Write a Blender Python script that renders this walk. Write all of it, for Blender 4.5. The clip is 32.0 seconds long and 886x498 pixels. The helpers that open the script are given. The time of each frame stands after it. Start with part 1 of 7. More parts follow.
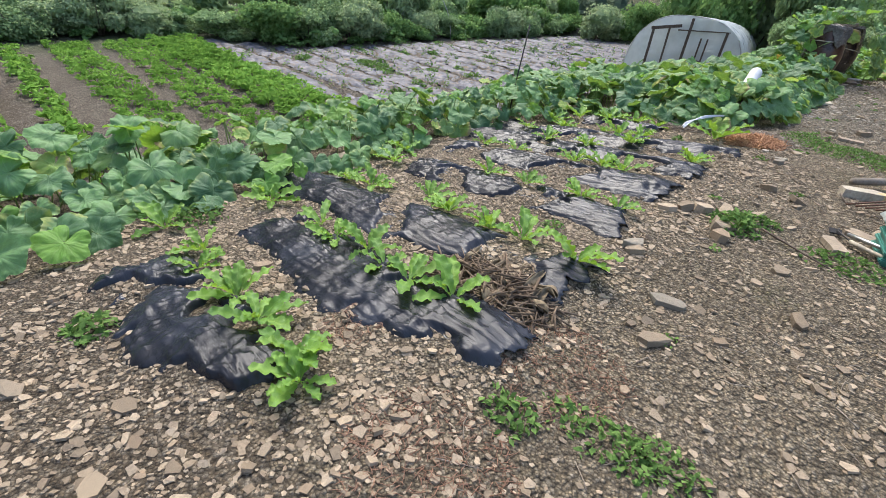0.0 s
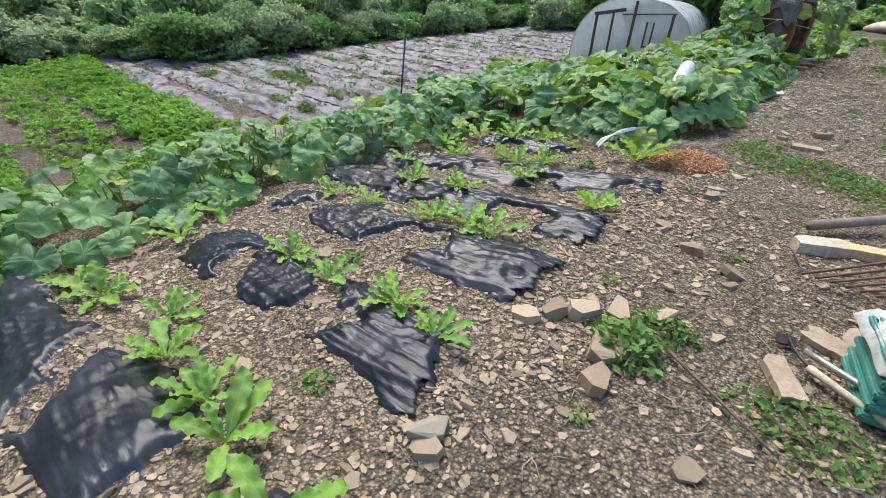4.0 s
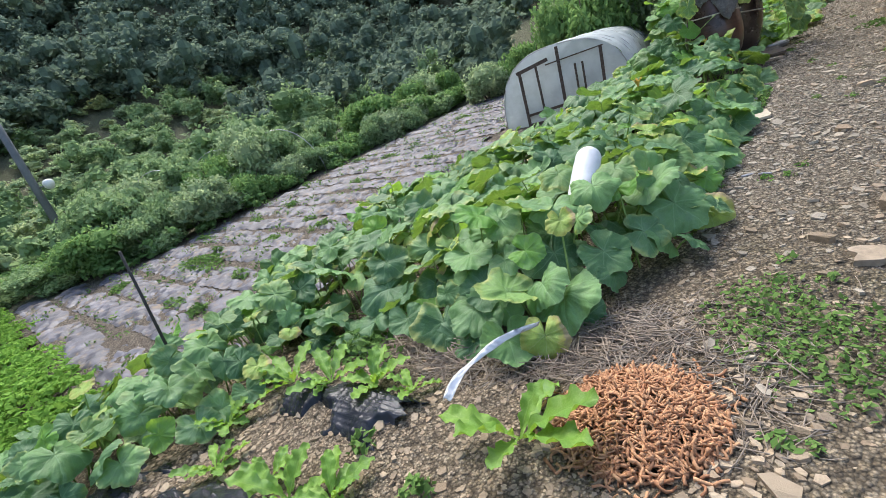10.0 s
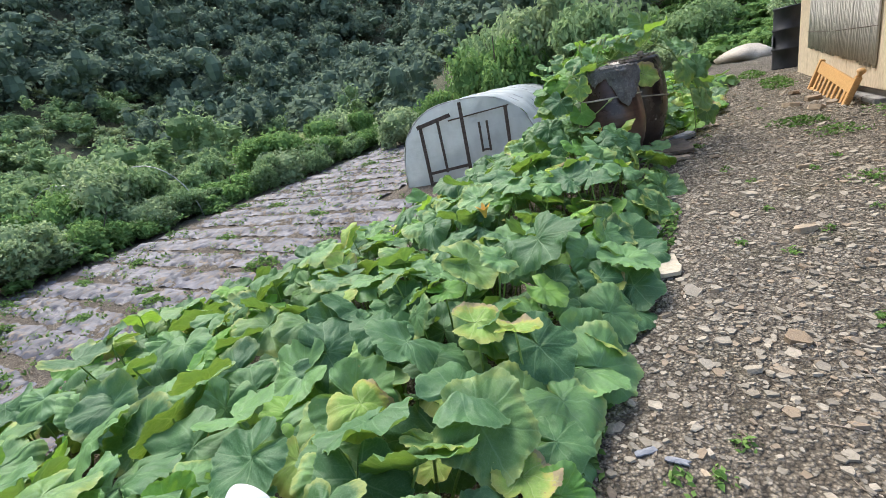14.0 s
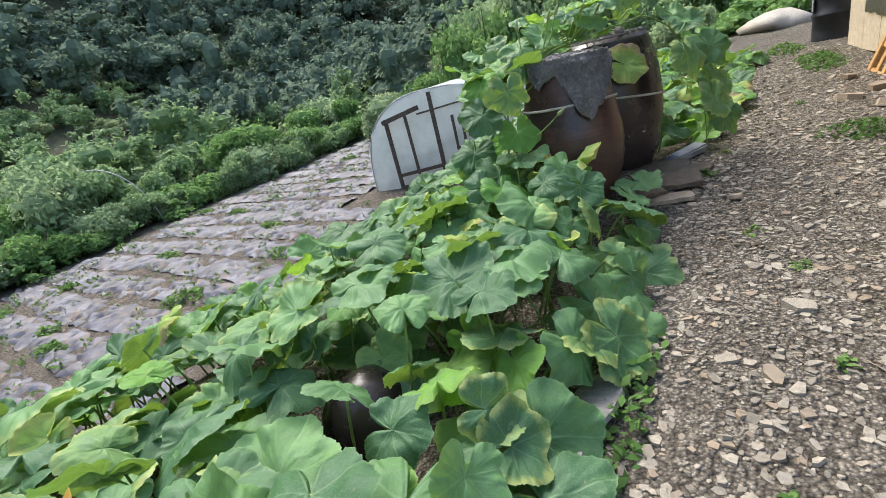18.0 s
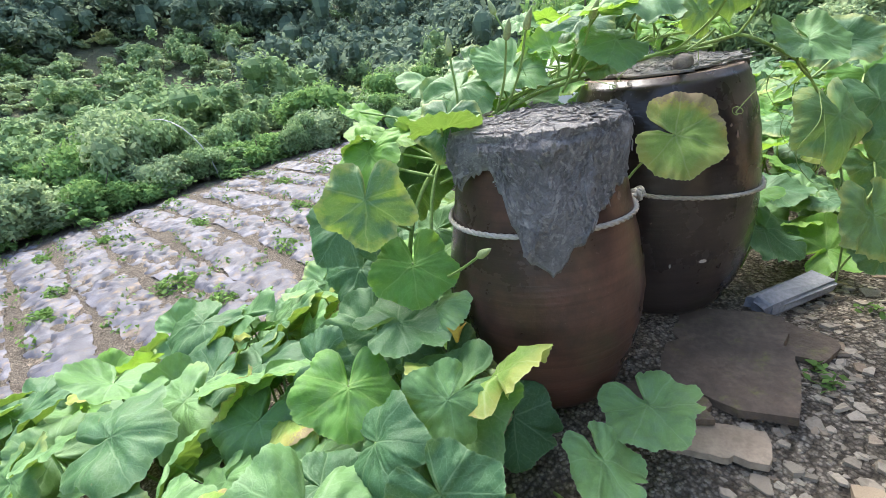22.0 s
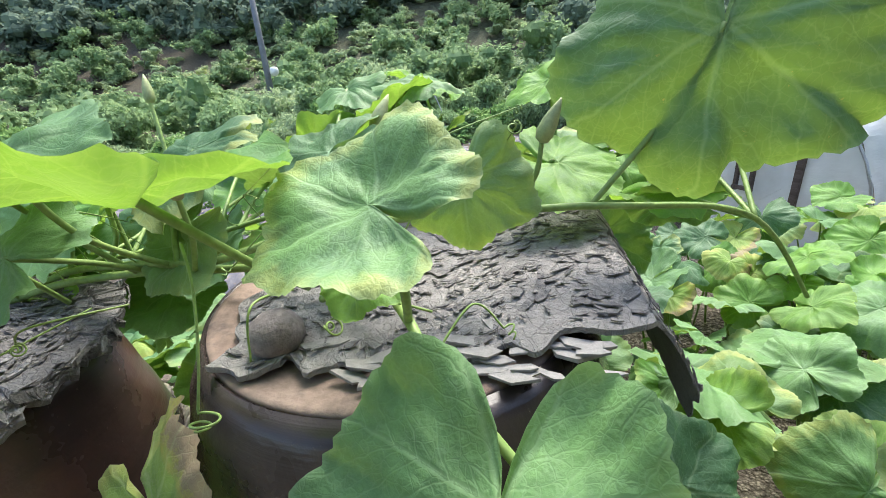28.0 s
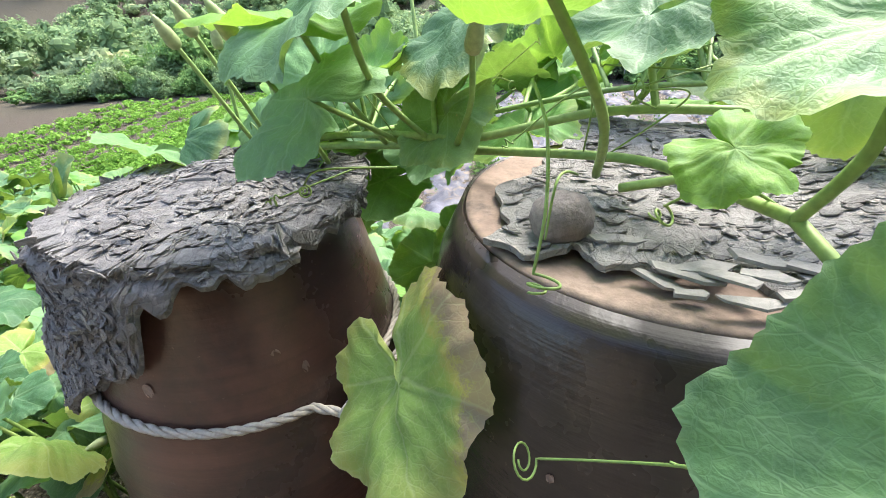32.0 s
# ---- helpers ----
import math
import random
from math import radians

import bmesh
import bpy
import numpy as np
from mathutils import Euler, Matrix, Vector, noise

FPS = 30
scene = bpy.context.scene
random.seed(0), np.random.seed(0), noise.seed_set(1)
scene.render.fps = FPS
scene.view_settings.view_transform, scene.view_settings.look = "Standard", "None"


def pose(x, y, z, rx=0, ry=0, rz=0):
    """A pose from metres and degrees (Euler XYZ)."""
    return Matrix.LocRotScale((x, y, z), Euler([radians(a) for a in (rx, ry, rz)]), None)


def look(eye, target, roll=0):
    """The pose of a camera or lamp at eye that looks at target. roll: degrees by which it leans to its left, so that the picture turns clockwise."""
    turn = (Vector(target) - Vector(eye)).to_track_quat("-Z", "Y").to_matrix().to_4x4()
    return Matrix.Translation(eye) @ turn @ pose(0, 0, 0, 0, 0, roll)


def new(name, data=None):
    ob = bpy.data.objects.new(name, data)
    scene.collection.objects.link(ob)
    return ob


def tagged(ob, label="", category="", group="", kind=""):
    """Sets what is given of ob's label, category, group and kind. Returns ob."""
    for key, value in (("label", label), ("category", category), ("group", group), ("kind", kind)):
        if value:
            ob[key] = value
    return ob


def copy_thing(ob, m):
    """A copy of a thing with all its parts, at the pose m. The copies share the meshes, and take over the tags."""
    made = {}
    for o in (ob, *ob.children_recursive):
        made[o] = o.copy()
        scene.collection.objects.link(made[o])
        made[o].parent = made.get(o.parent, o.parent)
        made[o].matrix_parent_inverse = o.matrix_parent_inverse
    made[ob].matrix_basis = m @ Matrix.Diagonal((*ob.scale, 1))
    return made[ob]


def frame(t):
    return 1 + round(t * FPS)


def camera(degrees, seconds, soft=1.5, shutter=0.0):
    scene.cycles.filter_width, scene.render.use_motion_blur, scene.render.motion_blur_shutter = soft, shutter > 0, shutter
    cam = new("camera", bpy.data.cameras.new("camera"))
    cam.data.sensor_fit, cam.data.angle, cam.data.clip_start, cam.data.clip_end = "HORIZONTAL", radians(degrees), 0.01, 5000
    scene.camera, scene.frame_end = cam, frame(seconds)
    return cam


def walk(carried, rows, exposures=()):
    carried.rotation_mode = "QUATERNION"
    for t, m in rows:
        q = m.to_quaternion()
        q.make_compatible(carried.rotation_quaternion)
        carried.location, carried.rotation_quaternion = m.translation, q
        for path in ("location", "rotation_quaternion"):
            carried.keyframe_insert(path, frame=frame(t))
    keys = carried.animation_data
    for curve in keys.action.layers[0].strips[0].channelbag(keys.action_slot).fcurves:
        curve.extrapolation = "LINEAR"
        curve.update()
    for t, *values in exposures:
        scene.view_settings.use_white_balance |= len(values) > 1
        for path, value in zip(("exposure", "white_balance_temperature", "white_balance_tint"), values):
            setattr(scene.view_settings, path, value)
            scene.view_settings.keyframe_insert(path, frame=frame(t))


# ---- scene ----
cam = camera(88.9, 32.0, 0.8)
PATH = [
    (0, (0.055, 0.0, 1.46), (-1.121, 1.272, 0.461), 7.5),
    (0.5, (0.046, 0.188, 1.453), (-1.152, 1.36, 0.363), 10.0),
    (1, (-0.103, 0.396, 1.448), (-1.311, 1.485, 0.283), 10.8),
    (1.5, (-0.14, 0.561, 1.452), (-1.354, 1.603, 0.252), 9.1),
    (2, (-0.073, 0.863, 1.483), (-1.274, 1.97, 0.329), 8.4),
    (2.5, (-0.023, 1.125, 1.519), (-1.163, 2.353, 0.426), 7.8),
    (3, (-0.106, 1.38, 1.512), (-1.226, 2.638, 0.433), 6.1),
    (3.5, (-0.143, 1.599, 1.539), (-1.237, 2.884, 0.465), 4.3),
    (4, (-0.134, 1.912, 1.549), (-1.255, 3.228, 0.542), 3.9),
    (4.5, (-0.129, 2.202, 1.6), (-1.221, 3.641, 0.742), -0.0),
    (6.5, (-0.29, 2.883, 1.624), (-1.476, 4.343, 0.943), -7.8),
    (7, (-0.33, 3.098, 1.625), (-1.442, 4.601, 0.916), -9.3),
    (7.5, (-0.399, 3.398, 1.638), (-1.463, 4.939, 0.935), -12.0),
    (8, (-0.402, 3.741, 1.638), (-1.578, 5.216, 0.973), -14.3),
    (8.5, (-0.456, 4.083, 1.62), (-1.695, 5.501, 0.948), -15.6),
    (9, (-0.53, 4.412, 1.643), (-1.746, 5.846, 0.962), -17.6),
    (9.5, (-0.545, 4.747, 1.628), (-1.793, 6.159, 0.958), -17.9),
    (10, (-0.566, 5.036, 1.621), (-1.863, 6.392, 0.928), -16.7),
    (10.5, (-0.687, 5.303, 1.609), (-1.981, 6.634, 0.865), -15.8),
    (11, (-0.781, 5.502, 1.614), (-2.023, 6.852, 0.819), -15.3),
    (11.5, (-0.76, 5.698, 1.638), (-1.978, 7.09, 0.877), -14.7),
    (12, (-0.693, 6.042, 1.637), (-1.899, 7.459, 0.903), -14.2),
    (12.5, (-0.736, 6.369, 1.659), (-1.888, 7.85, 0.966), -13.7),
    (13, (-0.776, 6.688, 1.695), (-1.848, 8.234, 1.015), -13.3),
    (13.5, (-0.797, 7.011, 1.691), (-1.876, 8.574, 1.064), -12.1),
    (14, (-0.776, 7.285, 1.728), (-1.827, 8.865, 1.095), -11.6),
    (14.5, (-0.818, 7.606, 1.738), (-1.805, 9.222, 1.097), -12.2),
    (16.5, (-0.904, 8.687, 1.727), (-1.905, 10.273, 1.031), -12.5),
    (17, (-0.915, 8.94, 1.744), (-1.831, 10.573, 1.043), -13.0),
    (17.5, (-0.864, 9.125, 1.734), (-1.841, 10.722, 1.03), -13.5),
    (18, (-0.791, 9.346, 1.718), (-1.899, 10.858, 1.021), -13.5),
    (18.5, (-0.779, 9.587, 1.744), (-1.887, 11.112, 1.076), -12.9),
    (19, (-0.855, 9.851, 1.811), (-1.906, 11.429, 1.174), -12.0),
    (19.5, (-0.889, 10.02, 1.83), (-1.928, 11.614, 1.213), -11.3),
    (20, (-0.899, 10.283, 1.817), (-1.986, 11.841, 1.19), -10.3),
    (20.5, (-0.909, 10.5, 1.836), (-2.061, 11.995, 1.177), -9.3),
    (21, (-0.988, 10.762, 1.857), (-2.191, 12.194, 1.152), -9.9),
    (21.5, (-0.987, 10.961, 1.863), (-2.238, 12.331, 1.116), -10.2),
    (22, (-0.939, 11.223, 1.871), (-2.308, 12.463, 1.105), -9.0),
    (22.5, (-0.951, 11.462, 1.895), (-2.388, 12.64, 1.155), -8.3),
    (23, (-1.027, 11.782, 1.921), (-2.461, 12.979, 1.206), -9.3),
    (23.5, (-1.017, 11.979, 1.923), (-2.461, 13.179, 1.234), -9.4),
    (24, (-0.911, 12.232, 1.934), (-2.396, 13.365, 1.217), -8.5),
    (24.5, (-0.861, 12.384, 1.928), (-2.353, 13.494, 1.192), -9.5),
    (25, (-0.902, 12.634, 1.935), (-2.45, 13.617, 1.136), -12.3),
    (25.5, (-0.981, 12.77, 1.934), (-2.538, 13.697, 1.088), -13.0),
    (26, (-0.976, 12.85, 1.947), (-2.628, 13.617, 1.122), -13.0),
    (26.5, (-0.905, 13.011, 1.955), (-2.636, 13.597, 1.141), -12.1),
    (28.5, (-1.051, 13.181, 2.058), (-2.877, 13.385, 1.267), -2.3),
    (29, (-1.033, 13.142, 1.991), (-2.836, 13.204, 1.128), -2.6),
    (29.5, (-1.025, 13.1, 1.988), (-2.809, 13.031, 1.086), -2.5),
    (30, (-1.065, 13.03, 2.0), (-2.81, 12.81, 1.049), -2.8),
    (30.5, (-1.077, 13.028, 1.998), (-2.807, 12.763, 1.03), -2.6),
    (31, (-1.033, 12.988, 1.947), (-2.753, 12.715, 0.964), -1.7),
    (31.5, (-1.039, 12.947, 1.951), (-2.748, 12.633, 0.961), -1.9),
    (32, (-1.076, 12.99, 1.963), (-2.787, 12.677, 0.975), -2.6),
]
walk(cam, [(t, look(eye, target, roll)) for t, eye, target, roll in PATH],
     exposures=[(0, 1.3), (4, 1.35), (10, 1.4), (14, 1.45), (17, 1.5), (20, 1.7), (23, 2.2), (26.5, 2.2), (29, 1.75), (30, 1.9), (31, 2.2), (32, 2.3)])

# ---- world and sun: a bright, thinly overcast afternoon ----
SUN_EL, SUN_AZ = radians(56), radians(-62)
world = bpy.data.worlds.new("sky")
scene.world = world
world.use_nodes = True
wn = world.node_tree.nodes
sky = wn.new("ShaderNodeTexSky")
sky.sky_type = "NISHITA"
sky.sun_disc = False
sky.sun_elevation, sky.sun_rotation = SUN_EL, SUN_AZ
sky.dust_density = 3.0
wn["Background"].inputs["Strength"].default_value = 0.15
world.node_tree.links.new(sky.outputs[0], wn["Background"].inputs["Color"])
sun = new("sun", bpy.data.lights.new("sun", "SUN"))
sun.data.energy, sun.data.angle, sun.data.color = 1.65, radians(28), (1.0, 0.985, 0.92)
sun.matrix_world = look((0, 0, 0), (-math.sin(SUN_AZ) * math.cos(SUN_EL), -math.cos(SUN_AZ) * math.cos(SUN_EL), -math.sin(SUN_EL)))

R = random.Random(7)
NR = np.random.default_rng(11)

# ---- materials ----
class Nodes:
    """A short hand for node materials."""
    def __init__(self, name):
        self.m = bpy.data.materials.new(name)
        self.m.use_nodes = True
        self.t = self.m.node_tree
        self.b = self.t.nodes["Principled BSDF"]

    def add(self, kind, **settings):
        n = self.t.nodes.new(kind)
        for key, value in settings.items():
            if key in n.inputs:
                n.inputs[key].default_value = value
        return n

    def link(self, a, b):
        self.t.links.new(a, b)

    def coord(self, which="Object", scale=(1, 1, 1)):
        c = self.t.nodes.new("ShaderNodeTexCoord")
        m = self.t.nodes.new("ShaderNodeMapping")
        m.inputs["Scale"].default_value = scale
        self.link(c.outputs[which], m.inputs["Vector"])
        return m.outputs["Vector"]

    def noise(self, vec, scale, detail=5.0, rough=0.6):
        n = self.t.nodes.new("ShaderNodeTexNoise")
        n.inputs["Scale"].default_value, n.inputs["Detail"].default_value, n.inputs["Roughness"].default_value = scale, detail, rough
        self.link(vec, n.inputs["Vector"])
        return n.outputs["Fac"]

    def math(self, op, a, b=None, clamp=False):
        n = self.t.nodes.new("ShaderNodeMath")
        n.operation, n.use_clamp = op, clamp
        for i, v in enumerate((a, b)):
            if v is None:
                continue
            if isinstance(v, (int, float)):
                n.inputs[i].default_value = v
            else:
                self.link(v, n.inputs[i])
        return n.outputs[0]

    def step(self, v, lo, hi, a=0.0, b=1.0):
        n = self.t.nodes.new("ShaderNodeMapRange")
        n.interpolation_type = "SMOOTHSTEP"
        n.inputs["From Min"].default_value, n.inputs["From Max"].default_value = lo, hi
        n.inputs["To Min"].default_value, n.inputs["To Max"].default_value = a, b
        self.link(v, n.inputs["Value"])
        return n.outputs[0]

    def mix(self, fac, a, b, mode="MIX"):
        n = self.t.nodes.new("ShaderNodeMixRGB")
        n.blend_type = mode
        for i, v in enumerate((fac, a, b)):
            if isinstance(v, (int, float)):
                n.inputs[i].default_value = v
            elif isinstance(v, tuple):
                n.inputs[i].default_value = (*v, 1)
            else:
                self.link(v, n.inputs[i])
        return n.outputs[0]

    def bump(self, height, strength, distance):
        n = self.t.nodes.new("ShaderNodeBump")
        n.inputs["Strength"].default_value, n.inputs["Distance"].default_value = strength, distance
        self.link(height, n.inputs["Height"])
        self.link(n.outputs[0], self.b.inputs["Normal"])
        return n.outputs[0]

    def random(self):
        return self.t.nodes.new("ShaderNodeObjectInfo").outputs["Random"]

    def island(self):
        return self.t.nodes.new("ShaderNodeNewGeometry").outputs["Random Per Island"]

    def done(self, color, rough=0.8, metal=0.0, spec=0.5):
        if isinstance(color, tuple):
            self.b.inputs["Base Color"].default_value = (*color, 1)
        else:
            self.link(color, self.b.inputs["Base Color"])
        if isinstance(rough, (int, float)):
            self.b.inputs["Roughness"].default_value = rough
        else:
            self.link(rough, self.b.inputs["Roughness"])
        self.b.inputs["Metallic"].default_value = metal
        self.b.inputs["Specular IOR Level"].default_value = spec
        return self.m

    def translucent(self, color, share):
        """Lets light through a thin leaf or film."""
        tr = self.t.nodes.new("ShaderNodeBsdfTranslucent")
        self.link(color, tr.inputs["Color"])
        mx = self.t.nodes.new("ShaderNodeMixShader")
        mx.inputs[0].default_value = share
        self.link(self.b.outputs[0], mx.inputs[1])
        self.link(tr.outputs[0], mx.inputs[2])
        self.link(mx.outputs[0], self.t.nodes["Material Output"].inputs["Surface"])


def surface(name, a, b, scale=4.0, grain=60.0, rough=0.8, bump=0.4, depth=0.004, vary=0.0, metal=0.0, spec=0.4, stretch=(1, 1, 1), stain=None):
    """A surface with stains at one scale and grain at another."""
    n = Nodes(name)
    v = n.coord("Object", stretch)
    big, fine = n.noise(v, scale), n.noise(v, grain, 6)
    c = n.mix(n.step(big, 0.3, 0.7), a, b)
    if stain:
        c = n.mix(n.step(n.noise(v, scale * 2.3, 7, 0.7), 0.55, 0.72), c, stain)
    c = n.mix(n.math("MULTIPLY", n.step(fine, 0.25, 0.75), 0.55), c, tuple(0.5 * q for q in a))
    if vary:
        c = n.mix(n.math("MULTIPLY", n.random(), vary), c, tuple(0.45 * q for q in b))
    n.bump(fine, bump, depth)
    return n.done(c, rough, metal, spec)


def leaf_material(name, dark, light, tip, veins=5.0, vary=1.0, share=0.3, sick=0.0, rough=0.52):
    """A leaf blade in its own coordinates (stalk at the origin, tip at +y): pale veins with side veins, mottling and withered rims."""
    n = Nodes(name)
    v = n.coord("Object")
    sep = n.t.nodes.new("ShaderNodeSeparateXYZ")
    n.link(v, sep.inputs[0])
    r = n.math("SQRT", n.math("ADD", n.math("MULTIPLY", sep.outputs[0], sep.outputs[0]), n.math("MULTIPLY", sep.outputs[1], sep.outputs[1])))
    ang = n.math("ARCTAN2", sep.outputs[0], sep.outputs[1])
    rnd = n.random()
    rim = n.t.nodes.new("ShaderNodeAttribute")
    rim.attribute_name = "rim"
    rim = rim.outputs["Fac"]
    off = n.t.nodes.new("ShaderNodeVectorMath")
    off.operation = "ADD"
    n.link(v, off.inputs[0])
    comb = n.t.nodes.new("ShaderNodeCombineXYZ")
    n.link(n.math("MULTIPLY", rnd, 31.0), comb.inputs[2])
    n.link(comb.outputs[0], off.inputs[1])
    w = off.outputs[0]
    wob = n.math("MULTIPLY", n.math("SUBTRACT", n.noise(w, 4.0, 2), 0.5), 0.22)
    turn = n.math("MULTIPLY", n.math("ADD", ang, wob), veins)
    phi = n.math("DIVIDE", n.math("ARCSINE", n.math("ABSOLUTE", n.math("SINE", turn))), veins)
    across = n.math("MULTIPLY", phi, r)
    vein = n.step(n.math("ADD", across, n.math("MULTIPLY", r, 0.008)), 0.004, 0.015, 1.0, 0.0)
    along = n.math("SUBTRACT", n.math("ADD", r, n.math("MULTIPLY", n.noise(w, 6.0, 2), 0.10)), n.math("MULTIPLY", across, 1.1))
    side = n.step(n.math("PINGPONG", along, 0.048), 0.0005, 0.007, 1.0, 0.0)
    side = n.math("MULTIPLY", side, n.step(across, 0.16, 0.30, 1.0, 0.0))
    c = n.mix(n.step(rnd, 0.1, 0.9), dark, light) if vary else n.mix(0.5, dark, light)
    if vary and sick < 0.5:
        c = n.mix(n.step(n.math("FRACT", n.math("MULTIPLY", rnd, 3.7)), 0.74, 1.0, 0.0, 0.45), c, (0.22, 0.35, 0.085))
    mott = n.noise(w, 7.0, 6, 0.65)
    c = n.mix(n.math("MULTIPLY", n.step(mott, 0.4, 0.75), 0.5), c, tuple(0.55 * q for q in dark))
    c = n.mix(n.math("MULTIPLY", n.step(n.noise(w, 30.0, 6, 0.75), 0.5, 0.75), 0.28), c, tip)
    worn = n.step(n.math("FRACT", n.math("MULTIPLY", rnd, 7.3)), 0.55 - sick, 0.95 - sick)
    edge = n.math("ADD", rim, n.math("MULTIPLY", n.noise(w, 6.0, 5, 0.65), 0.75))
    fade = n.math("MULTIPLY", n.step(edge, 1.12 - 0.22 * min(1.0, max(0.0, sick)), 1.42), worn)
    c = n.mix(n.math("MULTIPLY", fade, 0.62 if sick < 0.5 else 0.8), c, (0.44, 0.45, 0.13))
    c = n.mix(n.step(rim, 0.955, 1.0, 0.0, 0.3), c, tip)
    if sick > 0.5:
        c = n.mix(n.step(n.math("ADD", n.math("MULTIPLY", sep.outputs[0], -0.9), n.math("ADD", n.math("MULTIPLY", rim, 0.35), n.math("MULTIPLY", n.noise(w, 6.0, 6, 0.7), 0.8))), 0.78, 1.05), c, (0.50, 0.47, 0.13))
        dry = n.step(n.math("ADD", n.math("MULTIPLY", sep.outputs[0], -0.9), n.math("ADD", n.math("MULTIPLY", rim, 0.45), n.math("MULTIPLY", n.noise(w, 13.0, 6, 0.75), 0.7))), 0.98, 1.10)
        c = n.mix(dry, c, (0.38, 0.29, 0.18))
    spots = n.math("MULTIPLY", n.step(n.noise(w, 16.0, 4, 0.7), 0.66, 0.74), n.step(n.math("FRACT", n.math("MULTIPLY", rnd, 13.7)), 0.6 - sick, 0.95 - sick))
    c = n.mix(spots, c, (0.36, 0.27, 0.12))
    web = n.t.nodes.new("ShaderNodeTexVoronoi")
    web.feature = "DISTANCE_TO_EDGE"
    web.inputs["Scale"].default_value = 24.0
    wv = n.t.nodes.new("ShaderNodeVectorMath")
    wv.operation = "MULTIPLY_ADD"
    wn3 = n.t.nodes.new("ShaderNodeTexNoise")
    wn3.inputs["Scale"].default_value = 9.0
    n.link(w, wn3.inputs["Vector"])
    n.link(wn3.outputs["Color"], wv.inputs[0])
    wv.inputs[1].default_value = (0.08, 0.08, 0.08)
    n.link(w, wv.inputs[2])
    n.link(wv.outputs[0], web.inputs["Vector"])
    net = n.step(web.outputs["Distance"], 0.0, 0.08, 1.0, 0.0)
    c = n.mix(n.math("MULTIPLY", net, 0.12), c, tip)
    bloom = n.math("MULTIPLY", n.step(n.noise(w, 3.5, 5, 0.65), 0.42, 0.68), n.step(n.math("FRACT", n.math("MULTIPLY", rnd, 5.1)), 0.1, 0.9, 0.05, 0.36 if sick < 0.5 else 0.1))
    c = n.mix(bloom, c, (0.19, 0.32, 0.19))
    c = n.mix(n.math("MULTIPLY", side, 0.14), c, tip)
    c = n.mix(n.math("MULTIPLY", vein, 0.30), c, tip)
    pucker, fine = n.noise(w, 12.0, 3), n.noise(w, 40.0, 3)
    n.bump(n.math("SUBTRACT", n.math("ADD", pucker, n.math("MULTIPLY", fine, 0.30)), n.math("ADD", n.math("ADD", n.math("MULTIPLY", vein, 0.5), n.math("MULTIPLY", side, 0.3)), n.math("MULTIPLY", net, 0.10))), 0.17, 0.03)
    n.done(c, rough + 0.04, 0, 0.30)
    n.translucent(n.mix(0.25 if sick > 0.5 else 0.6, c, (0.42, 0.66, 0.05)), share)
    return n.m


def island_leaf(name, dark, light, share=0.25, rough=0.6, third=None):
    """Foliage of many joined leaves."""
    n = Nodes(name)
    v = n.coord("Object")
    i = n.island()
    c = n.mix(n.step(i, 0.0, 1.0), dark, light)
    c = n.mix(n.step(n.noise(v, 0.35, 3), 0.42, 0.7), c, tuple(0.8 * q for q in dark))
    if third:
        c = n.mix(n.step(n.noise(v, 0.22, 4, 0.6), 0.52, 0.68), c, third)
    c = n.mix(n.math("MULTIPLY", n.step(n.noise(v, 9.0, 3), 0.4, 0.7), 0.3), c, light)
    n.done(c, 0.9, 0, 0.08)
    n.translucent(n.mix(0.5, c, light), share)
    return n.m


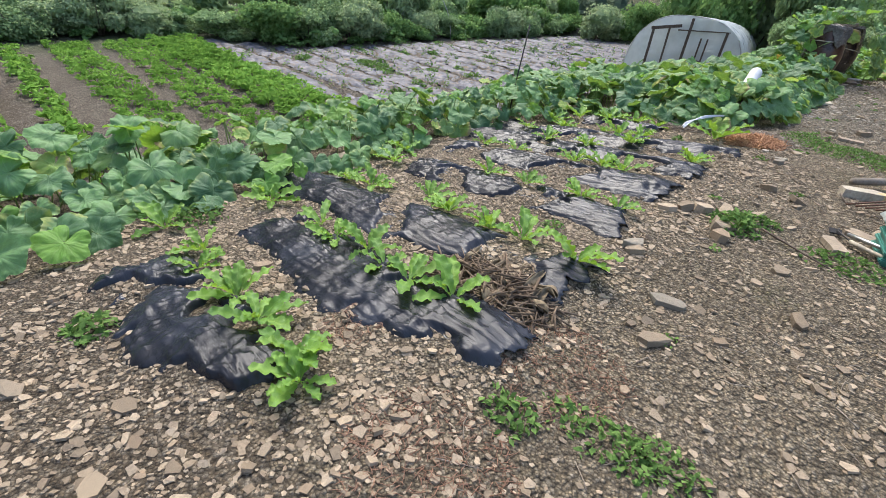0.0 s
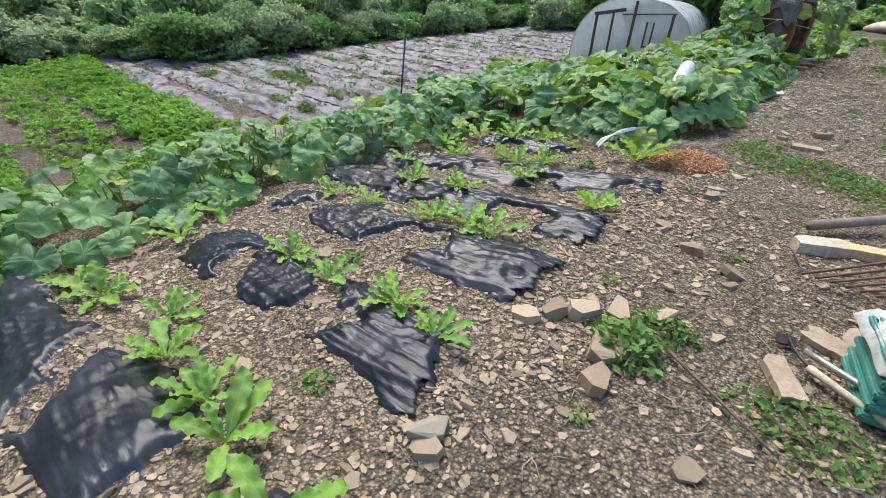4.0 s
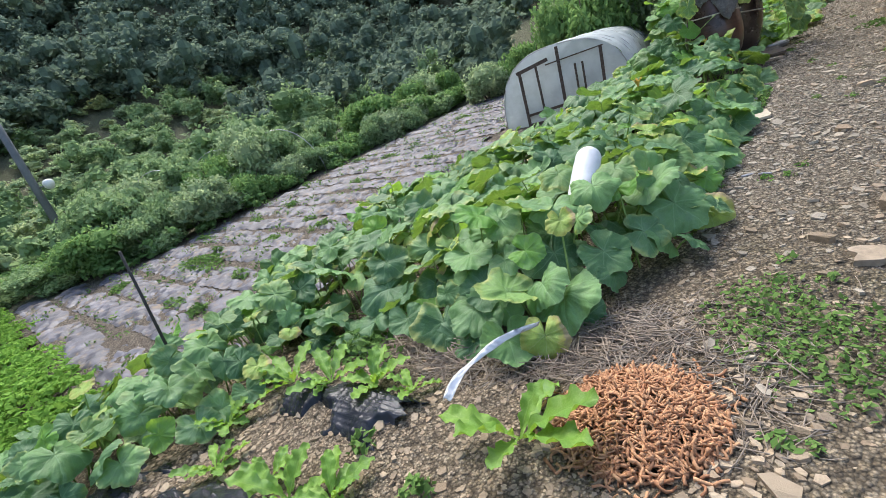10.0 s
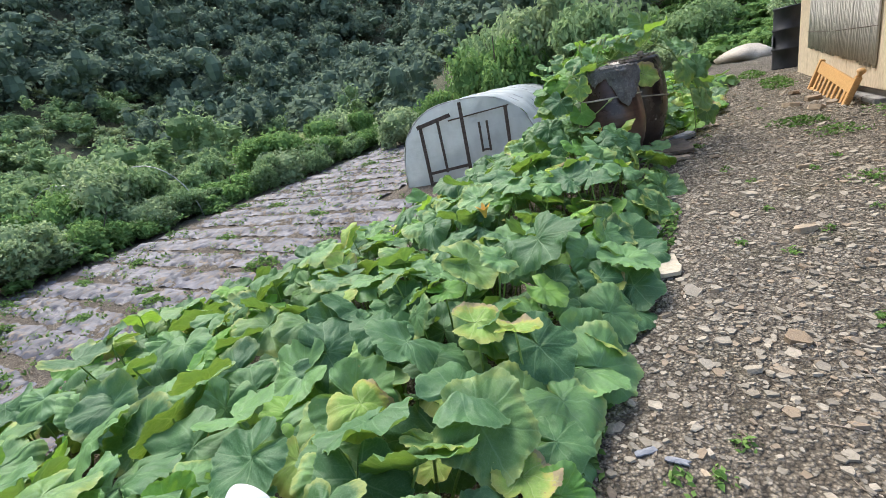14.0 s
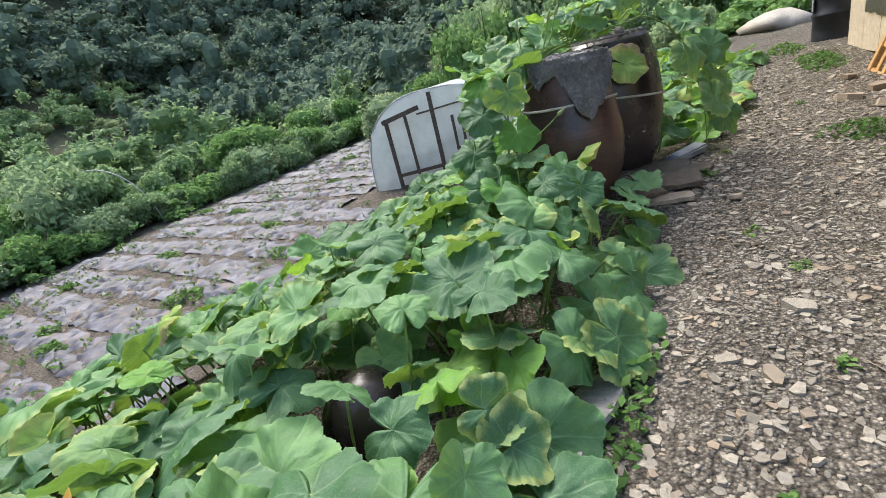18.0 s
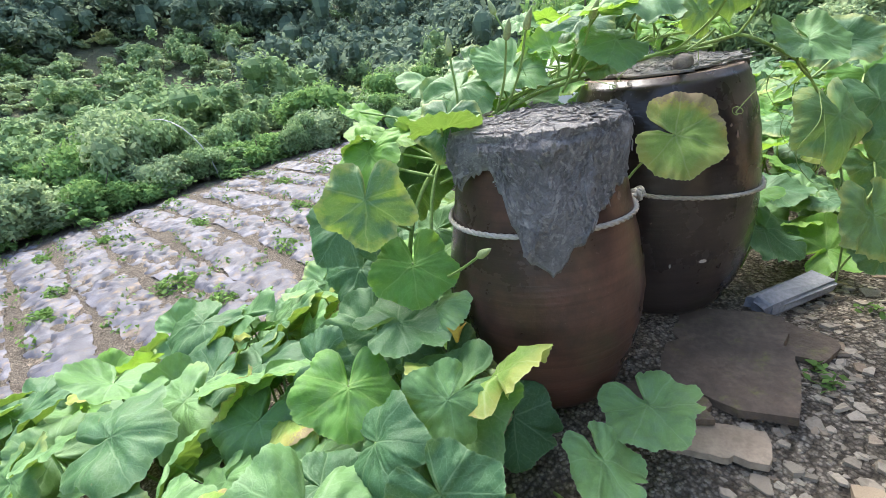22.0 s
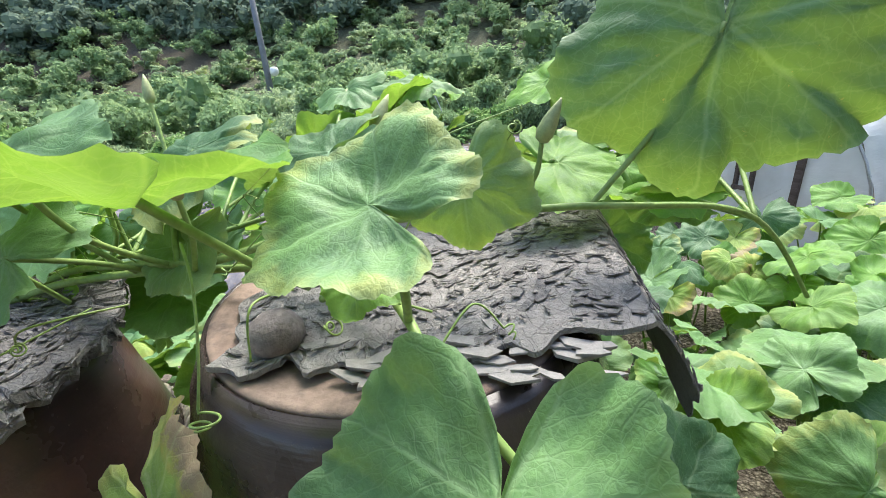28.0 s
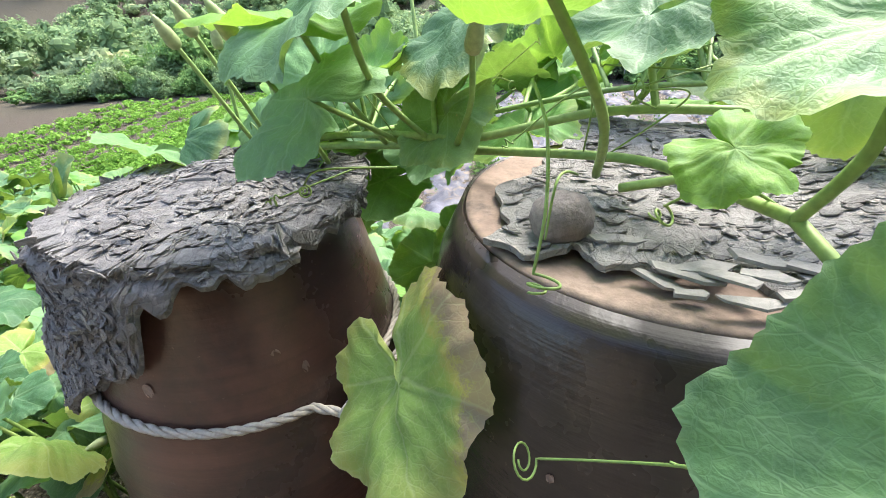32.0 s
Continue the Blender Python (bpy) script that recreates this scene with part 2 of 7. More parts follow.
def ground_material():
    n = Nodes("soil_and_gravel")
    v = n.coord("Object")
    sep = n.t.nodes.new("ShaderNodeSeparateXYZ")
    n.link(v, sep.inputs[0])
    big, mid, fine = n.noise(v, 0.8, 4), n.noise(v, 5.0, 6, 0.65), n.noise(v, 38.0, 6, 0.7)
    earth = n.mix(n.step(big, 0.35, 0.65), (0.25, 0.20, 0.132), (0.36, 0.29, 0.198))
    bed = n.mix(n.step(mid, 0.35, 0.7), (0.32, 0.25, 0.17), (0.45, 0.36, 0.255))
    edge = n.math("ADD", sep.outputs[0], n.math("MULTIPLY", n.math("SUBTRACT", mid, 0.5), 0.7))
    c = n.mix(n.step(edge, -1.15, -0.85), bed, earth)
    grey = n.mix(n.step(mid, 0.3, 0.7), (0.25, 0.22, 0.178), (0.36, 0.32, 0.262))
    c = n.mix(n.step(n.math("ADD", sep.outputs[1], n.math("MULTIPLY", big, 3.0)), 8.5, 11.5), c, grey)
    field = n.mix(n.step(mid, 0.35, 0.7), (0.20, 0.165, 0.13), (0.33, 0.285, 0.235))
    c = n.mix(n.step(edge, -6.2, -5.0), field, c)
    far = n.mix(n.step(mid, 0.35, 0.7), (0.085, 0.13, 0.06), (0.15, 0.21, 0.09))
    wild = n.math("MAXIMUM", n.step(sep.outputs[0], -17.5, -15.5, 1.0, 0.0), n.math("MULTIPLY", n.step(n.math("ADD", sep.outputs[1], n.math("MULTIPLY", big, 2.0)), 22.5, 25.0), 1.0))
    wild = n.math("MAXIMUM", wild, n.step(n.math("ADD", sep.outputs[0], n.math("MULTIPLY", mid, 1.2)), 3.4, 4.6))
    c = n.mix(wild, c, far)
    # darker brown towards the start of the path, with a ragged edge
    near_brown = n.step(n.math("ADD", sep.outputs[1], n.math("MULTIPLY", n.math("SUBTRACT", mid, 0.5), 1.6)), 0.15, 0.75, 0.75, 0.0)
    c = n.mix(near_brown, c, (0.115, 0.088, 0.06))
    moss = n.math("MULTIPLY", n.step(n.noise(v, 1.7, 5, 0.6), 0.55, 0.7), n.step(edge, -1.1, -0.6, 0.0, 0.45))
    c = n.mix(moss, c, (0.10, 0.11, 0.035))
    c = n.mix(n.math("MULTIPLY", n.step(fine, 0.35, 0.65), 0.3), c, (0.06, 0.046, 0.032))
    c = n.mix(n.math("MULTIPLY", n.step(n.noise(v, 90.0, 4, 0.6), 0.58, 0.7), 0.45), c, (0.42, 0.35, 0.26))
    for scale, amount in ((33.0, 0.30), (75.0, 0.38)):
        cell = n.t.nodes.new("ShaderNodeTexVoronoi")
        cell.inputs["Scale"].default_value = scale
        n.link(v, cell.inputs["Vector"])
        tone = n.t.nodes.new("ShaderNodeSeparateColor")
        n.link(cell.outputs["Color"], tone.inputs[0])
        c = n.mix(n.math("MULTIPLY", n.step(tone.outputs[0], 0.5, 0.95), amount), c, n.mix(0.6, c, (0.52, 0.46, 0.37)))
        c = n.mix(n.math("MULTIPLY", n.step(tone.outputs[1], 0.55, 1.0), amount), c, (0.045, 0.034, 0.025))
        c = n.mix(n.math("MULTIPLY", n.step(cell.outputs["Distance"], 0.40, 0.62), 0.6), c, (0.04, 0.032, 0.024))
        fine = n.math("SUBTRACT", fine, n.math("MULTIPLY", cell.outputs["Distance"], 0.9))
    n.bump(n.math("ADD", fine, n.math("MULTIPLY", mid, 1.5)), 1.0, 0.02)
    return n.done(c, 0.95, 0, 0.2)


M_GROUND = ground_material()
M_PUMPKIN = leaf_material("pumpkin_leaf", (0.042, 0.118, 0.050), (0.142, 0.28, 0.098), (0.28, 0.41, 0.21), 3.4, 1.0, 0.21, 0.0)
M_PUMPKIN_YOUNG = leaf_material("young_pumpkin_leaf", (0.10, 0.27, 0.055), (0.17, 0.36, 0.06), (0.36, 0.50, 0.16), 3.4, 1.0, 0.37, -0.2)
M_PUMPKIN_SICK = leaf_material("withering_leaf", (0.27, 0.44, 0.10), (0.37, 0.52, 0.13), (0.60, 0.66, 0.33), 3.4, 1.0, 0.45, 1.25)
M_RADISH = leaf_material("radish_leaf", (0.11, 0.25, 0.035), (0.185, 0.35, 0.055), (0.42, 0.52, 0.16), 1.0, 1.0, 0.3, -0.3)
M_STALK = surface("green_stalk", (0.20, 0.32, 0.08), (0.28, 0.40, 0.12), 6, 90, 0.55, 0.2, 0.001)
M_STALK_DRY = surface("dry_stalk", (0.20, 0.155, 0.10), (0.30, 0.24, 0.15), 6, 90, 0.85, 0.3, 0.002)
M_BUD = surface("flower_bud", (0.30, 0.38, 0.15), (0.42, 0.45, 0.24), 8, 120, 0.6, 0.3, 0.002)
M_FLOWER = surface("orange_petal", (0.72, 0.42, 0.06), (0.78, 0.55, 0.16), 8, 60, 0.6, 0.2, 0.001)


def film_material(name, base, grey, rough, dust):
    n = Nodes(name)
    v = n.coord("Object", (1, 1, 1))
    long = n.noise(n.coord("Object", (3.0, 44.0, 8.0)), 1.3, 4, 0.6)
    wrk = n.noise(n.coord("Object", (6.0, 5.0, 6.0)), 2.0, 3, 0.5)
    d = n.step(n.noise(v, 4.5, 7, 0.72), 0.6 - dust, 0.78 - dust)
    c = n.mix(n.step(n.noise(v, 2.0, 3), 0.4, 0.7), base, grey)
    c = n.mix(n.math("MULTIPLY", d, 0.85), c, (0.27, 0.21, 0.145))
    crink = n.math("ABSOLUTE", n.math("SUBTRACT", n.noise(n.coord("Object", (9.0, 26.0, 9.0)), 2.4, 5, 0.65), 0.5))
    n.bump(n.math("SUBTRACT", n.math("ADD", long, n.math("MULTIPLY", wrk, 0.6)), n.math("MULTIPLY", crink, 1.3)), 0.2, 0.03)
    return n.done(c, n.math("ADD", n.math("MULTIPLY", d, 0.5), rough), 0, 0.28)


M_FILM = film_material("black_mulch_film", (0.014, 0.016, 0.022), (0.032, 0.037, 0.050), 0.25, -0.08)
M_FILM_GREY = film_material("weathered_mulch_film", (0.070, 0.071, 0.088), (0.145, 0.144, 0.172), 0.5, 0.10)


def stone_material(name, a, b):
    n = Nodes(name)
    v = n.coord("Object")
    pick = n.math("FRACT", n.math("ADD", n.island(), n.random()))
    c = n.mix(n.step(pick, 0.0, 1.0), a, b)
    c = n.mix(n.math("MULTIPLY", n.step(n.math("FRACT", n.math("MULTIPLY", pick, 9.1)), 0.78, 0.9), 0.7), c, (0.26, 0.19, 0.125))
    f = n.noise(v, 70.0, 6, 0.7)
    c = n.mix(n.math("MULTIPLY", n.step(f, 0.4, 0.7), 0.45), c, tuple(0.4 * q for q in a))
    n.bump(f, 0.6, 0.006)
    return n.done(c, 0.85, 0, 0.35)


M_STONE = stone_material("shale", (0.21, 0.184, 0.145), (0.36, 0.318, 0.252))
M_STONE_TAN = stone_material("tan_shale", (0.22, 0.17, 0.118), (0.40, 0.32, 0.228))
M_HEDGE = island_leaf("hedge_leaves", (0.13, 0.22, 0.10), (0.33, 0.45, 0.22), 0.38, 0.55)
M_SCRUB = island_leaf("scrub_leaves", (0.20, 0.30, 0.165), (0.40, 0.49, 0.27), 0.42, 0.6, (0.45, 0.48, 0.22))
# dull bluish greens: distance haze and hillside shade are mixed into the colour
M_FOREST = island_leaf("forest_leaves", (0.10, 0.15, 0.115), (0.22, 0.29, 0.20), 0.36, 0.7)
M_KUDZU = island_leaf("vine_leaves", (0.12, 0.235, 0.08), (0.25, 0.39, 0.13), 0.35, 0.55)
M_WEED = island_leaf("weed_leaves", (0.075, 0.155, 0.04), (0.18, 0.29, 0.085), 0.3, 0.6)
M_CROP = island_leaf("crop_leaves", (0.14, 0.29, 0.045), (0.26, 0.45, 0.09), 0.35, 0.6)
M_BARK = surface("bark", (0.10, 0.078, 0.058), (0.17, 0.14, 0.11), 7, 40, 0.9, 0.8, 0.02, stretch=(1, 1, 0.3))


# ---- shared builders ----
def mesh_of(name, verts, faces, smooth=True):
    me = bpy.data.meshes.new(name)
    me.from_pydata([tuple(map(float, v)) for v in verts], [], [tuple(map(int, f)) for f in faces])
    me.update()
    if smooth:
        me.polygons.foreach_set("use_smooth", [True] * len(me.polygons))
    return me


def thing(name, label, category, group="", kind="", at=(0, 0, 0), rz=0.0):
    ob = new(name)
    ob.empty_display_size = 0.1
    ob.matrix_world = pose(*at, 0, 0, rz)
    return tagged(ob, label, category, group, kind)


def part(name, me, material, parent=None, label="", m=None):
    """One mesh object under a thing or part; me is a bmesh or a mesh."""
    if isinstance(me, bmesh.types.BMesh):
        bm, me = me, bpy.data.meshes.new(name)
        bm.to_mesh(me)
        bm.free()
    if not me.materials:
        me.materials.append(material)
    ob = new(name, me)
    ob.parent = parent
    if m is not None:
        ob.matrix_basis = m
    if label:
        ob["label"] = label
    return ob


def box(sx, sy, sz, bevel=0.006, at=(0, 0, 0), jitter=0.0):
    bm = bmesh.new()
    bmesh.ops.create_cube(bm, size=1)
    bmesh.ops.scale(bm, vec=(sx, sy, sz), verts=bm.verts)
    if bevel:
        bmesh.ops.bevel(bm, geom=bm.edges[:], offset=min(bevel, 0.3 * min(sx, sy, sz)), segments=2, affect="EDGES")
    if jitter:
        for v in bm.verts:
            v.co += Vector((R.uniform(-1, 1), R.uniform(-1, 1), R.uniform(-1, 1))) * jitter
    bmesh.ops.translate(bm, vec=at, verts=bm.verts)
    return bm


def tube_arrays(points, radius, sides=6, taper=1.0):
    """Vertices and faces of a round tube along points; radius shrinks to radius * taper."""
    pts = [Vector(p) for p in points]
    verts, faces = [], []
    side = Vector((0.31, 0.17, 0.93)).normalized()
    for i, p in enumerate(pts):
        d = (pts[min(i + 1, len(pts) - 1)] - pts[max(i - 1, 0)]).normalized()
        a = d.cross(side)
        if a.length < 1e-3:
            a = d.orthogonal()
        a.normalize()
        b = d.cross(a)
        r = radius * (1 + (taper - 1) * i / max(1, len(pts) - 1))
        for k in range(sides):
            w = 2 * math.pi * k / sides
            verts.append(p + (a * math.cos(w) + b * math.sin(w)) * r)
    for i in range(len(pts) - 1):
        for k in range(sides):
            j = (k + 1) % sides
            faces.append((i * sides + k, i * sides + j, (i + 1) * sides + j, (i + 1) * sides + k))
    faces.append(tuple(range(sides))[::-1])
    faces.append(tuple((len(pts) - 1) * sides + k for k in range(sides)))
    return verts, faces


def tubes(name, lines, sides=6):
    """One mesh of several tubes: lines of (points, radius, taper)."""
    verts, faces = [], []
    for points, radius, taper in lines:
        v, f = tube_arrays(points, radius, sides, taper)
        n = len(verts)
        verts += v
        faces += [tuple(i + n for i in q) for q in f]
    return mesh_of(name, verts, faces)


def lathe(name, profile, segs=48, wobble=0.0):
    """A turned body from (radius, height) pairs, closed at both ends."""
    verts, faces = [], []
    for r, z in profile:
        for k in range(segs):
            a = 2 * math.pi * k / segs
            rr = r * (1 + wobble * noise.noise((math.cos(a) * 1.5, math.sin(a) * 1.5, z * 2)))
            verts.append((rr * math.cos(a), rr * math.sin(a), z))
    for i in range(len(profile) - 1):
        for k in range(segs):
            j = (k + 1) % segs
            faces.append((i * segs + k, i * segs + j, (i + 1) * segs + j, (i + 1) * segs + k))
    faces.append(tuple(range(segs))[::-1])
    faces.append(tuple((len(profile) - 1) * segs + k for k in range(segs)))
    return mesh_of(name, verts, faces)


def sheet(name, nu, nv, fn, thick=0.0):
    """A grid surface from fn(u, v) with u, v in 0..1, doubled to a thickness downwards."""
    verts = [fn(i / (nu - 1), j / (nv - 1)) for i in range(nu) for j in range(nv)]
    faces = [(i * nv + j, (i + 1) * nv + j, (i + 1) * nv + j + 1, i * nv + j + 1) for i in range(nu - 1) for j in range(nv - 1)]
    if thick:
        n = len(verts)
        verts = verts + [(x, y, z - thick) for x, y, z in verts]
        faces = faces + [tuple(q + n for q in f[::-1]) for f in faces]
        rim = [i * nv for i in range(nu)] + [(nu - 1) * nv + j for j in range(1, nv)] + [i * nv + nv - 1 for i in range(nu - 2, -1, -1)] + [j for j in range(nv - 2, 0, -1)]
        for a, b in zip(rim, rim[1:] + rim[:1]):
            faces.append((b, a, a + n, b + n))
    return mesh_of(name, verts, faces)


# ---- the lie of the land ----
def sstep(a, b, v):
    t = min(1.0, max(0.0, (v - a) / (b - a)))
    return t * t * (3 - 2 * t)


# furrowed bed: rows of (y at the path end, y at the bank end, x at the bank end, x at the path end, half width)
BED_ROWS = [
    (0.45, 0.38, -2.6, -1.25, 0.24), (1.25, 1.22, -2.7, -0.68, 0.27), (2.05, 1.82, -3.6, -0.80, 0.25), (2.95, 2.92, -3.1, -0.98, 0.24),
    (3.80, 3.72, -3.35, -1.03, 0.25), (4.52, 4.42, -3.85, -1.06, 0.25), (5.38, 5.02, -3.8, -1.04, 0.25), (6.02, 6.05, -3.1, -2.1, 0.17),
]


def path_h(y):
    return 0.04 + 0.046 * min(max(y, -12), 24)


def field_h(y):
    return -1.32 + 0.046 * min(max(y, -10), 26)


def edge_x(y):
    return -4.6 + 1.4 * sstep(8, 13, y)


def base_h(x, y):
    e = edge_x(y)
    top = path_h(y) - 0.13 * max(0.0, -x - 0.9) + 0.05 * max(0.0, min(x, 12) - 0.8)
    k = sstep(0, 1, (e - x) / 2.2)
    g = top * (1 - k) + field_h(y) * k
    if 9 < y < 17 and -5 < x < 1:
        g += 0.23 * math.exp(-((x + 1.8) / 0.64) ** 2 - ((y - 12.8) / 1.0) ** 2)
    w = -x - 42
    if w > 0:
        g += 0.55 * w * w / (w + 18)
    n = y - 25 - max(0, -x - 4) * 0.5
    if n > 0:
        g += 0.5 * n * n / (n + 6) * sstep(-60, -14, x)
    far = math.hypot(x + 8, y) - 72
    if far > 0:
        g += 0.5 * far * far / (far + 25) * sstep(45, 5, x)
    return g


def ground_h(x, y):
    g = base_h(x, y)
    if -4.3 < x < -0.5 and -0.3 < y < 6.5:
        for yp, yb, xb, xp, hw in BED_ROWS:
            u = min(1.0, max(0.0, (x - xb) / (xp - xb)))
            d = abs(y - (yb + (yp - yb) * u)) / (hw * 1.35)
            if d < 1:
                g += 0.055 * (1 - d * d) ** 1.5 * sstep(xb - 0.35, xb + 0.1, x) * sstep(xp + 0.22, xp - 0.15, x)
    if -6 < x < 5 and -4 < y < 24:
        g += 0.018 * noise.noise((x * 2.1, y * 2.1, 3.0)) + 0.012 * noise.noise((x * 6.0, y * 6.0, 9.0))
    elif x < -42 or y > 26:
        g += 1.2 * noise.noise((x * 0.06, y * 0.06, 1.0))
    return g


def spaced(lo, hi, near_lo, near_hi, step, grow):
    xs = [near_lo + step * i for i in range(int((near_hi - near_lo) / step) + 1)]
    s, v = step, xs[-1]
    while v < hi:
        s *= grow
        v += s
        xs.append(v)
    s, v = step, xs[0]
    while v > lo:
        s *= grow
        v -= s
        xs.insert(0, v)
    return xs


gx = spaced(-420, 420, -5.0, 2.0, 0.07, 1.12)
gy = spaced(-420, 420, -1.5, 14.5, 0.08, 1.12)
gv = [(x, y, ground_h(x, y)) for x in gx for y in gy]
gf = [(i * len(gy) + j, (i + 1) * len(gy) + j, (i + 1) * len(gy) + j + 1, i * len(gy) + j + 1) for i in range(len(gx) - 1) for j in range(len(gy) - 1)]
ground = part("ground", mesh_of("ground", gv, gf), M_GROUND)
tagged(ground, "stony brown soil with a trodden gravel path and planted slopes", "ground", kind="structure")


# ---- stones ----
def shard(seed, flat=0.24, count=9):
    """A flat, angular splinter of shale about 1 across: the hull of a few random points."""
    r = random.Random(seed)
    bm = bmesh.new()
    sx, sy, h = 0.5, r.uniform(0.26, 0.42), flat * r.uniform(0.35, 0.7)
    for k in range(count):
        a = 6.283 * (k + r.uniform(-0.35, 0.35)) / count
        d = r.uniform(0.72, 1.0)
        for z in (-1, 1):
            q = d * r.uniform(0.86, 1.0)
            bm.verts.new((sx * q * math.cos(a), sy * q * math.sin(a), z * h * r.uniform(0.5, 1.0)))
    bmesh.ops.convex_hull(bm, input=bm.verts)
    bmesh.ops.delete(bm, geom=[v for v in bm.verts if not v.link_faces], context="VERTS")
    bmesh.ops.dissolve_limit(bm, angle_limit=0.16, verts=bm.verts[:], edges=bm.edges[:])
    bm.verts.index_update()
    out = np.array([v.co[:] for v in bm.verts]), [tuple(v.index for v in f.verts) for f in bm.faces]
    bm.free()
    return out


SHARDS = [shard(100 + i, 0.22, 5) for i in range(20)]


CHIPS = {}


def loose_chips(spots, material, count):
    """The largest chips as pieces of their own on the ground; gives back the rest."""
    spots = sorted(spots, key=lambda q: -q[2])
    for x, y, s, lift in spots[:count]:
        k = R.randrange(len(SHARDS))
        key = (k, material.name)
        if key not in CHIPS:
            CHIPS[key] = mesh_of("stone_chip", *SHARDS[k], smooth=False)
            CHIPS[key].materials.append(material)
        ob = part("stone_chip", CHIPS[key], None, ground)
        ob.matrix_world = pose(x, y, ground_h(x, y) + s * 0.04, R.gauss(0, 12), R.gauss(0, 12), R.uniform(0, 360)) @ Matrix.Scale(s, 4)
    return spots[count:]


def scatter_shards(name, label, spots, material):
    """Loose chips, joined: spots of (x, y, size, lift)."""
    verts, faces, n = [], [], 0
    for x, y, s, lift in spots:
        v, f = SHARDS[R.randrange(len(SHARDS))]
        m = Euler((R.gauss(0, 0.22), R.gauss(0, 0.22), R.uniform(0, 6.3))).to_matrix()
        verts.append((v * s) @ np.array(m).T + np.array((x, y, ground_h(x, y) + lift + s * 0.04)))
        faces += [tuple(i + n for i in q) for q in f]
        n += len(v)
    ob = part(name, mesh_of(name, np.concatenate(verts), faces, smooth=False), material)
    return tagged(ob, label, "gravel", kind="stuff")


spots = []
for _ in range(42000):
    y = R.uniform(-1.2, 19)
    x = R.uniform(-1.15, 1.9)
    dense = 0.25 + 0.85 * sstep(6.5, 10, y)
    if noise.noise((x * 1.1, y * 1.1, 5)) * 0.5 + 0.55 < R.random() * (1.5 - dense):
        continue
    spots.append((x, y, min(0.14, 0.014 + abs(R.gauss(0, 0.022)) + (0.04 if R.random() < 0.06 else 0)), 0))
tan, grey = [], []
for q in spots:
    (tan if q[1] < 7.2 + R.gauss(0, 0.8) else grey).append(q)
scatter_shards("path_gravel", "grey shale chips strewn over the path", loose_chips(grey, M_STONE, 250), M_STONE)
scatter_shards("path_gravel", "tan shale chips strewn over the trodden earth", loose_chips(tan, M_STONE_TAN, 150), M_STONE_TAN)
spots = []
for _ in range(17000):
    x, y = R.uniform(-3.9, -0.6), R.uniform(-0.9, 6.6)
    spots.append((x, y, min(0.11, 0.012 + abs(R.gauss(0, 0.024)) + (0.03 if R.random() < 0.05 else 0)), 0))
for _ in range(2600):
    x, y = R.uniform(-2.4, 1.2), R.uniform(-1.0, 1.0)
    spots.append((x, y, min(0.11, 0.012 + abs(R.gauss(0, 0.020))), 0))
scatter_shards("bed_stones", "pale tan stone chips on the furrowed bed", loose_chips(spots, M_STONE_TAN, 300), M_STONE_TAN)

ROCKS = []
for i in range(10):
    v, f = shard(300 + i, 0.26, 6)
    me = mesh_of("rock", v, f, smooth=False)
    me.materials.append(M_STONE_TAN if i < 6 else M_STONE)
    ROCKS.append(me)


def rock(x, y, size, turn=None, lean=(0, 0), pick=None, label="flat angular slab of tan shale on the soil", sink=0.0):
    me = ROCKS[R.randrange(len(ROCKS)) if pick is None else pick]
    ob = new("rock", me)
    a = R.uniform(0, 360) if turn is None else turn
    ob.matrix_world = pose(x, y, ground_h(x, y) + size * 0.06 - sink, lean[0], lean[1], a) @ Matrix.Scale(size, 4)
    return tagged(ob, label, "rock", "loose rocks")


for x, y, s in ((-0.41, 2.32, 0.24), (-0.34, 1.95, 0.2), (-0.79, 2.66, 0.17), (-0.82, 2.72, 0.2), (-0.55, 3.55, 0.27), (-0.75, 3.72, 0.24), (-0.62, 3.85, 0.2),
                (-0.85, 3.62, 0.2), (-0.5, 3.35, 0.22), (-0.95, 3.5, 0.2), (-0.45, 3.95, 0.18), (-0.69, 5.6, 0.2), (-0.72, 5.79, 0.16), (-0.59, 7.66, 0.17),
                (-0.3, 8.05, 0.24), (-0.9, 5.95, 0.14), (-0.65, 6.15, 0.13), (-0.8, 4.9, 0.15), (-0.55, 4.7, 0.2), (-0.3, 4.6, 0.18), (-1.9, -0.25, 0.16),
                (-1.2, -0.1, 0.15), (-1.5, 0.05, 0.13), (0.1, 2.7, 0.16), (-0.1, 3.2, 0.15), (0.25, 4.4, 0.22), (-2.2, 0.9, 0.14), (-1.3, 1.7, 0.13),
                (-1.7, 2.45, 0.14), (-2.3, 3.3, 0.15), (-1.5, 4.15, 0.13), (-0.6, 11.34, 0.15), (-0.84, 12.5, 0.14), (-0.35, 10.6, 0.16), (-0.2, 12.0, 0.13),
                (-0.7, 10.9, 0.12), (-0.5, 9.4, 0.14), (0.1, 9.0, 0.16), (0.3, 8.3, 0.18), (0.5, 9.7, 0.2), (-0.75, 13.9, 0.15), (0.0, 14.9, 0.3), (0.2, 14.5, 0.28), (0.4, 14.8, 0.25),
                (0.25, 15.2, 0.3), (0.1, 15.8, 0.22), (-3.7, 2.1, 0.3), (-3.85, 2.5, 0.26), (-3.75, 1.7, 0.24), (-3.95, 1.3, 0.28)):
    rock(x, y, s, lean=(R.gauss(0, 7), R.gauss(0, 7)))


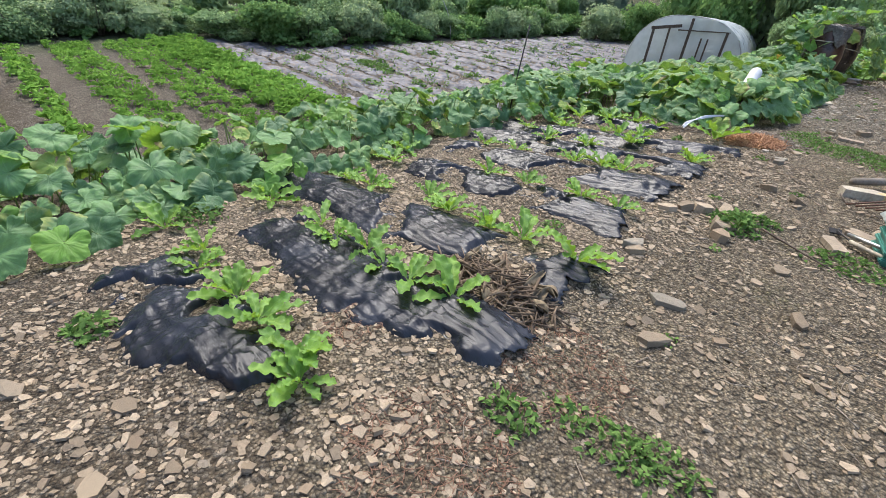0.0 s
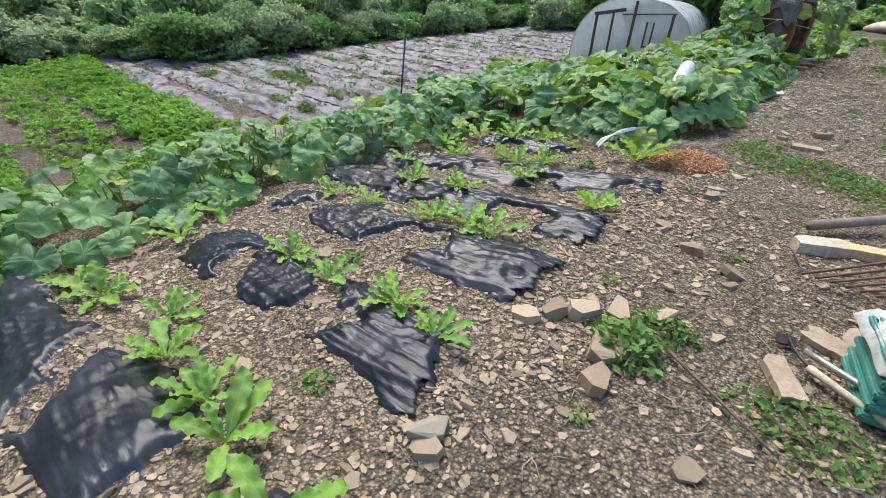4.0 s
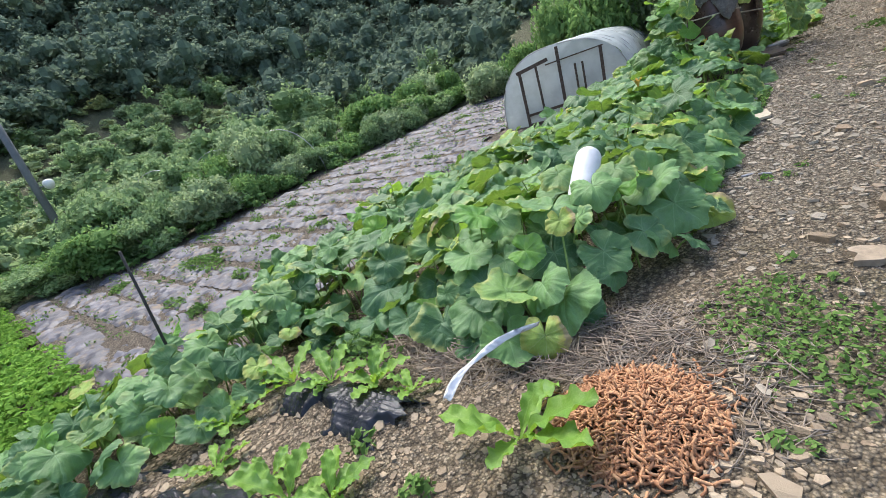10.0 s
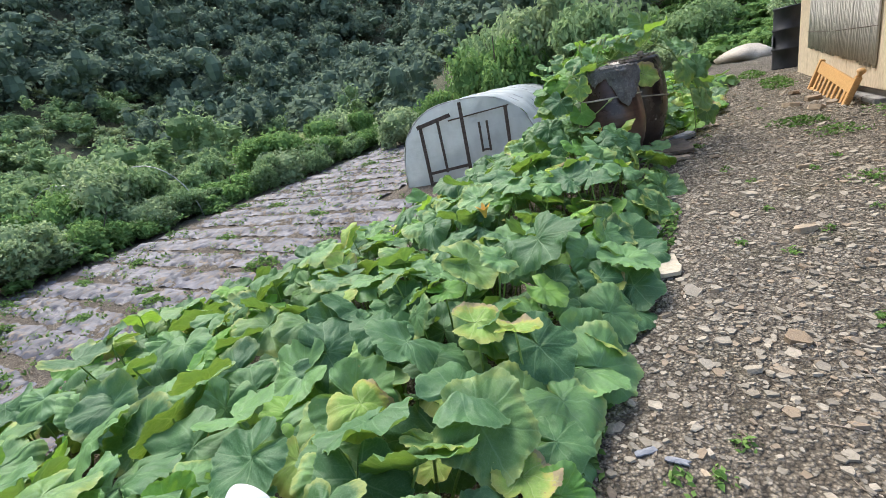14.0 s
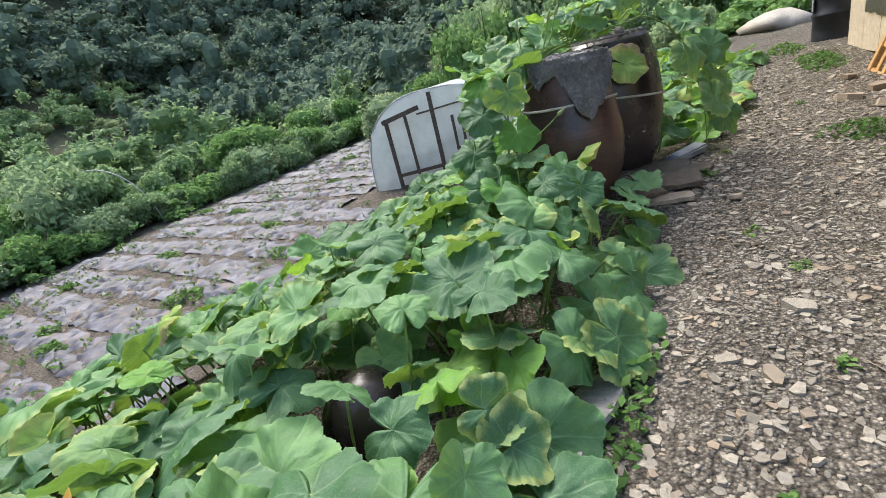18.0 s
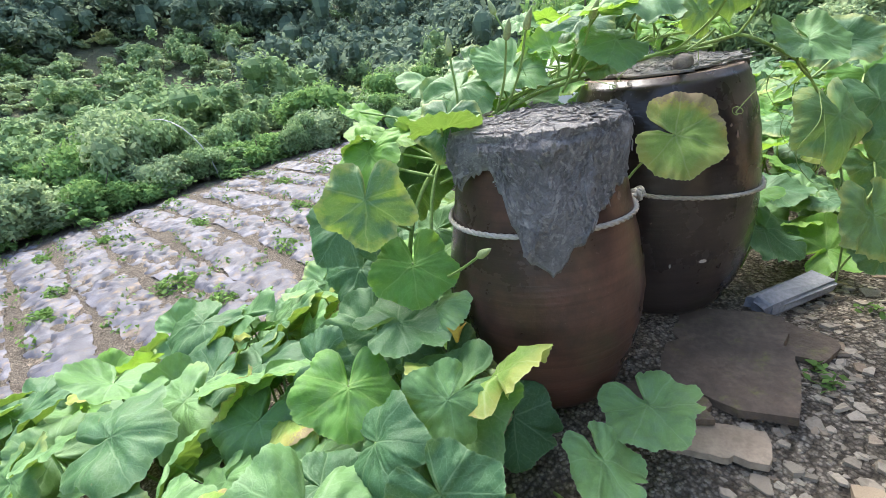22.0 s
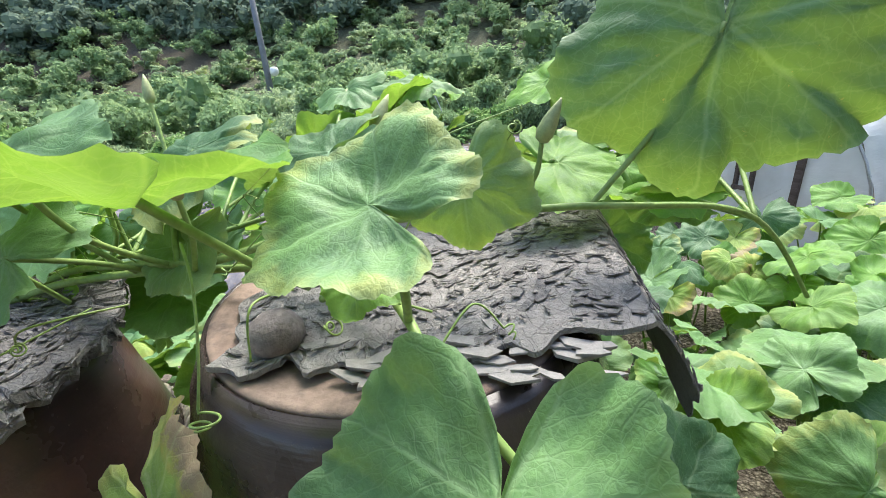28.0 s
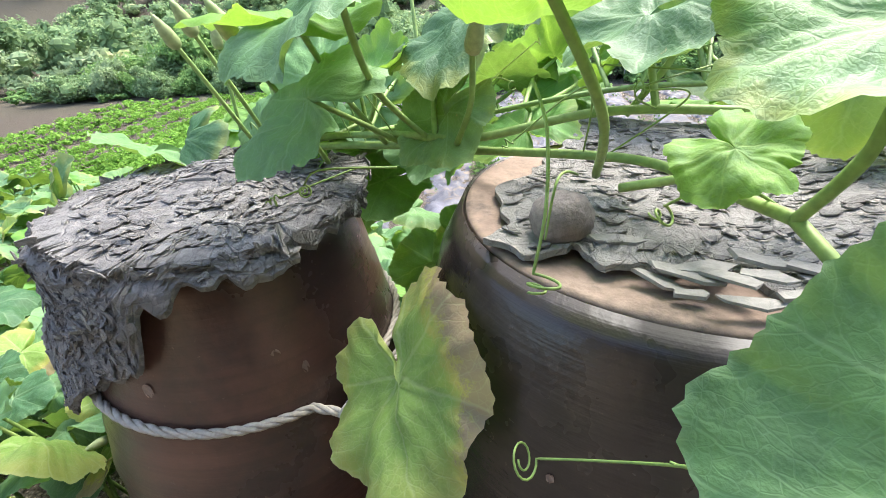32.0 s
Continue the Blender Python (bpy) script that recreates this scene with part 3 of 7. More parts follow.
# ---- jars ----
def jar_material(name, a, b, shine):
    n = Nodes(name)
    v = n.coord("Object")
    rings = n.noise(n.coord("Object", (0.4, 0.4, 26.0)), 2.0, 4)
    blot = n.noise(v, 2.2, 6, 0.65)
    c = n.mix(n.step(blot, 0.36, 0.66), a, b)
    c = n.mix(n.math("MULTIPLY", n.step(rings, 0.4, 0.7), 0.3), c, tuple(0.5 * q for q in a))
    dust = n.step(n.noise(v, 60.0, 5, 0.75), 0.63, 0.72)
    c = n.mix(n.math("MULTIPLY", dust, 0.5), c, (0.22, 0.17, 0.13))
    n.bump(n.math("ADD", rings, n.noise(v, 30.0, 4)), 0.25, 0.006)
    return n.done(c, n.math("ADD", n.math("MULTIPLY", n.step(blot, 0.4, 0.7), 0.15), shine), 0, 0.42)


M_JAR_DARK = jar_material("dark_glaze", (0.021, 0.016, 0.015), (0.046, 0.035, 0.031), 0.22)
M_JAR_BROWN = jar_material("brown_glaze", (0.038, 0.025, 0.021), (0.130, 0.062, 0.044), 0.27)
M_CLAY = surface("raw_clay", (0.22, 0.155, 0.12), (0.32, 0.24, 0.19), 6, 60, 0.9, 0.5, 0.004, stain=(0.11, 0.09, 0.08))
M_ROPE = surface("rope", (0.42, 0.38, 0.32), (0.56, 0.52, 0.45), 9, 120, 0.9, 0.5, 0.003)
JAR_FRONT, JAR_BACK = (-1.777, 12.445), (-1.686, 13.201)
TOP_FRONT, TOP_BACK = 1.635, 1.705
# (height, radius) from the mouth on the ground to the foot on top
FRONT_SIDE = [(0.72, 0.245), (0.80, 0.278), (0.9, 0.309), (1.0, 0.328), (1.1, 0.335), (1.2, 0.327), (1.3, 0.307), (1.45, 0.277), (1.6, 0.240), (1.625, 0.236)]
BACK_SIDE = [(0.71, 0.255), (0.75, 0.285), (0.85, 0.337), (0.95, 0.363), (1.05, 0.377), (1.15, 0.382), (1.25, 0.381), (1.35, 0.374), (1.45, 0.362), (1.55, 0.343), (1.64, 0.318), (1.69, 0.294), (1.70, 0.290)]


def side_r(side, z):
    return float(np.interp(z, [q[0] for q in side], [q[1] for q in side]))


def jar(label, at, side, top, glaze):
    x, y = at
    z = side[0][0]
    ob = thing("onggi_jar", label, "jar", "upturned jars", at=(x, y, z))
    hs = np.linspace(side[0][0], side[-1][0], 30)
    prof = [(side[0][1] * 0.6, 0.0), (side[0][1] * 0.96, -0.004)] + [(side_r(side, h) + 0.0012 * math.sin(h * 70), float(h) - z + 0.004) for h in hs]
    rim = side[-1][1]
    prof += [(rim * 0.99, top - z - 0.006)]
    part("body", lathe("jar_body", prof, 72, 0.008), glaze, ob)
    flat = [(rim * 0.985, top - z - 0.009), (rim * 0.975, top - z - 0.001), (rim * 0.95, top - z), (rim * 0.8, top - z - 0.004), (rim * 0.6, top - z - 0.006), (0.02, top - z - 0.008)]
    part("base_ring", lathe("jar_top", flat, 72, 0.010), M_CLAY, ob, "rough unglazed clay underside")
    return ob


def chip_mark(ob, at, side, angle, z, wide, high, material, label):
    """A small flake knocked out of the glaze."""
    r = side_r(side, z) + 0.0015
    me = sheet("chip", 9, 9, lambda u, v: (0.0008 * math.cos(u * 9 + v * 7), (u - 0.5) * wide * math.sin(math.pi * (0.06 + 0.88 * v)) ** 0.6, (v - 0.5) * high), 0.0)
    a = radians(angle)
    part("glaze_chip", me, material, ob, label, m=pose(r * math.cos(a), r * math.sin(a), z - side[0][0], 0, -4, angle))


jar_front = jar("brown glazed earthenware jar standing upside down beside the path", JAR_FRONT, FRONT_SIDE, TOP_FRONT, M_JAR_BROWN)
jar_back = jar("tall near-black glazed earthenware jar standing upside down", JAR_BACK, BACK_SIDE, TOP_BACK, M_JAR_DARK)
chip_mark(jar_back, JAR_BACK, BACK_SIDE, -24, 1.478, 0.011, 0.040, M_CLAY, "reddish clay chip in the glaze")
chip_mark(jar_back, JAR_BACK, BACK_SIDE, -42, 1.03, 0.030, 0.014, M_ROPE, "pale scuff on the glaze")
chip_mark(jar_back, JAR_BACK, BACK_SIDE, -28, 1.52, 0.010, 0.012, M_CLAY, "reddish clay chip in the glaze")
chip_mark(jar_back, JAR_BACK, BACK_SIDE, -60, 1.02, 0.008, 0.018, M_ROPE, "pale scuff on the glaze")
chip_mark(jar_front, JAR_FRONT, FRONT_SIDE, -2, 1.44, 0.020, 0.026, M_CLAY, "reddish clay chip in the glaze")
chip_mark(jar_front, JAR_FRONT, FRONT_SIDE, 40, 1.47, 0.016, 0.020, M_CLAY, "reddish clay chip in the glaze")
chip_mark(jar_front, JAR_FRONT, FRONT_SIDE, 48, 1.43, 0.012, 0.024, M_CLAY, "reddish clay chip in the glaze")


def twisted(name, pts, r):
    """Rope of three strands laid round one another."""
    lines = []
    dense = []
    P = [Vector(p) for p in pts]
    for a, b in zip(P, P[1:]):
        k = max(1, int((b - a).length / 0.009))
        dense += [a.lerp(b, i / k) for i in range(k)]
    dense.append(P[-1])
    for s in range(3):
        line = []
        for i, p in enumerate(dense):
            d = (dense[min(i + 1, len(dense) - 1)] - dense[max(i - 1, 0)]).normalized()
            u = d.orthogonal() if abs(d.z) > 0.9 else d.cross(Vector((0, 0, 1))).normalized()
            w = d.cross(u)
            a = i * 0.75 + s * 2.094
            line.append(p + (u * math.cos(a) + w * math.sin(a)) * r * 0.55)
        lines.append((line, r * 0.62, 1.0))
    return tubes(name, lines, 5)


# ---- vinyl tunnel ----
def vinyl_material():
    n = Nodes("greenhouse_vinyl")
    v = n.coord("Object")
    folds = n.noise(n.coord("Object", (2, 1, 6)), 1.6, 5, 0.6)
    c = n.mix(n.step(n.noise(v, 0.9, 5), 0.35, 0.7), (0.62, 0.68, 0.68), (0.80, 0.83, 0.83))
    n.bump(folds, 0.6, 0.05)
    n.done(c, 0.32, 0, 0.6)
    t = n.t.nodes.new("ShaderNodeBsdfTransparent")
    t.inputs["Color"].default_value = (0.86, 0.92, 0.90, 1)
    mx = n.t.nodes.new("ShaderNodeMixShader")
    n.link(n.step(n.noise(v, 1.3, 4), 0.3, 0.7, 0.12, 0.30), mx.inputs[0])
    tr = n.t.nodes.new("ShaderNodeBsdfTranslucent")
    tr.inputs["Color"].default_value = (0.75, 0.80, 0.80, 1)
    m2 = n.t.nodes.new("ShaderNodeMixShader")
    m2.inputs[0].default_value = 0.35
    n.link(n.b.outputs[0], m2.inputs[1])
    n.link(tr.outputs[0], m2.inputs[2])
    n.link(m2.outputs[0], mx.inputs[1])
    n.link(t.outputs[0], mx.inputs[2])
    n.link(mx.outputs[0], n.t.nodes["Material Output"].inputs["Surface"])
    return n.m


M_VINYL = vinyl_material()
M_STEEL = surface("galvanised_pipe", (0.42, 0.43, 0.43), (0.56, 0.57, 0.56), 6, 80, 0.4, 0.15, 0.001, metal=0.8)
M_OLDWOOD = surface("weathered_post", (0.085, 0.062, 0.048), (0.16, 0.125, 0.10), 5, 50, 0.9, 0.6, 0.006, stretch=(4, 4, 0.5))


def greenhouse():
    half, high, length = 1.9, 2.08, 11.0
    gz = field_h(18) - 0.02
    ob = thing("vinyl_greenhouse", "tunnel greenhouse of cloudy vinyl over steel hoops on the field", "greenhouse", at=(-6.42, 17.88, gz), rz=12.1)

    def arch(u):
        a = math.pi * (1 - u)
        c, s = math.cos(a), math.sin(a)
        return half * math.copysign(abs(c) ** 0.8, c), high * s ** 0.72

    def skin(u, v):
        x, z = arch(u)
        sag = 0.025 * math.sin(v * length / 0.9 * 2 * math.pi) ** 2 * math.sin(math.pi * u)
        wr = 0.02 * noise.noise((x * 3, v * 14, z * 3))
        return (x * (1 - sag + wr), v * length, z * (1 - sag + wr))

    part("tunnel_cover", sheet("cover", 41, 74, skin), M_VINYL, ob, "cloudy wrinkled vinyl sheet")

    def front(y0):
        vs, fs = [(0, y0, 0.0)], []
        for i in range(37):
            x, z = arch(i / 36)
            vs.append((x, y0, z))
        fs = [(0, i + 1, i + 2) for i in range(36)]
        bm = bmesh.new()
        me = mesh_of("end", vs, fs)
        bm.from_mesh(me)
        bmesh.ops.subdivide_edges(bm, edges=bm.edges[:], cuts=3)
        for p in bm.verts:
            p.co.y += 0.03 * noise.noise((p.co.x * 2.5, 1.0, p.co.z * 2.0))
        return bm

    part("front_cover", front(0.0), M_VINYL, ob, "slack vinyl end sheet")
    part("rear_cover", front(length), M_VINYL, ob)
    for k in range(13):
        y = 0.01 + length * k / 12
        pts = []
        for i in range(25):
            x, z = arch(i / 24)
            pts.append((x * 0.992, y, z * 0.992))
        part("hoop", tubes("hoop", [(pts, 0.016, 1)]), M_STEEL, ob)
    for u in (0.22, 0.5, 0.78):
        x, z = arch(u)
        part("purlin", tubes("purlin", [([(x * 0.98, 0, z * 0.98), (x * 0.98, length, z * 0.98)], 0.014, 1)]), M_STEEL, ob)

    def plank(name, x0, z0, x1, z1, w, y=-0.06):
        d = math.hypot(x1 - x0, z1 - z0)
        me = box(d, 0.05, w, 0.006, jitter=0.004)
        m = pose((x0 + x1) / 2, y, (z0 + z1) / 2, 0, -math.degrees(math.atan2(z1 - z0, x1 - x0)), 0)
        part(name, me, M_OLDWOOD, ob, m=m)

    plank("door_post", -1.15, 0.0, -1.18, 1.62, 0.085)
    plank("door_post", 0.0, 0.0, -0.02, 2.0, 0.085)
    plank("door_post", 1.12, 0.0, 1.12, 1.72, 0.08)
    plank("door_lintel", -1.25, 1.55, -0.30, 1.74, 0.10, -0.115)
    plank("door_stile", -0.62, 0.30, -0.66, 1.62, 0.06, -0.115)
    plank("door_rail", -1.15, 0.32, -0.02, 0.42, 0.07, -0.115)
    plank("door_sill", -1.15, 0.05, -0.02, 0.08, 0.07, -0.115)
    plank("cross_bar", -0.4, 1.6, 1.2, 1.72, 0.03, -0.03)
    plank("window_post", 0.42, 0.7, 0.42, 1.45, 0.05, -0.1)
    plank("window_post", 0.62, 0.7, 0.62, 1.45, 0.05, -0.1)
    plank("window_rail", 0.4, 0.75, 0.64, 0.75, 0.05, -0.13)


greenhouse()

# ---- shed beside the path ----
M_PLY = surface("pale_panel", (0.56, 0.46, 0.32), (0.66, 0.56, 0.41), 2.2, 30, 0.8, 0.25, 0.004, stain=(0.42, 0.34, 0.24), stretch=(1, 1, 0.4))
M_REED = surface("reed", (0.68, 0.65, 0.60), (0.78, 0.75, 0.69), 3, 60, 0.8, 0.3, 0.003, stretch=(1, 1, 0.2), vary=0.25)
M_BROWN = surface("red_brown_timber", (0.145, 0.062, 0.036), (0.20, 0.09, 0.05), 3, 50, 0.7, 0.3, 0.003, stretch=(3, 3, 0.4))
M_CONCRETE = surface("concrete", (0.34, 0.335, 0.32), (0.46, 0.45, 0.43), 4, 60, 0.9, 0.5, 0.005)
M_DARK = surface("dark_boards", (0.05, 0.042, 0.036), (0.085, 0.07, 0.06), 3, 50, 0.8, 0.3, 0.003)
M_ROOF = surface("sheet_roof", (0.18, 0.19, 0.20), (0.26, 0.27, 0.28), 3, 50, 0.5, 0.3, 0.003, metal=0.4)
M_PINE = surface("varnished_pine", (0.52, 0.29, 0.11), (0.64, 0.39, 0.17), 4, 40, 0.45, 0.2, 0.002, stretch=(1, 6, 6))
M_DRUM = surface("black_drum", (0.018, 0.020, 0.026), (0.035, 0.038, 0.046), 4, 50, 0.45, 0.2, 0.002)
M_BLUE = surface("blue_plastic", (0.10, 0.20, 0.42), (0.16, 0.28, 0.50), 3, 40, 0.4, 0.2, 0.002)
SHED = pose(0.40, 18.3, 0.80, 0, 0, 4.8)


def shed():
    """The wall towards the path runs along -y from the far corner; x is into the shed."""
    ob = thing("shed", "pale panelled shed with reed matting and an open doorway", "shed")
    ob.matrix_world = SHED
    H = 2.5

    def wall(name, sx, sy, sz, x, y, z, mat, label=""):
        return part(name, box(sx, sy, sz, 0.004, (x, y, z)), mat, ob, label)

    wall("panel", 0.06, 1.30, H, 0.03, -0.65, H / 2 + 0.05, M_PLY)
    wall("panel", 0.06, 1.42, H, 0.03, -2.012, H / 2 + 0.05, M_PLY)
    wall("panel", 0.06, 1.48, H, 0.03, -3.464, H / 2 + 0.05, M_PLY)
    wall("door_jamb", 0.12, 0.13, H, 0.05, -4.27, H / 2, M_BROWN, "red-brown timber door jamb")
    wall("door_jamb", 0.12, 0.12, H, 0.05, -5.9, H / 2, M_BROWN)
    wall("panel", 0.06, 1.5, H, 0.03, -6.72, H / 2 + 0.05, M_PLY)
    wall("lintel", 0.12, 1.5, 0.14, 0.05, -5.08, 2.2, M_BROWN)
    wall("rear_wall", 0.06, 7.4, H, 3.2, -3.72, H / 2, M_DARK)
    wall("end_wall", 3.1, 0.06, H, 1.63, 0.02, H / 2, M_PLY)
    wall("end_wall", 3.1, 0.06, H, 1.63, -7.44, H / 2, M_PLY)
    wall("shed_floor", 3.1, 7.3, 0.08, 1.63, -3.7, -0.02, M_CONCRETE)
    roof = wall("roof", 4.2, 8.2, 0.06, 1.5, -3.7, 0, M_ROOF)
    roof.matrix_basis = pose(0, 0, 2.66, 0, 3, 0)
    for k in range(16):
        part("foundation_block", box(0.15, 0.39, 0.19, 0.008, (0.02, -0.2 - 0.4 * k if k < 10 else -6.0 - 0.39 * (k - 10), -0.14)), M_CONCRETE, ob) if k < 13 else None
    return ob


the_shed = shed()


def reed_mat():
    ob = thing("reed_mat", "weathered grey reed mat hung on the shed wall", "reed mat")
    ob.matrix_world = SHED
    r = random.Random(4)
    stem = tubes("reed", [([(0, 0, 0), (0.002, 0.004, 0.6), (-0.002, -0.003, 1.25), (0.003, 0.002, 1.85)], 0.0168, 0.85)], 5)
    stem.materials.append(M_REED)
    for k in range(96):
        y = -0.78 - 0.0315 * k
        part("reed", stem, M_REED, ob, m=pose(-0.014 - 0.004 * r.random(), y, 0.52 + r.uniform(-0.03, 0.03) - 0.004 * k * 0.6, r.gauss(0, 0.6), 0, r.uniform(0, 360)))
    for z in (0.75, 1.3, 1.9):
        part("binding", tubes("wire", [([(-0.033, -0.75, z), (-0.035, -2.2, z - 0.03), (-0.033, -3.8, z - 0.02)], 0.004, 1)], 4), M_OLDWOOD, ob)


reed_mat()


def headboard():
    ob = thing("pine_headboard", "orange pine slatted headboard leaning on the shed wall", "headboard")
    ob.matrix_world = SHED @ pose(-0.32, -2.95, -0.27, 6, 17, 0) @ Matrix.Diagonal((1, 1, 0.86, 1))
    L = 1.7
    part("bottom_rail", box(0.035, L, 0.20, 0.006, (0, 0, 0.13)), M_PINE, ob)
    part("top_rail", box(0.035, L, 0.17, 0.006, (0, 0, 0.56)), M_PINE, ob)
    post = part("post", box(0.06, 0.09, 0.72, 0.008, (0, -L / 2, 0.34)), M_PINE, ob)
    part("post", box(0.06, 0.09, 0.66, 0.008, (0, L / 2, 0.34)), M_PINE, ob)
    part("finial", lathe("finial", [(0.01, 0.70), (0.03, 0.70), (0.022, 0.72), (0.045, 0.76), (0.04, 0.79), (0.012, 0.81)], 20), M_PINE, post, m=pose(0, -L / 2, 0))
    for k in range(8):
        part("slat", box(0.02, 0.085, 0.27, 0.004, (0, -L / 2 + 0.19 * (k + 1), 0.345)), M_PINE, ob)


headboard()


def drum():
    x, y = 0.36, 19.3
    ob = thing("oil_drum", "black steel drum standing beside the shed", "drum", at=(x, y, ground_h(x, y) - 0.02))
    prof = [(0.02, 0), (0.29, 0), (0.30, 0.02), (0.285, 0.05), (0.285, 0.36), (0.302, 0.375), (0.302, 0.405), (0.285, 0.42), (0.285, 0.72), (0.302, 0.735), (0.302, 0.765), (0.285, 0.78), (0.285, 1.1), (0.30, 1.12), (0.30, 1.15), (0.28, 1.155), (0.02, 1.14)]
    body = part("body", lathe("drum", prof, 40), M_DRUM, ob)
    part("label", box(0.012, 0.18, 0.2, 0.002, (-0.288, -0.05, 0.56)), surface("faded_label", (0.25, 0.26, 0.28), (0.36, 0.37, 0.38)), body, "faded grey paper label")


drum()

# ---- lamp pole beyond the field ----
M_POLE = surface("grey_pole", (0.14, 0.15, 0.16), (0.20, 0.21, 0.22), 3, 40, 0.6, 0.2, 0.002)


def lamp_pole():
    x, y = -26.5, 9.0
    z = ground_h(x, y) - 0.1
    ob = thing("lamp_pole", "grey utility pole with a white lamp at the field edge", "lamp pole", at=(x, y, z))
    part("pole", tubes("pole", [([(0, 0, -0.6), (0, 0, 8.0)], 0.17, 0.75)], 12), M_POLE, ob)
    arm = part("bracket", tubes("bracket", [([(0.1, 0.1, 2.95), (0.3, 0.3, 2.95)], 0.03, 1)], 6), M_POLE, ob)
    part("lamp_globe", lathe("globe", [(0.02, 2.75), (0.12, 2.78), (0.2, 2.9), (0.22, 3.02), (0.17, 3.16), (0.02, 3.2)], 20), surface("white_globe", (0.75, 0.75, 0.72), (0.82, 0.82, 0.80), rough=0.4, bump=0.05), arm, "white globe lamp", m=pose(0.42, 0.42, 0))


lamp_pole()


# ---- pumpkin leaves ----
VEINS = 3.4


def pumpkin_leaf(seed, lobes=0.05, droop=0.25):
    """A broad, shallow-lobed, finely toothed blade about 1 across, stalk end at the origin, tip at +y."""
    r = random.Random(seed)
    segs, rings = 120, (0.0, 0.13, 0.27, 0.42, 0.56, 0.70, 0.82, 0.92, 1.0)
    ph, ph2, cup = r.uniform(0, 6), r.uniform(0, 6), r.uniform(-0.05, 0.14)
    crease, tilt = r.uniform(-0.06, 0.12 if droop < 0.1 else 0.22), r.uniform(-0.12, 0.12)
    verts, faces, rim = [], [], []
    side = r.uniform(-0.05, 0.05)
    bend, curl = r.uniform(0.0, droop), r.uniform(-0.05, 0.10)
    torn = r.uniform(-2.4, 2.4) if r.random() < 0.3 else 99
    for i in range(segs + 1):
        a = -math.pi + 2 * math.pi * i / segs
        back = math.exp(-((math.pi - abs(a)) / 0.17) ** 2)
        lobe = lobes * (0.6 + 0.8 * noise.noise((a * 0.9, seed, 9)) + 0.3)
        out = 0.5 * (1 + lobe * math.cos(5 * a) + 0.03 * math.cos(3 * a + ph) + side * math.sin(a) + 0.03 * math.cos(a) + 0.05 * math.cos(2 * a + 3.14)) * (1 - 0.88 * back)
        out *= 1 + 0.010 * (1 if i % 2 else -1) + 0.04 * noise.noise((a * 9, seed, 4)) + 0.07 * noise.noise((a * 3, seed, 2)) - 0.22 * math.exp(-((a - torn) / 0.10) ** 2)
        for t in rings:
            x, y = out * t * math.sin(a), out * t * math.cos(a)
            fold = 0.008 * t * (abs(math.sin(VEINS * a)) - 0.5)
            z = fold + cup * t * t * 0.6 - bend * (t ** 2.4) * (0.7 + 0.3 * math.cos(a)) + 0.030 * t * t * math.sin(3 * a + ph) + 0.085 * noise.noise((x * 3.6 + seed, y * 3.6, 0)) + 0.026 * noise.noise((x * 11 + seed, y * 11, 5)) + 0.012 * noise.noise((x * 24 + seed, y * 24, 8))
            z += t ** 6 * (0.045 * noise.noise((math.sin(a) * 2.2 + seed, math.cos(a) * 2.2, 3)) + 0.040 * noise.noise((math.sin(a) * 6 + seed, math.cos(a) * 6, 7))) - curl * t ** 4
            z += crease * abs(x) + tilt * x
            verts.append((x, y + 0.05, z))
            rim.append(t)
    k = len(rings)
    for i in range(segs):
        for j in range(k - 1):
            if j == 0:
                faces.append((i * k, i * k + 1, (i + 1) * k + 1))
            else:
                faces.append((i * k + j, i * k + j + 1, (i + 1) * k + j + 1, (i + 1) * k + j))
    me = mesh_of("leaf", verts, faces)
    me.attributes.new("rim", "FLOAT", "POINT").data.foreach_set("value", rim)
    return me


def leaf_set(base, count, material, lobes=0.05, droop=0.25):
    out = []
    for i in range(count):
        me = pumpkin_leaf(base + i, lobes, droop)
        me.materials.append(material)
        out.append(me)
    return out


LEAVES = leaf_set(10, 22, M_PUMPKIN, 0.10)
YOUNG = leaf_set(40, 7, M_PUMPKIN_YOUNG, 0.08, 0.12)
SICK = leaf_set(60, 5, M_PUMPKIN_SICK, 0.05, 0.22)
WILTED = leaf_set(72, 1, M_PUMPKIN_SICK, 0.05, 0.05)
FLAT = leaf_set(80, 5, M_PUMPKIN, 0.10, 0.06)


def leaf_pose(p, facing, tip, size):
    """facing: the blade's normal; tip: the way it points."""
    n = Vector(facing).normalized()
    t = Vector(tip)
    t = (t - n * t.dot(n)).normalized()
    s = t.cross(n)
    return Matrix.Translation(p) @ Matrix((s, t, n)).transposed().to_4x4() @ Matrix.Scale(size, 4)


def bent(a, b, sag, n=6):
    a, b = Vector(a), Vector(b)
    return [a.lerp(b, i / n) + Vector((0, 0, sag * math.sin(math.pi * i / n))) for i in range(n + 1)]


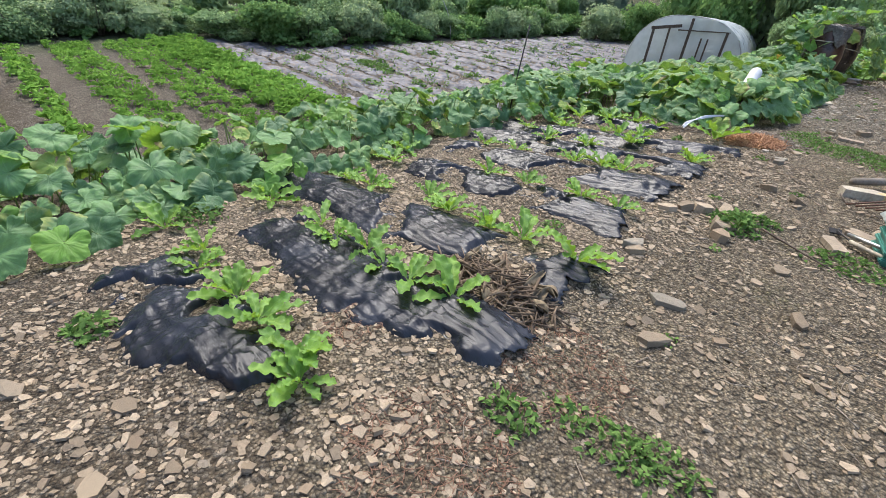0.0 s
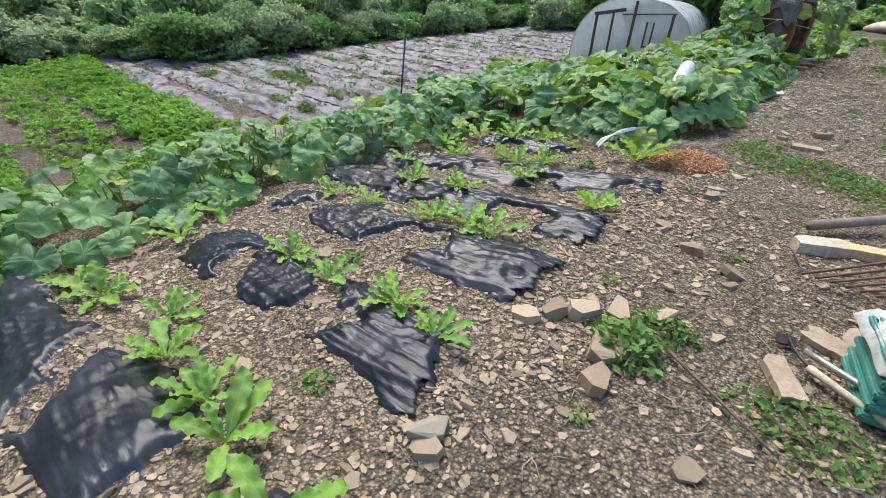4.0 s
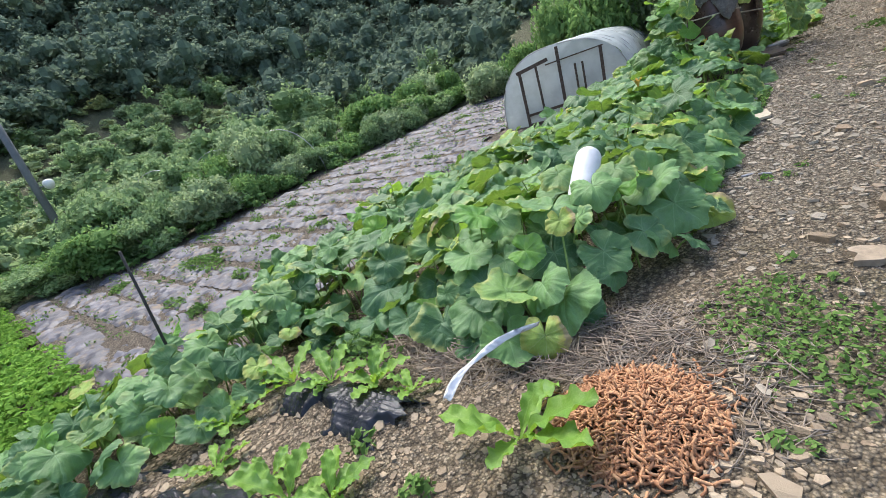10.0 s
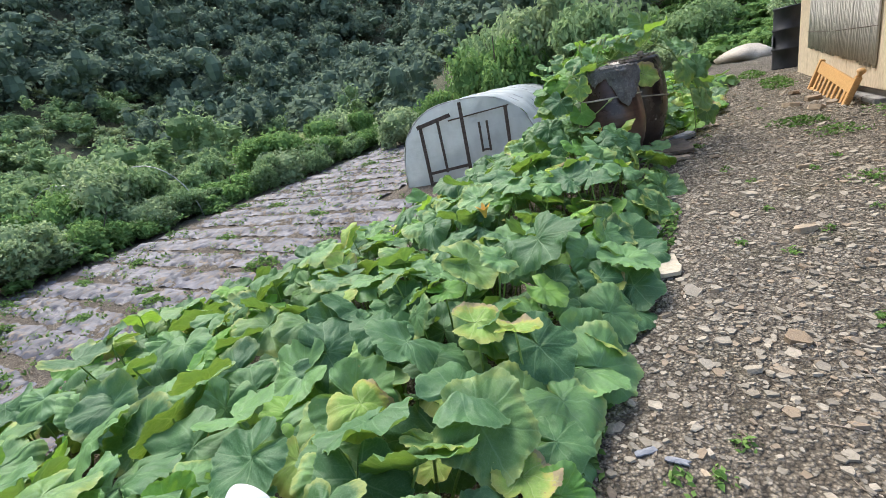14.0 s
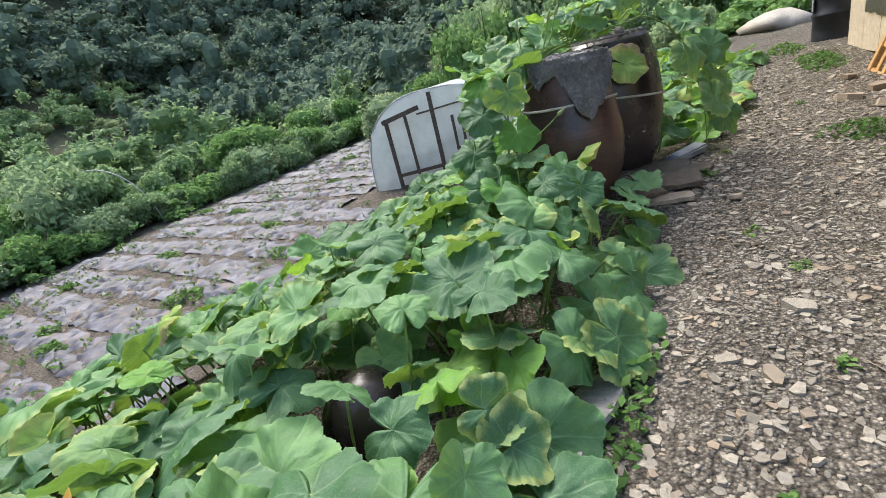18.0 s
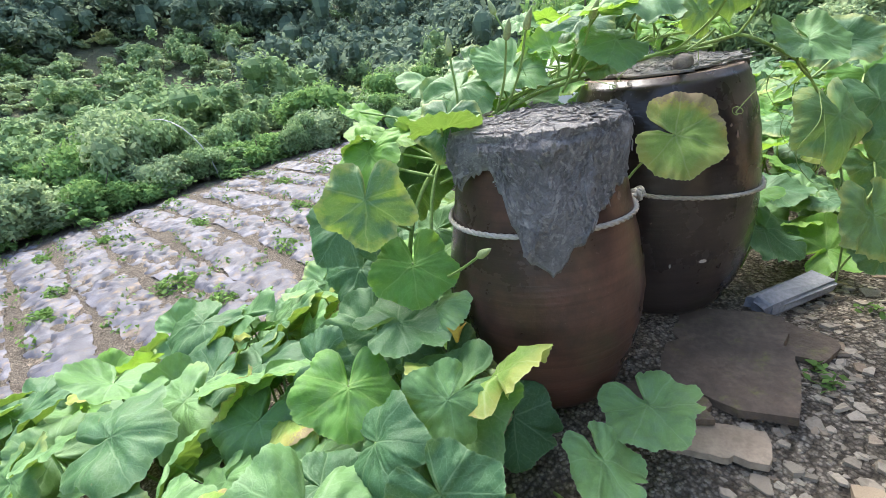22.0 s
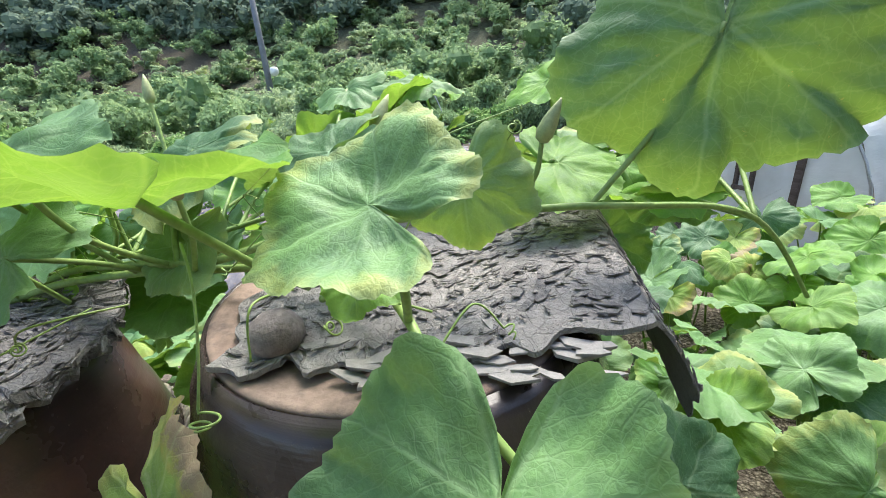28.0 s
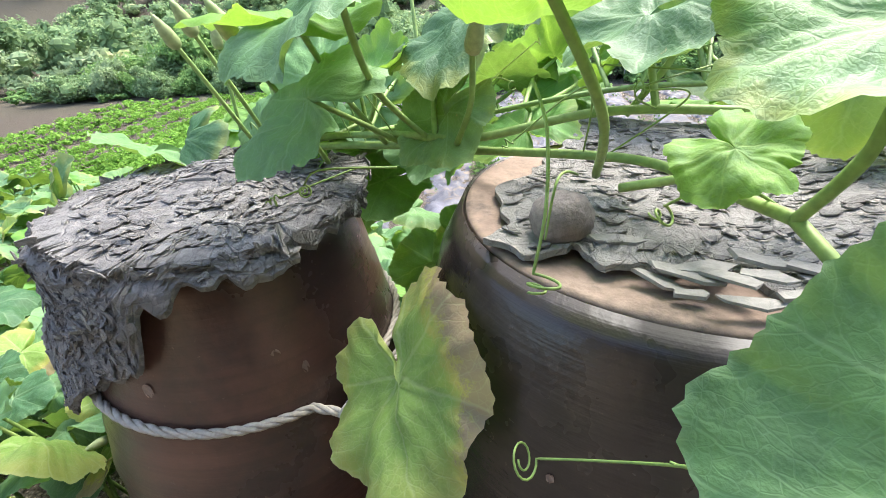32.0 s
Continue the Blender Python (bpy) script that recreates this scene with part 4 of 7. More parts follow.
def vine(label, cells, canopy, out, size=(0.26, 0.42), young=0.12, sick=0.07, seed=1, limit=300, single=False):
    """A pumpkin vine: leaves over cells of (x, y), at the height canopy(x, y) above the soil, facing up and out(x, y)."""
    r = random.Random(seed)
    ob = thing("pumpkin_vine", label, "pumpkin plant", "pumpkin vines")
    stalks = []
    r.shuffle(cells)
    for x, y in cells[:limit]:
        g = ground_h(x, y)
        h = canopy(x, y)
        z = g + h * (0.25 + 0.75 * r.random() ** 0.6) + r.uniform(-0.05, 0.08)
        o = Vector(out(x, y))
        n = Vector((r.gauss(0, 0.42), r.gauss(0, 0.42), 0.95)) + o * 0.6
        tip = Vector((r.gauss(0, 1), r.gauss(0, 1), -0.25)) + o * 1.6
        q = r.random()
        me = r.choice(SICK) if q < sick else r.choice(YOUNG) if q < sick + young else r.choice(LEAVES)
        s = r.uniform(*size) * (0.8 if q < sick + young else 1.0)
        p = Vector((x, y, z))
        part("leaf", me, None, ob, m=leaf_pose(p, n, tip, s))
        foot = Vector((x + r.gauss(0, 0.08) - o.x * 0.15, y + r.gauss(0, 0.08) - o.y * 0.15, g + 0.02))
        line = (bent(foot, p - Vector((0, 0, 0.004)), 0.03, 5), 0.0065, 0.75)
        if single:
            part("leaf_stalk", tubes("leaf_stalk", [line], 5), M_STALK, ob)
        else:
            stalks.append(line)
    if stalks:
        tagged(part("stalks", tubes("stalks", stalks, 5), M_STALK, ob, "juicy green stalks"), kind="stuff")
    return ob


def fill(x0, x1, y0, y1, gap, keep, seed):
    r = random.Random(seed)
    out, x = [], x0
    while x < x1:
        y = y0
        while y < y1:
            px, py = x + r.uniform(-0.5, 0.5) * gap, y + r.uniform(-0.5, 0.5) * gap
            if keep(px, py):
                out.append((px, py))
            y += gap
        x += gap
    return out


def mound_right(y):
    """The edge of the pumpkin mound along the path."""
    return -1.12 - 0.35 * sstep(7.6, 6.6, y) - 0.16 * sstep(11.6, 12.4, y) + 0.07 * math.sin(y * 2.6) - 0.20 * math.exp(-((y - 10.3) / 0.4) ** 2)


def mound_canopy(x, y):
    right = sstep(mound_right(y) + 0.08, mound_right(y) - 0.45, x)
    front = sstep(6.5, 7.1, y)
    return 0.10 + 0.50 * right * front * (0.82 + 0.35 * noise.noise((x * 0.9, y * 0.9, 2)))


def mound_out(x, y):
    a = sstep(mound_right(y) - 0.55, mound_right(y), x)
    return (a + 0.18, -sstep(7.4, 6.6, y) * 0.9 - 0.15, -0.1 * a)


near = fill(-2.5, -0.95, 6.6, 9.6, 0.148, lambda x, y: mound_right(y) - 1.3 < x < mound_right(y) and not (abs(x + 1.66) < 0.13 and 7.20 < y < 7.72), 21)
vine("broad green pumpkin vine sprawling along the path", near, mound_canopy, mound_out, (0.17, 0.38), seed=22, single=True)
lap = bpy.data.objects["pumpkin_vine"]
for p, size in (((-1.56, 7.36, 0.86), 0.26), ((-1.74, 7.22, 0.80), 0.25), ((-1.50, 7.56, 0.88), 0.24), ((-1.83, 7.52, 0.90), 0.26), ((-1.78, 7.76, 0.97), 0.22)):
    part("leaf", R.choice(LEAVES), None, lap, m=leaf_pose(p, (0.15, -0.35, 0.9), (R.gauss(0.2, 0.6), -1, -0.3), size))
near = fill(-2.6, -0.95, 9.6, 12.3, 0.155, lambda x, y: mound_right(y) - 1.3 < x < mound_right(y) and math.dist((x, y), JAR_FRONT) > 0.42 and math.dist((x, y), (-2.08, 10.27)) > 0.24, 23)
vine("dense pumpkin vine creeping up to the earthenware jars", near, mound_canopy, mound_out, (0.19, 0.38), seed=24, single=True)
near = fill(-5.3, -2.3, 6.7, 9.6, 0.20, lambda x, y: x < mound_right(y) - 1.2 and x > edge_x(y) - 0.7, 25)
vine("pumpkin vine spreading over the bank above the field", near, mound_canopy, lambda x, y: (-0.1, -0.25, 0), seed=26)
near = fill(-5.0, -2.2, 9.6, 13.6, 0.20, lambda x, y: x < mound_right(y) - 1.2 and x > edge_x(y) - 0.7 and math.dist((x, y), JAR_FRONT) > 0.5, 27)
vine("pumpkin vine trailing down the bank towards the field", near, mound_canopy, lambda x, y: (-0.1, -0.25, 0), seed=28)


def row_mid(y):
    return -4.35 + 0.12 * math.sin(y * 1.3) - 0.25 * sstep(2, -1, y)


def row_canopy(x, y):
    return 0.10 + 0.38 * sstep(0.85, 0.3, abs(x - row_mid(y)))


def row_out(x, y):
    d = x - row_mid(y)
    return (max(-0.6, min(0.9, d * 1.6)) + 0.2, -0.2, 0)


near = fill(-5.3, -3.4, 2.6, 6.9, 0.162, lambda x, y: abs(x - row_mid(y)) < 0.8, 31)
vine("row of pumpkin vines behind the radish bed", near, row_canopy, row_out, (0.16, 0.31), seed=32, single=True)
near = fill(-5.5, -3.0, -1.6, 2.6, 0.20, lambda x, y: abs(x - row_mid(y)) < 0.95 or (y < 0.4 and row_mid(y) < x < -3.1), 33)
vine("dark green pumpkin vines at the start of the bed", near, row_canopy, row_out, (0.18, 0.36), seed=34)
near = fill(-3.4, -0.5, 13.6, 18.4, 0.19, lambda x, y: x < -1.0 - 0.08 * math.sin(y * 2) + 0.09 * (y - 14) and x > -3.6 and math.dist((x, y), JAR_BACK) > 0.5, 35)
vine("pumpkin vine beyond the jars beside the path", near, lambda x, y: 0.14 + 0.42 * sstep(-0.8, -1.6, x), lambda x, y: (0.6 * sstep(-1.9, -1.2, x), -0.4, 0), (0.24, 0.4), seed=36, young=0.35, sick=0.1, limit=360)


# ---- mulch film on the bed ----
def film(row, label, tear):
    yp, yb, xb, xp, hw = row
    r = random.Random(int(yp * 100))
    ph = r.uniform(0, 50)

    def fn(u, v):
        x = xb + (xp - xb) * u
        yc = yb + (yp - yb) * u
        w = hw * (1.05 + 0.45 * noise.noise((u * 3, ph, 0 if v < 0.5 else 9)) + tear * 0.22 * noise.noise((u * 17, ph, 1 if v < 0.5 else 4)))
        endcut = 0.10 * noise.noise((v * 5, ph, 7)) + 0.06 * noise.noise((v * 19, ph, 8))
        x += endcut * (abs(2 * u - 1) ** 6)
        s = 2 * v - 1
        y = yc + s * w
        crease = 1 - abs(noise.noise((x * 3.2 + y, y * 17 + ph, 0))) * 2.2
        cross = 1 - abs(noise.noise((x * 14, y * 5, ph))) * 2.2
        pleat = 1 - abs(noise.noise((x * 1.3, y * 34 + ph, 6))) * 2.0
        wr = 0.011 * max(0, crease) ** 5 + 0.007 * max(0, cross) ** 6 + 0.006 * max(0, pleat) ** 4 + 0.002 * noise.noise((x * 33, y * 33, ph))
        buried = 0.055 * sstep(0.16, 0.30, noise.noise((x * 1.9 + ph, y * 2.6, 3)) + 0.35 * noise.noise((x * 8, y * 8, ph)) + 0.12 * abs(s)) * tear
        z = ground_h(x, y) + 0.014 + wr - 0.026 * abs(s) ** 6 + 0.022 * (1 - s * s) - buried
        return (x, y, z)

    ob = part("mulch_film", sheet("film", 130, 56, fn, 0.003), M_FILM)
    return tagged(ob, label, "plastic mulch", "mulch strips")


for i, row in enumerate(BED_ROWS):
    film(row, "short torn strip of black mulch film" if i == 7 else "wrinkled black mulch film over a ridge, torn at the edges", 1.2 if i in (0, 5) else 0.8)


# ---- radish plants ----
def radish_leaf(seed):
    """A lobed leaf 1 long from the origin along +y, rising and arching over."""
    r = random.Random(seed)
    n = 19
    ph, arch, twist = r.uniform(0, 6), r.uniform(0.25, 0.6), r.uniform(-0.25, 0.25)
    verts, faces = [], []
    for i in range(n):
        t = i / (n - 1)
        wide = 0.02 if t < 0.14 else 0.21 * (math.sin(math.pi * min(1, (t - 0.06) / 0.98)) ** 0.7) * (0.45 + 0.75 * t)
        if 0.14 <= t < 0.95:
            wide *= 0.70 + 0.34 * (math.sin(t * 38 + ph) * 0.5 + 0.5) * (1.25 - 0.8 * t)
        y = t * math.cos(arch * t * 0.8)
        z = 0.75 * t * (1 - arch * t)
        for s in (-1, -0.5, 0, 0.5, 1):
            ruff = 0.05 * abs(s) * math.sin(t * 24 + ph + s * 2)
            verts.append((s * wide + twist * t * t * 0.3, y - 0.03 * abs(s) * (t > 0.14), z + abs(s) * wide * 0.35 + ruff * (t > 0.14)))
    for i in range(n - 1):
        for j in range(4):
            faces.append((i * 5 + j, i * 5 + j + 1, (i + 1) * 5 + j + 1, (i + 1) * 5 + j))
    me = mesh_of("leaf", verts, faces)
    me.materials.append(M_RADISH)
    return me


RADISH = [radish_leaf(500 + i) for i in range(9)]


def radish_plant(leaves, seed):
    r = random.Random(seed)
    ob = thing("radish_plant", "bright green radish plant growing through the mulch film", "radish plant", "radish plants")
    for k in range(leaves):
        a = 360 * k / leaves * 1.6 + r.uniform(-18, 18)
        up = r.uniform(-16, 22)
        part("leaf", r.choice(RADISH), None, ob, m=pose(0, 0, 0, up, r.uniform(-14, 14), a) @ Matrix.Scale(r.uniform(0.15, 0.25), 4))
    return ob


stock = [radish_plant(n, 40 + n + i) for i, n in enumerate((7, 9, 8, 10, 6))]
used = set()


def plant_radish(x, y, size=1.0):
    k = R.randrange(len(stock))
    m = pose(x, y, ground_h(x, y) + 0.015, R.gauss(0, 5), R.gauss(0, 5), R.uniform(0, 360)) @ Matrix.Scale(size, 4)
    if k not in used:
        used.add(k)
        stock[k].matrix_world = m
    else:
        ob = copy_thing(stock[k], m)
        ob.matrix_world = m


# places along each strip, as (x, y)
for row in (((-2.36, 0.60), (-2.62, 0.72), (-1.91, 0.64), (-1.62, 0.62), (-1.30, 0.64), (-1.15, 0.58)),
            ((-2.43, 1.43), (-2.15, 1.36), (-1.86, 1.41), (-1.62, 1.35), (-1.39, 1.33), (-1.11, 1.38), (-3.39, 1.46), (-3.15, 1.40), (-3.21, 0.65)),
            ((-3.19, 2.15), (-2.92, 2.2), (-2.38, 2.38), (-2.02, 2.25), (-1.62, 2.26), (-1.32, 2.21), (-0.92, 2.17)),
            ((-2.38, 3.10), (-1.94, 3.06), (-1.47, 3.16), (-1.13, 3.06), (-3.38, 2.81), (-3.64, 3.2)),
            ((-2.78, 4.04), (-2.09, 4.09), (-1.60, 4.10), (-1.82, 4.12), (-3.2, 4.0)),
            ((-2.24, 4.58), (-2.71, 4.47), (-3.30, 4.95), (-1.26, 4.86), (-2.02, 5.07)),
            ((-2.11, 5.58), (-2.35, 5.50), (-2.60, 5.55), (-3.1, 5.45), (-3.45, 5.7))):
    for x, y in row:
        plant_radish(x, y, R.uniform(0.78, 1.15))
for x, y, s in ((-1.46, 6.08, 1.6), (-2.84, 6.14, 1.2), (-2.5, 6.2, 1.1), (-3.25, 6.1, 1.3), (-3.7, 6.1, 1.0), (-2.2, 6.22, 0.8)):
    plant_radish(x, y, s)


# ---- heap of dried trimmings ----
def trimmings(count, spread, high, at):
    """Short, curled, dry stems with a knob at one end."""
    r = random.Random(8)
    verts, faces = [], []
    for _ in range(count):
        a, d = r.uniform(0, 6.28), math.sqrt(r.random())
        d *= 1 + (0.25 if r.random() < 0.08 else 0)
        x, y = math.cos(a) * d * spread[0], math.sin(a) * d * spread[1]
        z = ground_h(at[0] + x, at[1] + y) + high * max(0, 1 - d * d) * r.uniform(0.7, 1.0) + 0.008
        q = Euler((r.gauss(0, 0.45), r.gauss(0, 0.45), r.uniform(0, 6.3))).to_matrix()
        l, bend = r.uniform(0.035, 0.075), r.uniform(-1.6, 1.6)
        pts = [Vector((at[0] + x, at[1] + y, z)) + q @ Vector((l * (k / 4 - 0.5), l * bend * (k / 4 - 0.5) ** 2, 0)) for k in range(5)]
        v, f = tube_arrays(pts, r.uniform(0.0035, 0.0065), 5, r.uniform(0.4, 1.4))
        n = len(verts)
        verts += v
        faces += [tuple(i + n for i in w) for w in f]
    return mesh_of("trimmings", verts, faces)


def trimming_material():
    n = Nodes("dry_trimming")
    v = n.coord("Object")
    c = n.mix(n.island(), (0.27, 0.125, 0.065), (0.50, 0.29, 0.16))
    f = n.noise(v, 120.0, 4)
    n.bump(f, 0.5, 0.003)
    return n.done(n.mix(n.math("MULTIPLY", n.step(f, 0.4, 0.7), 0.4), c, (0.20, 0.09, 0.045)), 0.8, 0, 0.3)


M_TRIM = trimming_material()
heap = part("dried_trimmings", trimmings(1500, (0.30, 0.28), 0.085, (-1.09, 6.29)), M_TRIM)
tagged(heap, "heap of curled tan dried stem trimmings on the soil", "plant trimmings", kind="stuff")


# ---- bushes, scrub and woods ----
def leaf_cloud(centres, radii, count, size, r, flat=1.0):
    """Small folded leaves over rough blobs: arrays of vertices and triangles."""
    centres, radii = np.array(centres, float), np.array(radii, float)
    pick = r.integers(0, len(centres), count)
    d = r.normal(size=(count, 3))
    d /= np.linalg.norm(d, axis=1)[:, None]
    reach = r.uniform(0.40, 1.25, (count, 1)) ** 0.6
    p = centres[pick] + d * radii[pick] * reach
    n = d * 0.35 + r.normal(size=(count, 3)) * 0.55 + np.array((0, 0, 0.65))
    n /= np.linalg.norm(n, axis=1)[:, None]
    t = np.cross(n, r.normal(size=(count, 3)))
    t /= np.linalg.norm(t, axis=1)[:, None]
    s = np.cross(n, t)
    z = (size * r.uniform(0.6, 1.4, (count, 1)))
    a, b = p - t * z, p + t * z
    c, e = p + s * z * 0.55 + n * z * 0.15, p - s * z * 0.55 + n * z * 0.15
    return np.stack((a, c, b, e), axis=1).reshape(-1, 3)


def cores(centres, radii, r, share=0.78, around=8, up=5):
    """Rough lumps under the leaves, as loose quads."""
    a = np.linspace(0, 2 * math.pi, around + 1)[None, :, None]
    b = np.linspace(-1.45, 1.5, up + 1)[:, None, None]
    unit = np.concatenate((np.cos(b) * np.cos(a), np.cos(b) * np.sin(a), np.sin(b) + 0 * a), 2)
    out = []
    for c, q in zip(centres, radii):
        k = r.uniform(0.75, 1.12, (up + 1, around + 1, 1))
        k[:, -1] = k[:, 0]
        g = unit * k * np.array(q) * share + np.array(c)
        out.append(np.stack((g[:-1, :-1], g[:-1, 1:], g[1:, 1:], g[1:, :-1]), 2).reshape(-1, 3))
    return np.concatenate(out)


def quads_mesh(name, verts):
    n = len(verts) // 4
    me = bpy.data.meshes.new(name)
    me.vertices.add(len(verts))
    me.vertices.foreach_set("co", np.asarray(verts, np.float32).ravel())
    me.loops.add(n * 4)
    me.loops.foreach_set("vertex_index", np.arange(n * 4, dtype=np.int32))
    me.polygons.add(n)
    me.polygons.foreach_set("loop_start", np.arange(0, n * 4, 4, dtype=np.int32))
    me.update(calc_edges=True)
    return me


def blobs(r, w, h, count, small=1.0):
    c, q = [], []
    for _ in range(count):
        a, d = r.uniform(0, 6.28), math.sqrt(r.random()) * 0.62
        z = r.uniform(0.25, 0.85)
        c.append((math.cos(a) * d * w, math.sin(a) * d * w, z * h))
        k = r.uniform(0.18, 0.44) * small
        q.append((w * k * r.uniform(0.8, 1.5), w * k * r.uniform(0.8, 1.5), h * k * r.uniform(0.5, 1.0)))
    return c, q


BUSHES = []
for i in range(6):
    lumps = blobs(R, 1.0, 1.0, 12)
    crown = quads_mesh("bush_crown", np.concatenate((leaf_cloud(*lumps, 6500, 0.047, NR), cores(*lumps, NR, 0.7))))
    crown.materials.append((M_HEDGE, M_SCRUB, M_KUDZU)[i % 3])
    limbs = []
    for k in range(6):
        a = 6.28 * k / 6 + R.uniform(-0.3, 0.3)
        limbs.append((bent((0, 0, -0.05), (0.5 * math.cos(a), 0.5 * math.sin(a), R.uniform(0.55, 0.9)), 0.06, 4), 0.022, 0.35))
    stems = tubes("bush_stems", limbs, 5)
    stems.materials.append(M_BARK)
    BUSHES.append((crown, stems))


def bush(x, y, w, h, pick=None, label="leafy green shrub at the edge of the field"):
    crown, stems = BUSHES[R.randrange(6) if pick is None else pick]
    ob = thing("shrub", label, "shrub", "shrubs", at=(x, y, ground_h(x, y) - 0.05))
    ob.matrix_world = pose(x, y, ground_h(x, y) - 0.05, 0, 0, R.uniform(0, 360)) @ Matrix.Diagonal((w, w, h, 1))
    part("crown", crown, None, ob)
    part("trunk", stems, None, ob)


def field_end(y):
    return -15.6 - 2.6 * sstep(8.5, 5.5, y)


y = -7.0
while y < 27:
    x = field_end(y) - R.uniform(0.5, 1.2)
    bush(x, y, R.uniform(0.9, 1.4), R.uniform(0.9, 1.6))
    if R.random() < 0.75 and not 4.5 < y < 8.5:
        bush(x - R.uniform(1.3, 2.4), y + R.uniform(-0.6, 0.6), R.uniform(1.3, 2.0), R.uniform(1.5, 2.6), label="tall tangled shrub behind the field")
    y += R.uniform(0.8, 1.25)
for x, y, w, h in ((-14.0, 25.5, 1.6, 1.8), (-12.2, 27.4, 1.8, 2.4), (-10.5, 29.8, 2.6, 4.6), (-7.2, 28.5, 2.6, 5.0), (-4.8, 26.0, 2.0, 3.8), (-9.0, 26.2, 2.2, 4.2), (-3.0, 24.6, 1.3, 1.7),
                   (-2.2, 22.0, 1.0, 1.0), (-4.4, 23.8, 1.4, 1.8), (-5.6, 31.5, 2.2, 3.4), (-1.6, 27.0, 1.5, 2.0), (1.5, 25.5, 1.5, 1.9), (4.0, 24.0, 1.6, 2.2)):
    bush(x, y, w, h, label="leafy shrub on the slope behind the shed")


def many(name, label, category, spots, material, count, leaf, r, tall=1.0):
    """Woods and scrub in one mesh: spots of (x, y, width, height)."""
    out = []
    for x, y, w, h in spots:
        c, q = blobs(R, w, h, 11, 0.75)
        v = np.concatenate((leaf_cloud(c, q, count, leaf, r), cores(c, q, r, 0.66)))
        out.append(v + np.array((x, y, base_h(x, y) - 0.1 * h)))
    me = quads_mesh(name, np.concatenate(out))
    ob = part(name, me, material)
    return tagged(ob, label, category, kind="stuff")


spots = []
for _ in range(900):
    x, y = R.uniform(-74, -19), R.uniform(-40, 70)
    if x > field_end(y) - 3:
        continue
    s = R.uniform(0.8, 2.3)
    spots.append((x, y, s, s * R.uniform(0.5, 1.1)))
many("scrub", "rough green scrub covering the valley floor", "scrub", spots, M_SCRUB, 420, 0.14, NR)
spots = []
for _ in range(190):
    x, y = R.uniform(-72, -22), R.uniform(-40, 70)
    s = R.uniform(1.4, 3.0)
    spots.append((x, y, s, s * R.uniform(1.0, 1.6)))
many("young_trees", "young broadleaf trees among the scrub", "trees", spots, M_HEDGE, 800, 0.17, NR)
spots = []
for _ in range(1150):
    x, y = R.uniform(-150, -64), R.uniform(-80, 150)
    s = R.uniform(2.6, 5.0)
    spots.append((x, y, s, s * R.uniform(1.1, 1.9)))
many("hillside_woods", "dark wooded hillside across the valley", "woods", spots, M_FOREST, 420, 0.36, NR)
spots = []
for _ in range(300):
    x, y = R.uniform(-62, 40), R.uniform(33, 85)
    s = R.uniform(2.2, 4.0)
    spots.append((x, y, s, s * R.uniform(1.1, 1.8)))
for _ in range(420):
    a, d = R.uniform(-0.2, 1.9), R.uniform(72, 135)
    x, y = -8 - d * math.sin(a), d * math.cos(a)
    s = R.uniform(3.5, 6.0)
    spots.append((x, y, s, s * R.uniform(1.1, 1.8)))
many("valley_woods", "dense trees closing the head of the valley", "woods", spots, M_FOREST, 420, 0.30, NR)
spots = []
for _ in range(330):
    x, y = R.uniform(-6, 9), R.uniform(23.5, 36)
    s = R.uniform(0.6, 1.2)
    spots.append((x, y, s, s * R.uniform(0.4, 0.8)))
many("vine_slope", "slope overgrown with bright leafy vines", "vines", spots, M_KUDZU, 260, 0.085, NR)

spots = []
for _ in range(420):
    y = R.uniform(-12, 30)
    x = field_end(y) - R.uniform(0.0, 7.0)
    s = R.uniform(0.35, 0.8)
    spots.append((x, y, s, s * R.uniform(0.5, 1.1)))
many("rank_weeds", "rank weeds and brambles along the field edge", "weeds", spots, M_KUDZU, 130, 0.07, NR)

# ---- field: weathered film rows and crops ----
y = 6.0
k = 0
while y < 25.5:
    x0, x1 = field_end(y) + 0.4, -6.4 + 0.5 * R.random()
    if y > 16.8:
        x1 = -8.6
    ph = R.uniform(0, 90)

    def strip(u, v, y=y, x0=x0, x1=x1, ph=ph):
        x = x0 + (x1 - x0) * u
        s = 2 * v - 1
        w = 0.35 + 0.05 * noise.noise((x * 1.5, ph, 0)) + 0.04 * noise.noise((x * 6, ph, s))
        yy = y + s * w + 0.07 * math.sin(x * 0.7 + ph) + 0.05 * noise.noise((x * 2.2, ph, s))
        buried = 0.09 * sstep(0.0, 0.3, 0.6 * noise.noise((x * 1.0 + ph, yy * 1.7, 5)) + 0.6 * noise.noise((x * 4, yy * 6, ph)) + 0.4 * noise.noise((x * 11, yy * 13, ph)))
        z = base_h(x, yy) + 0.02 + 0.045 * (1 - s * s) - buried + 0.03 * noise.noise((x * 4.5, yy * 9, ph)) + 0.02 * noise.noise((x * 12, yy * 16, ph))
        return (x, yy, z)

    tagged(part("field_film", sheet("field_film", 170, 13, strip), M_FILM_GREY), "weathered grey mulch film over an old planting ridge", "plastic mulch", "field rows")
    y += R.uniform(0.78, 0.9)
    k += 1


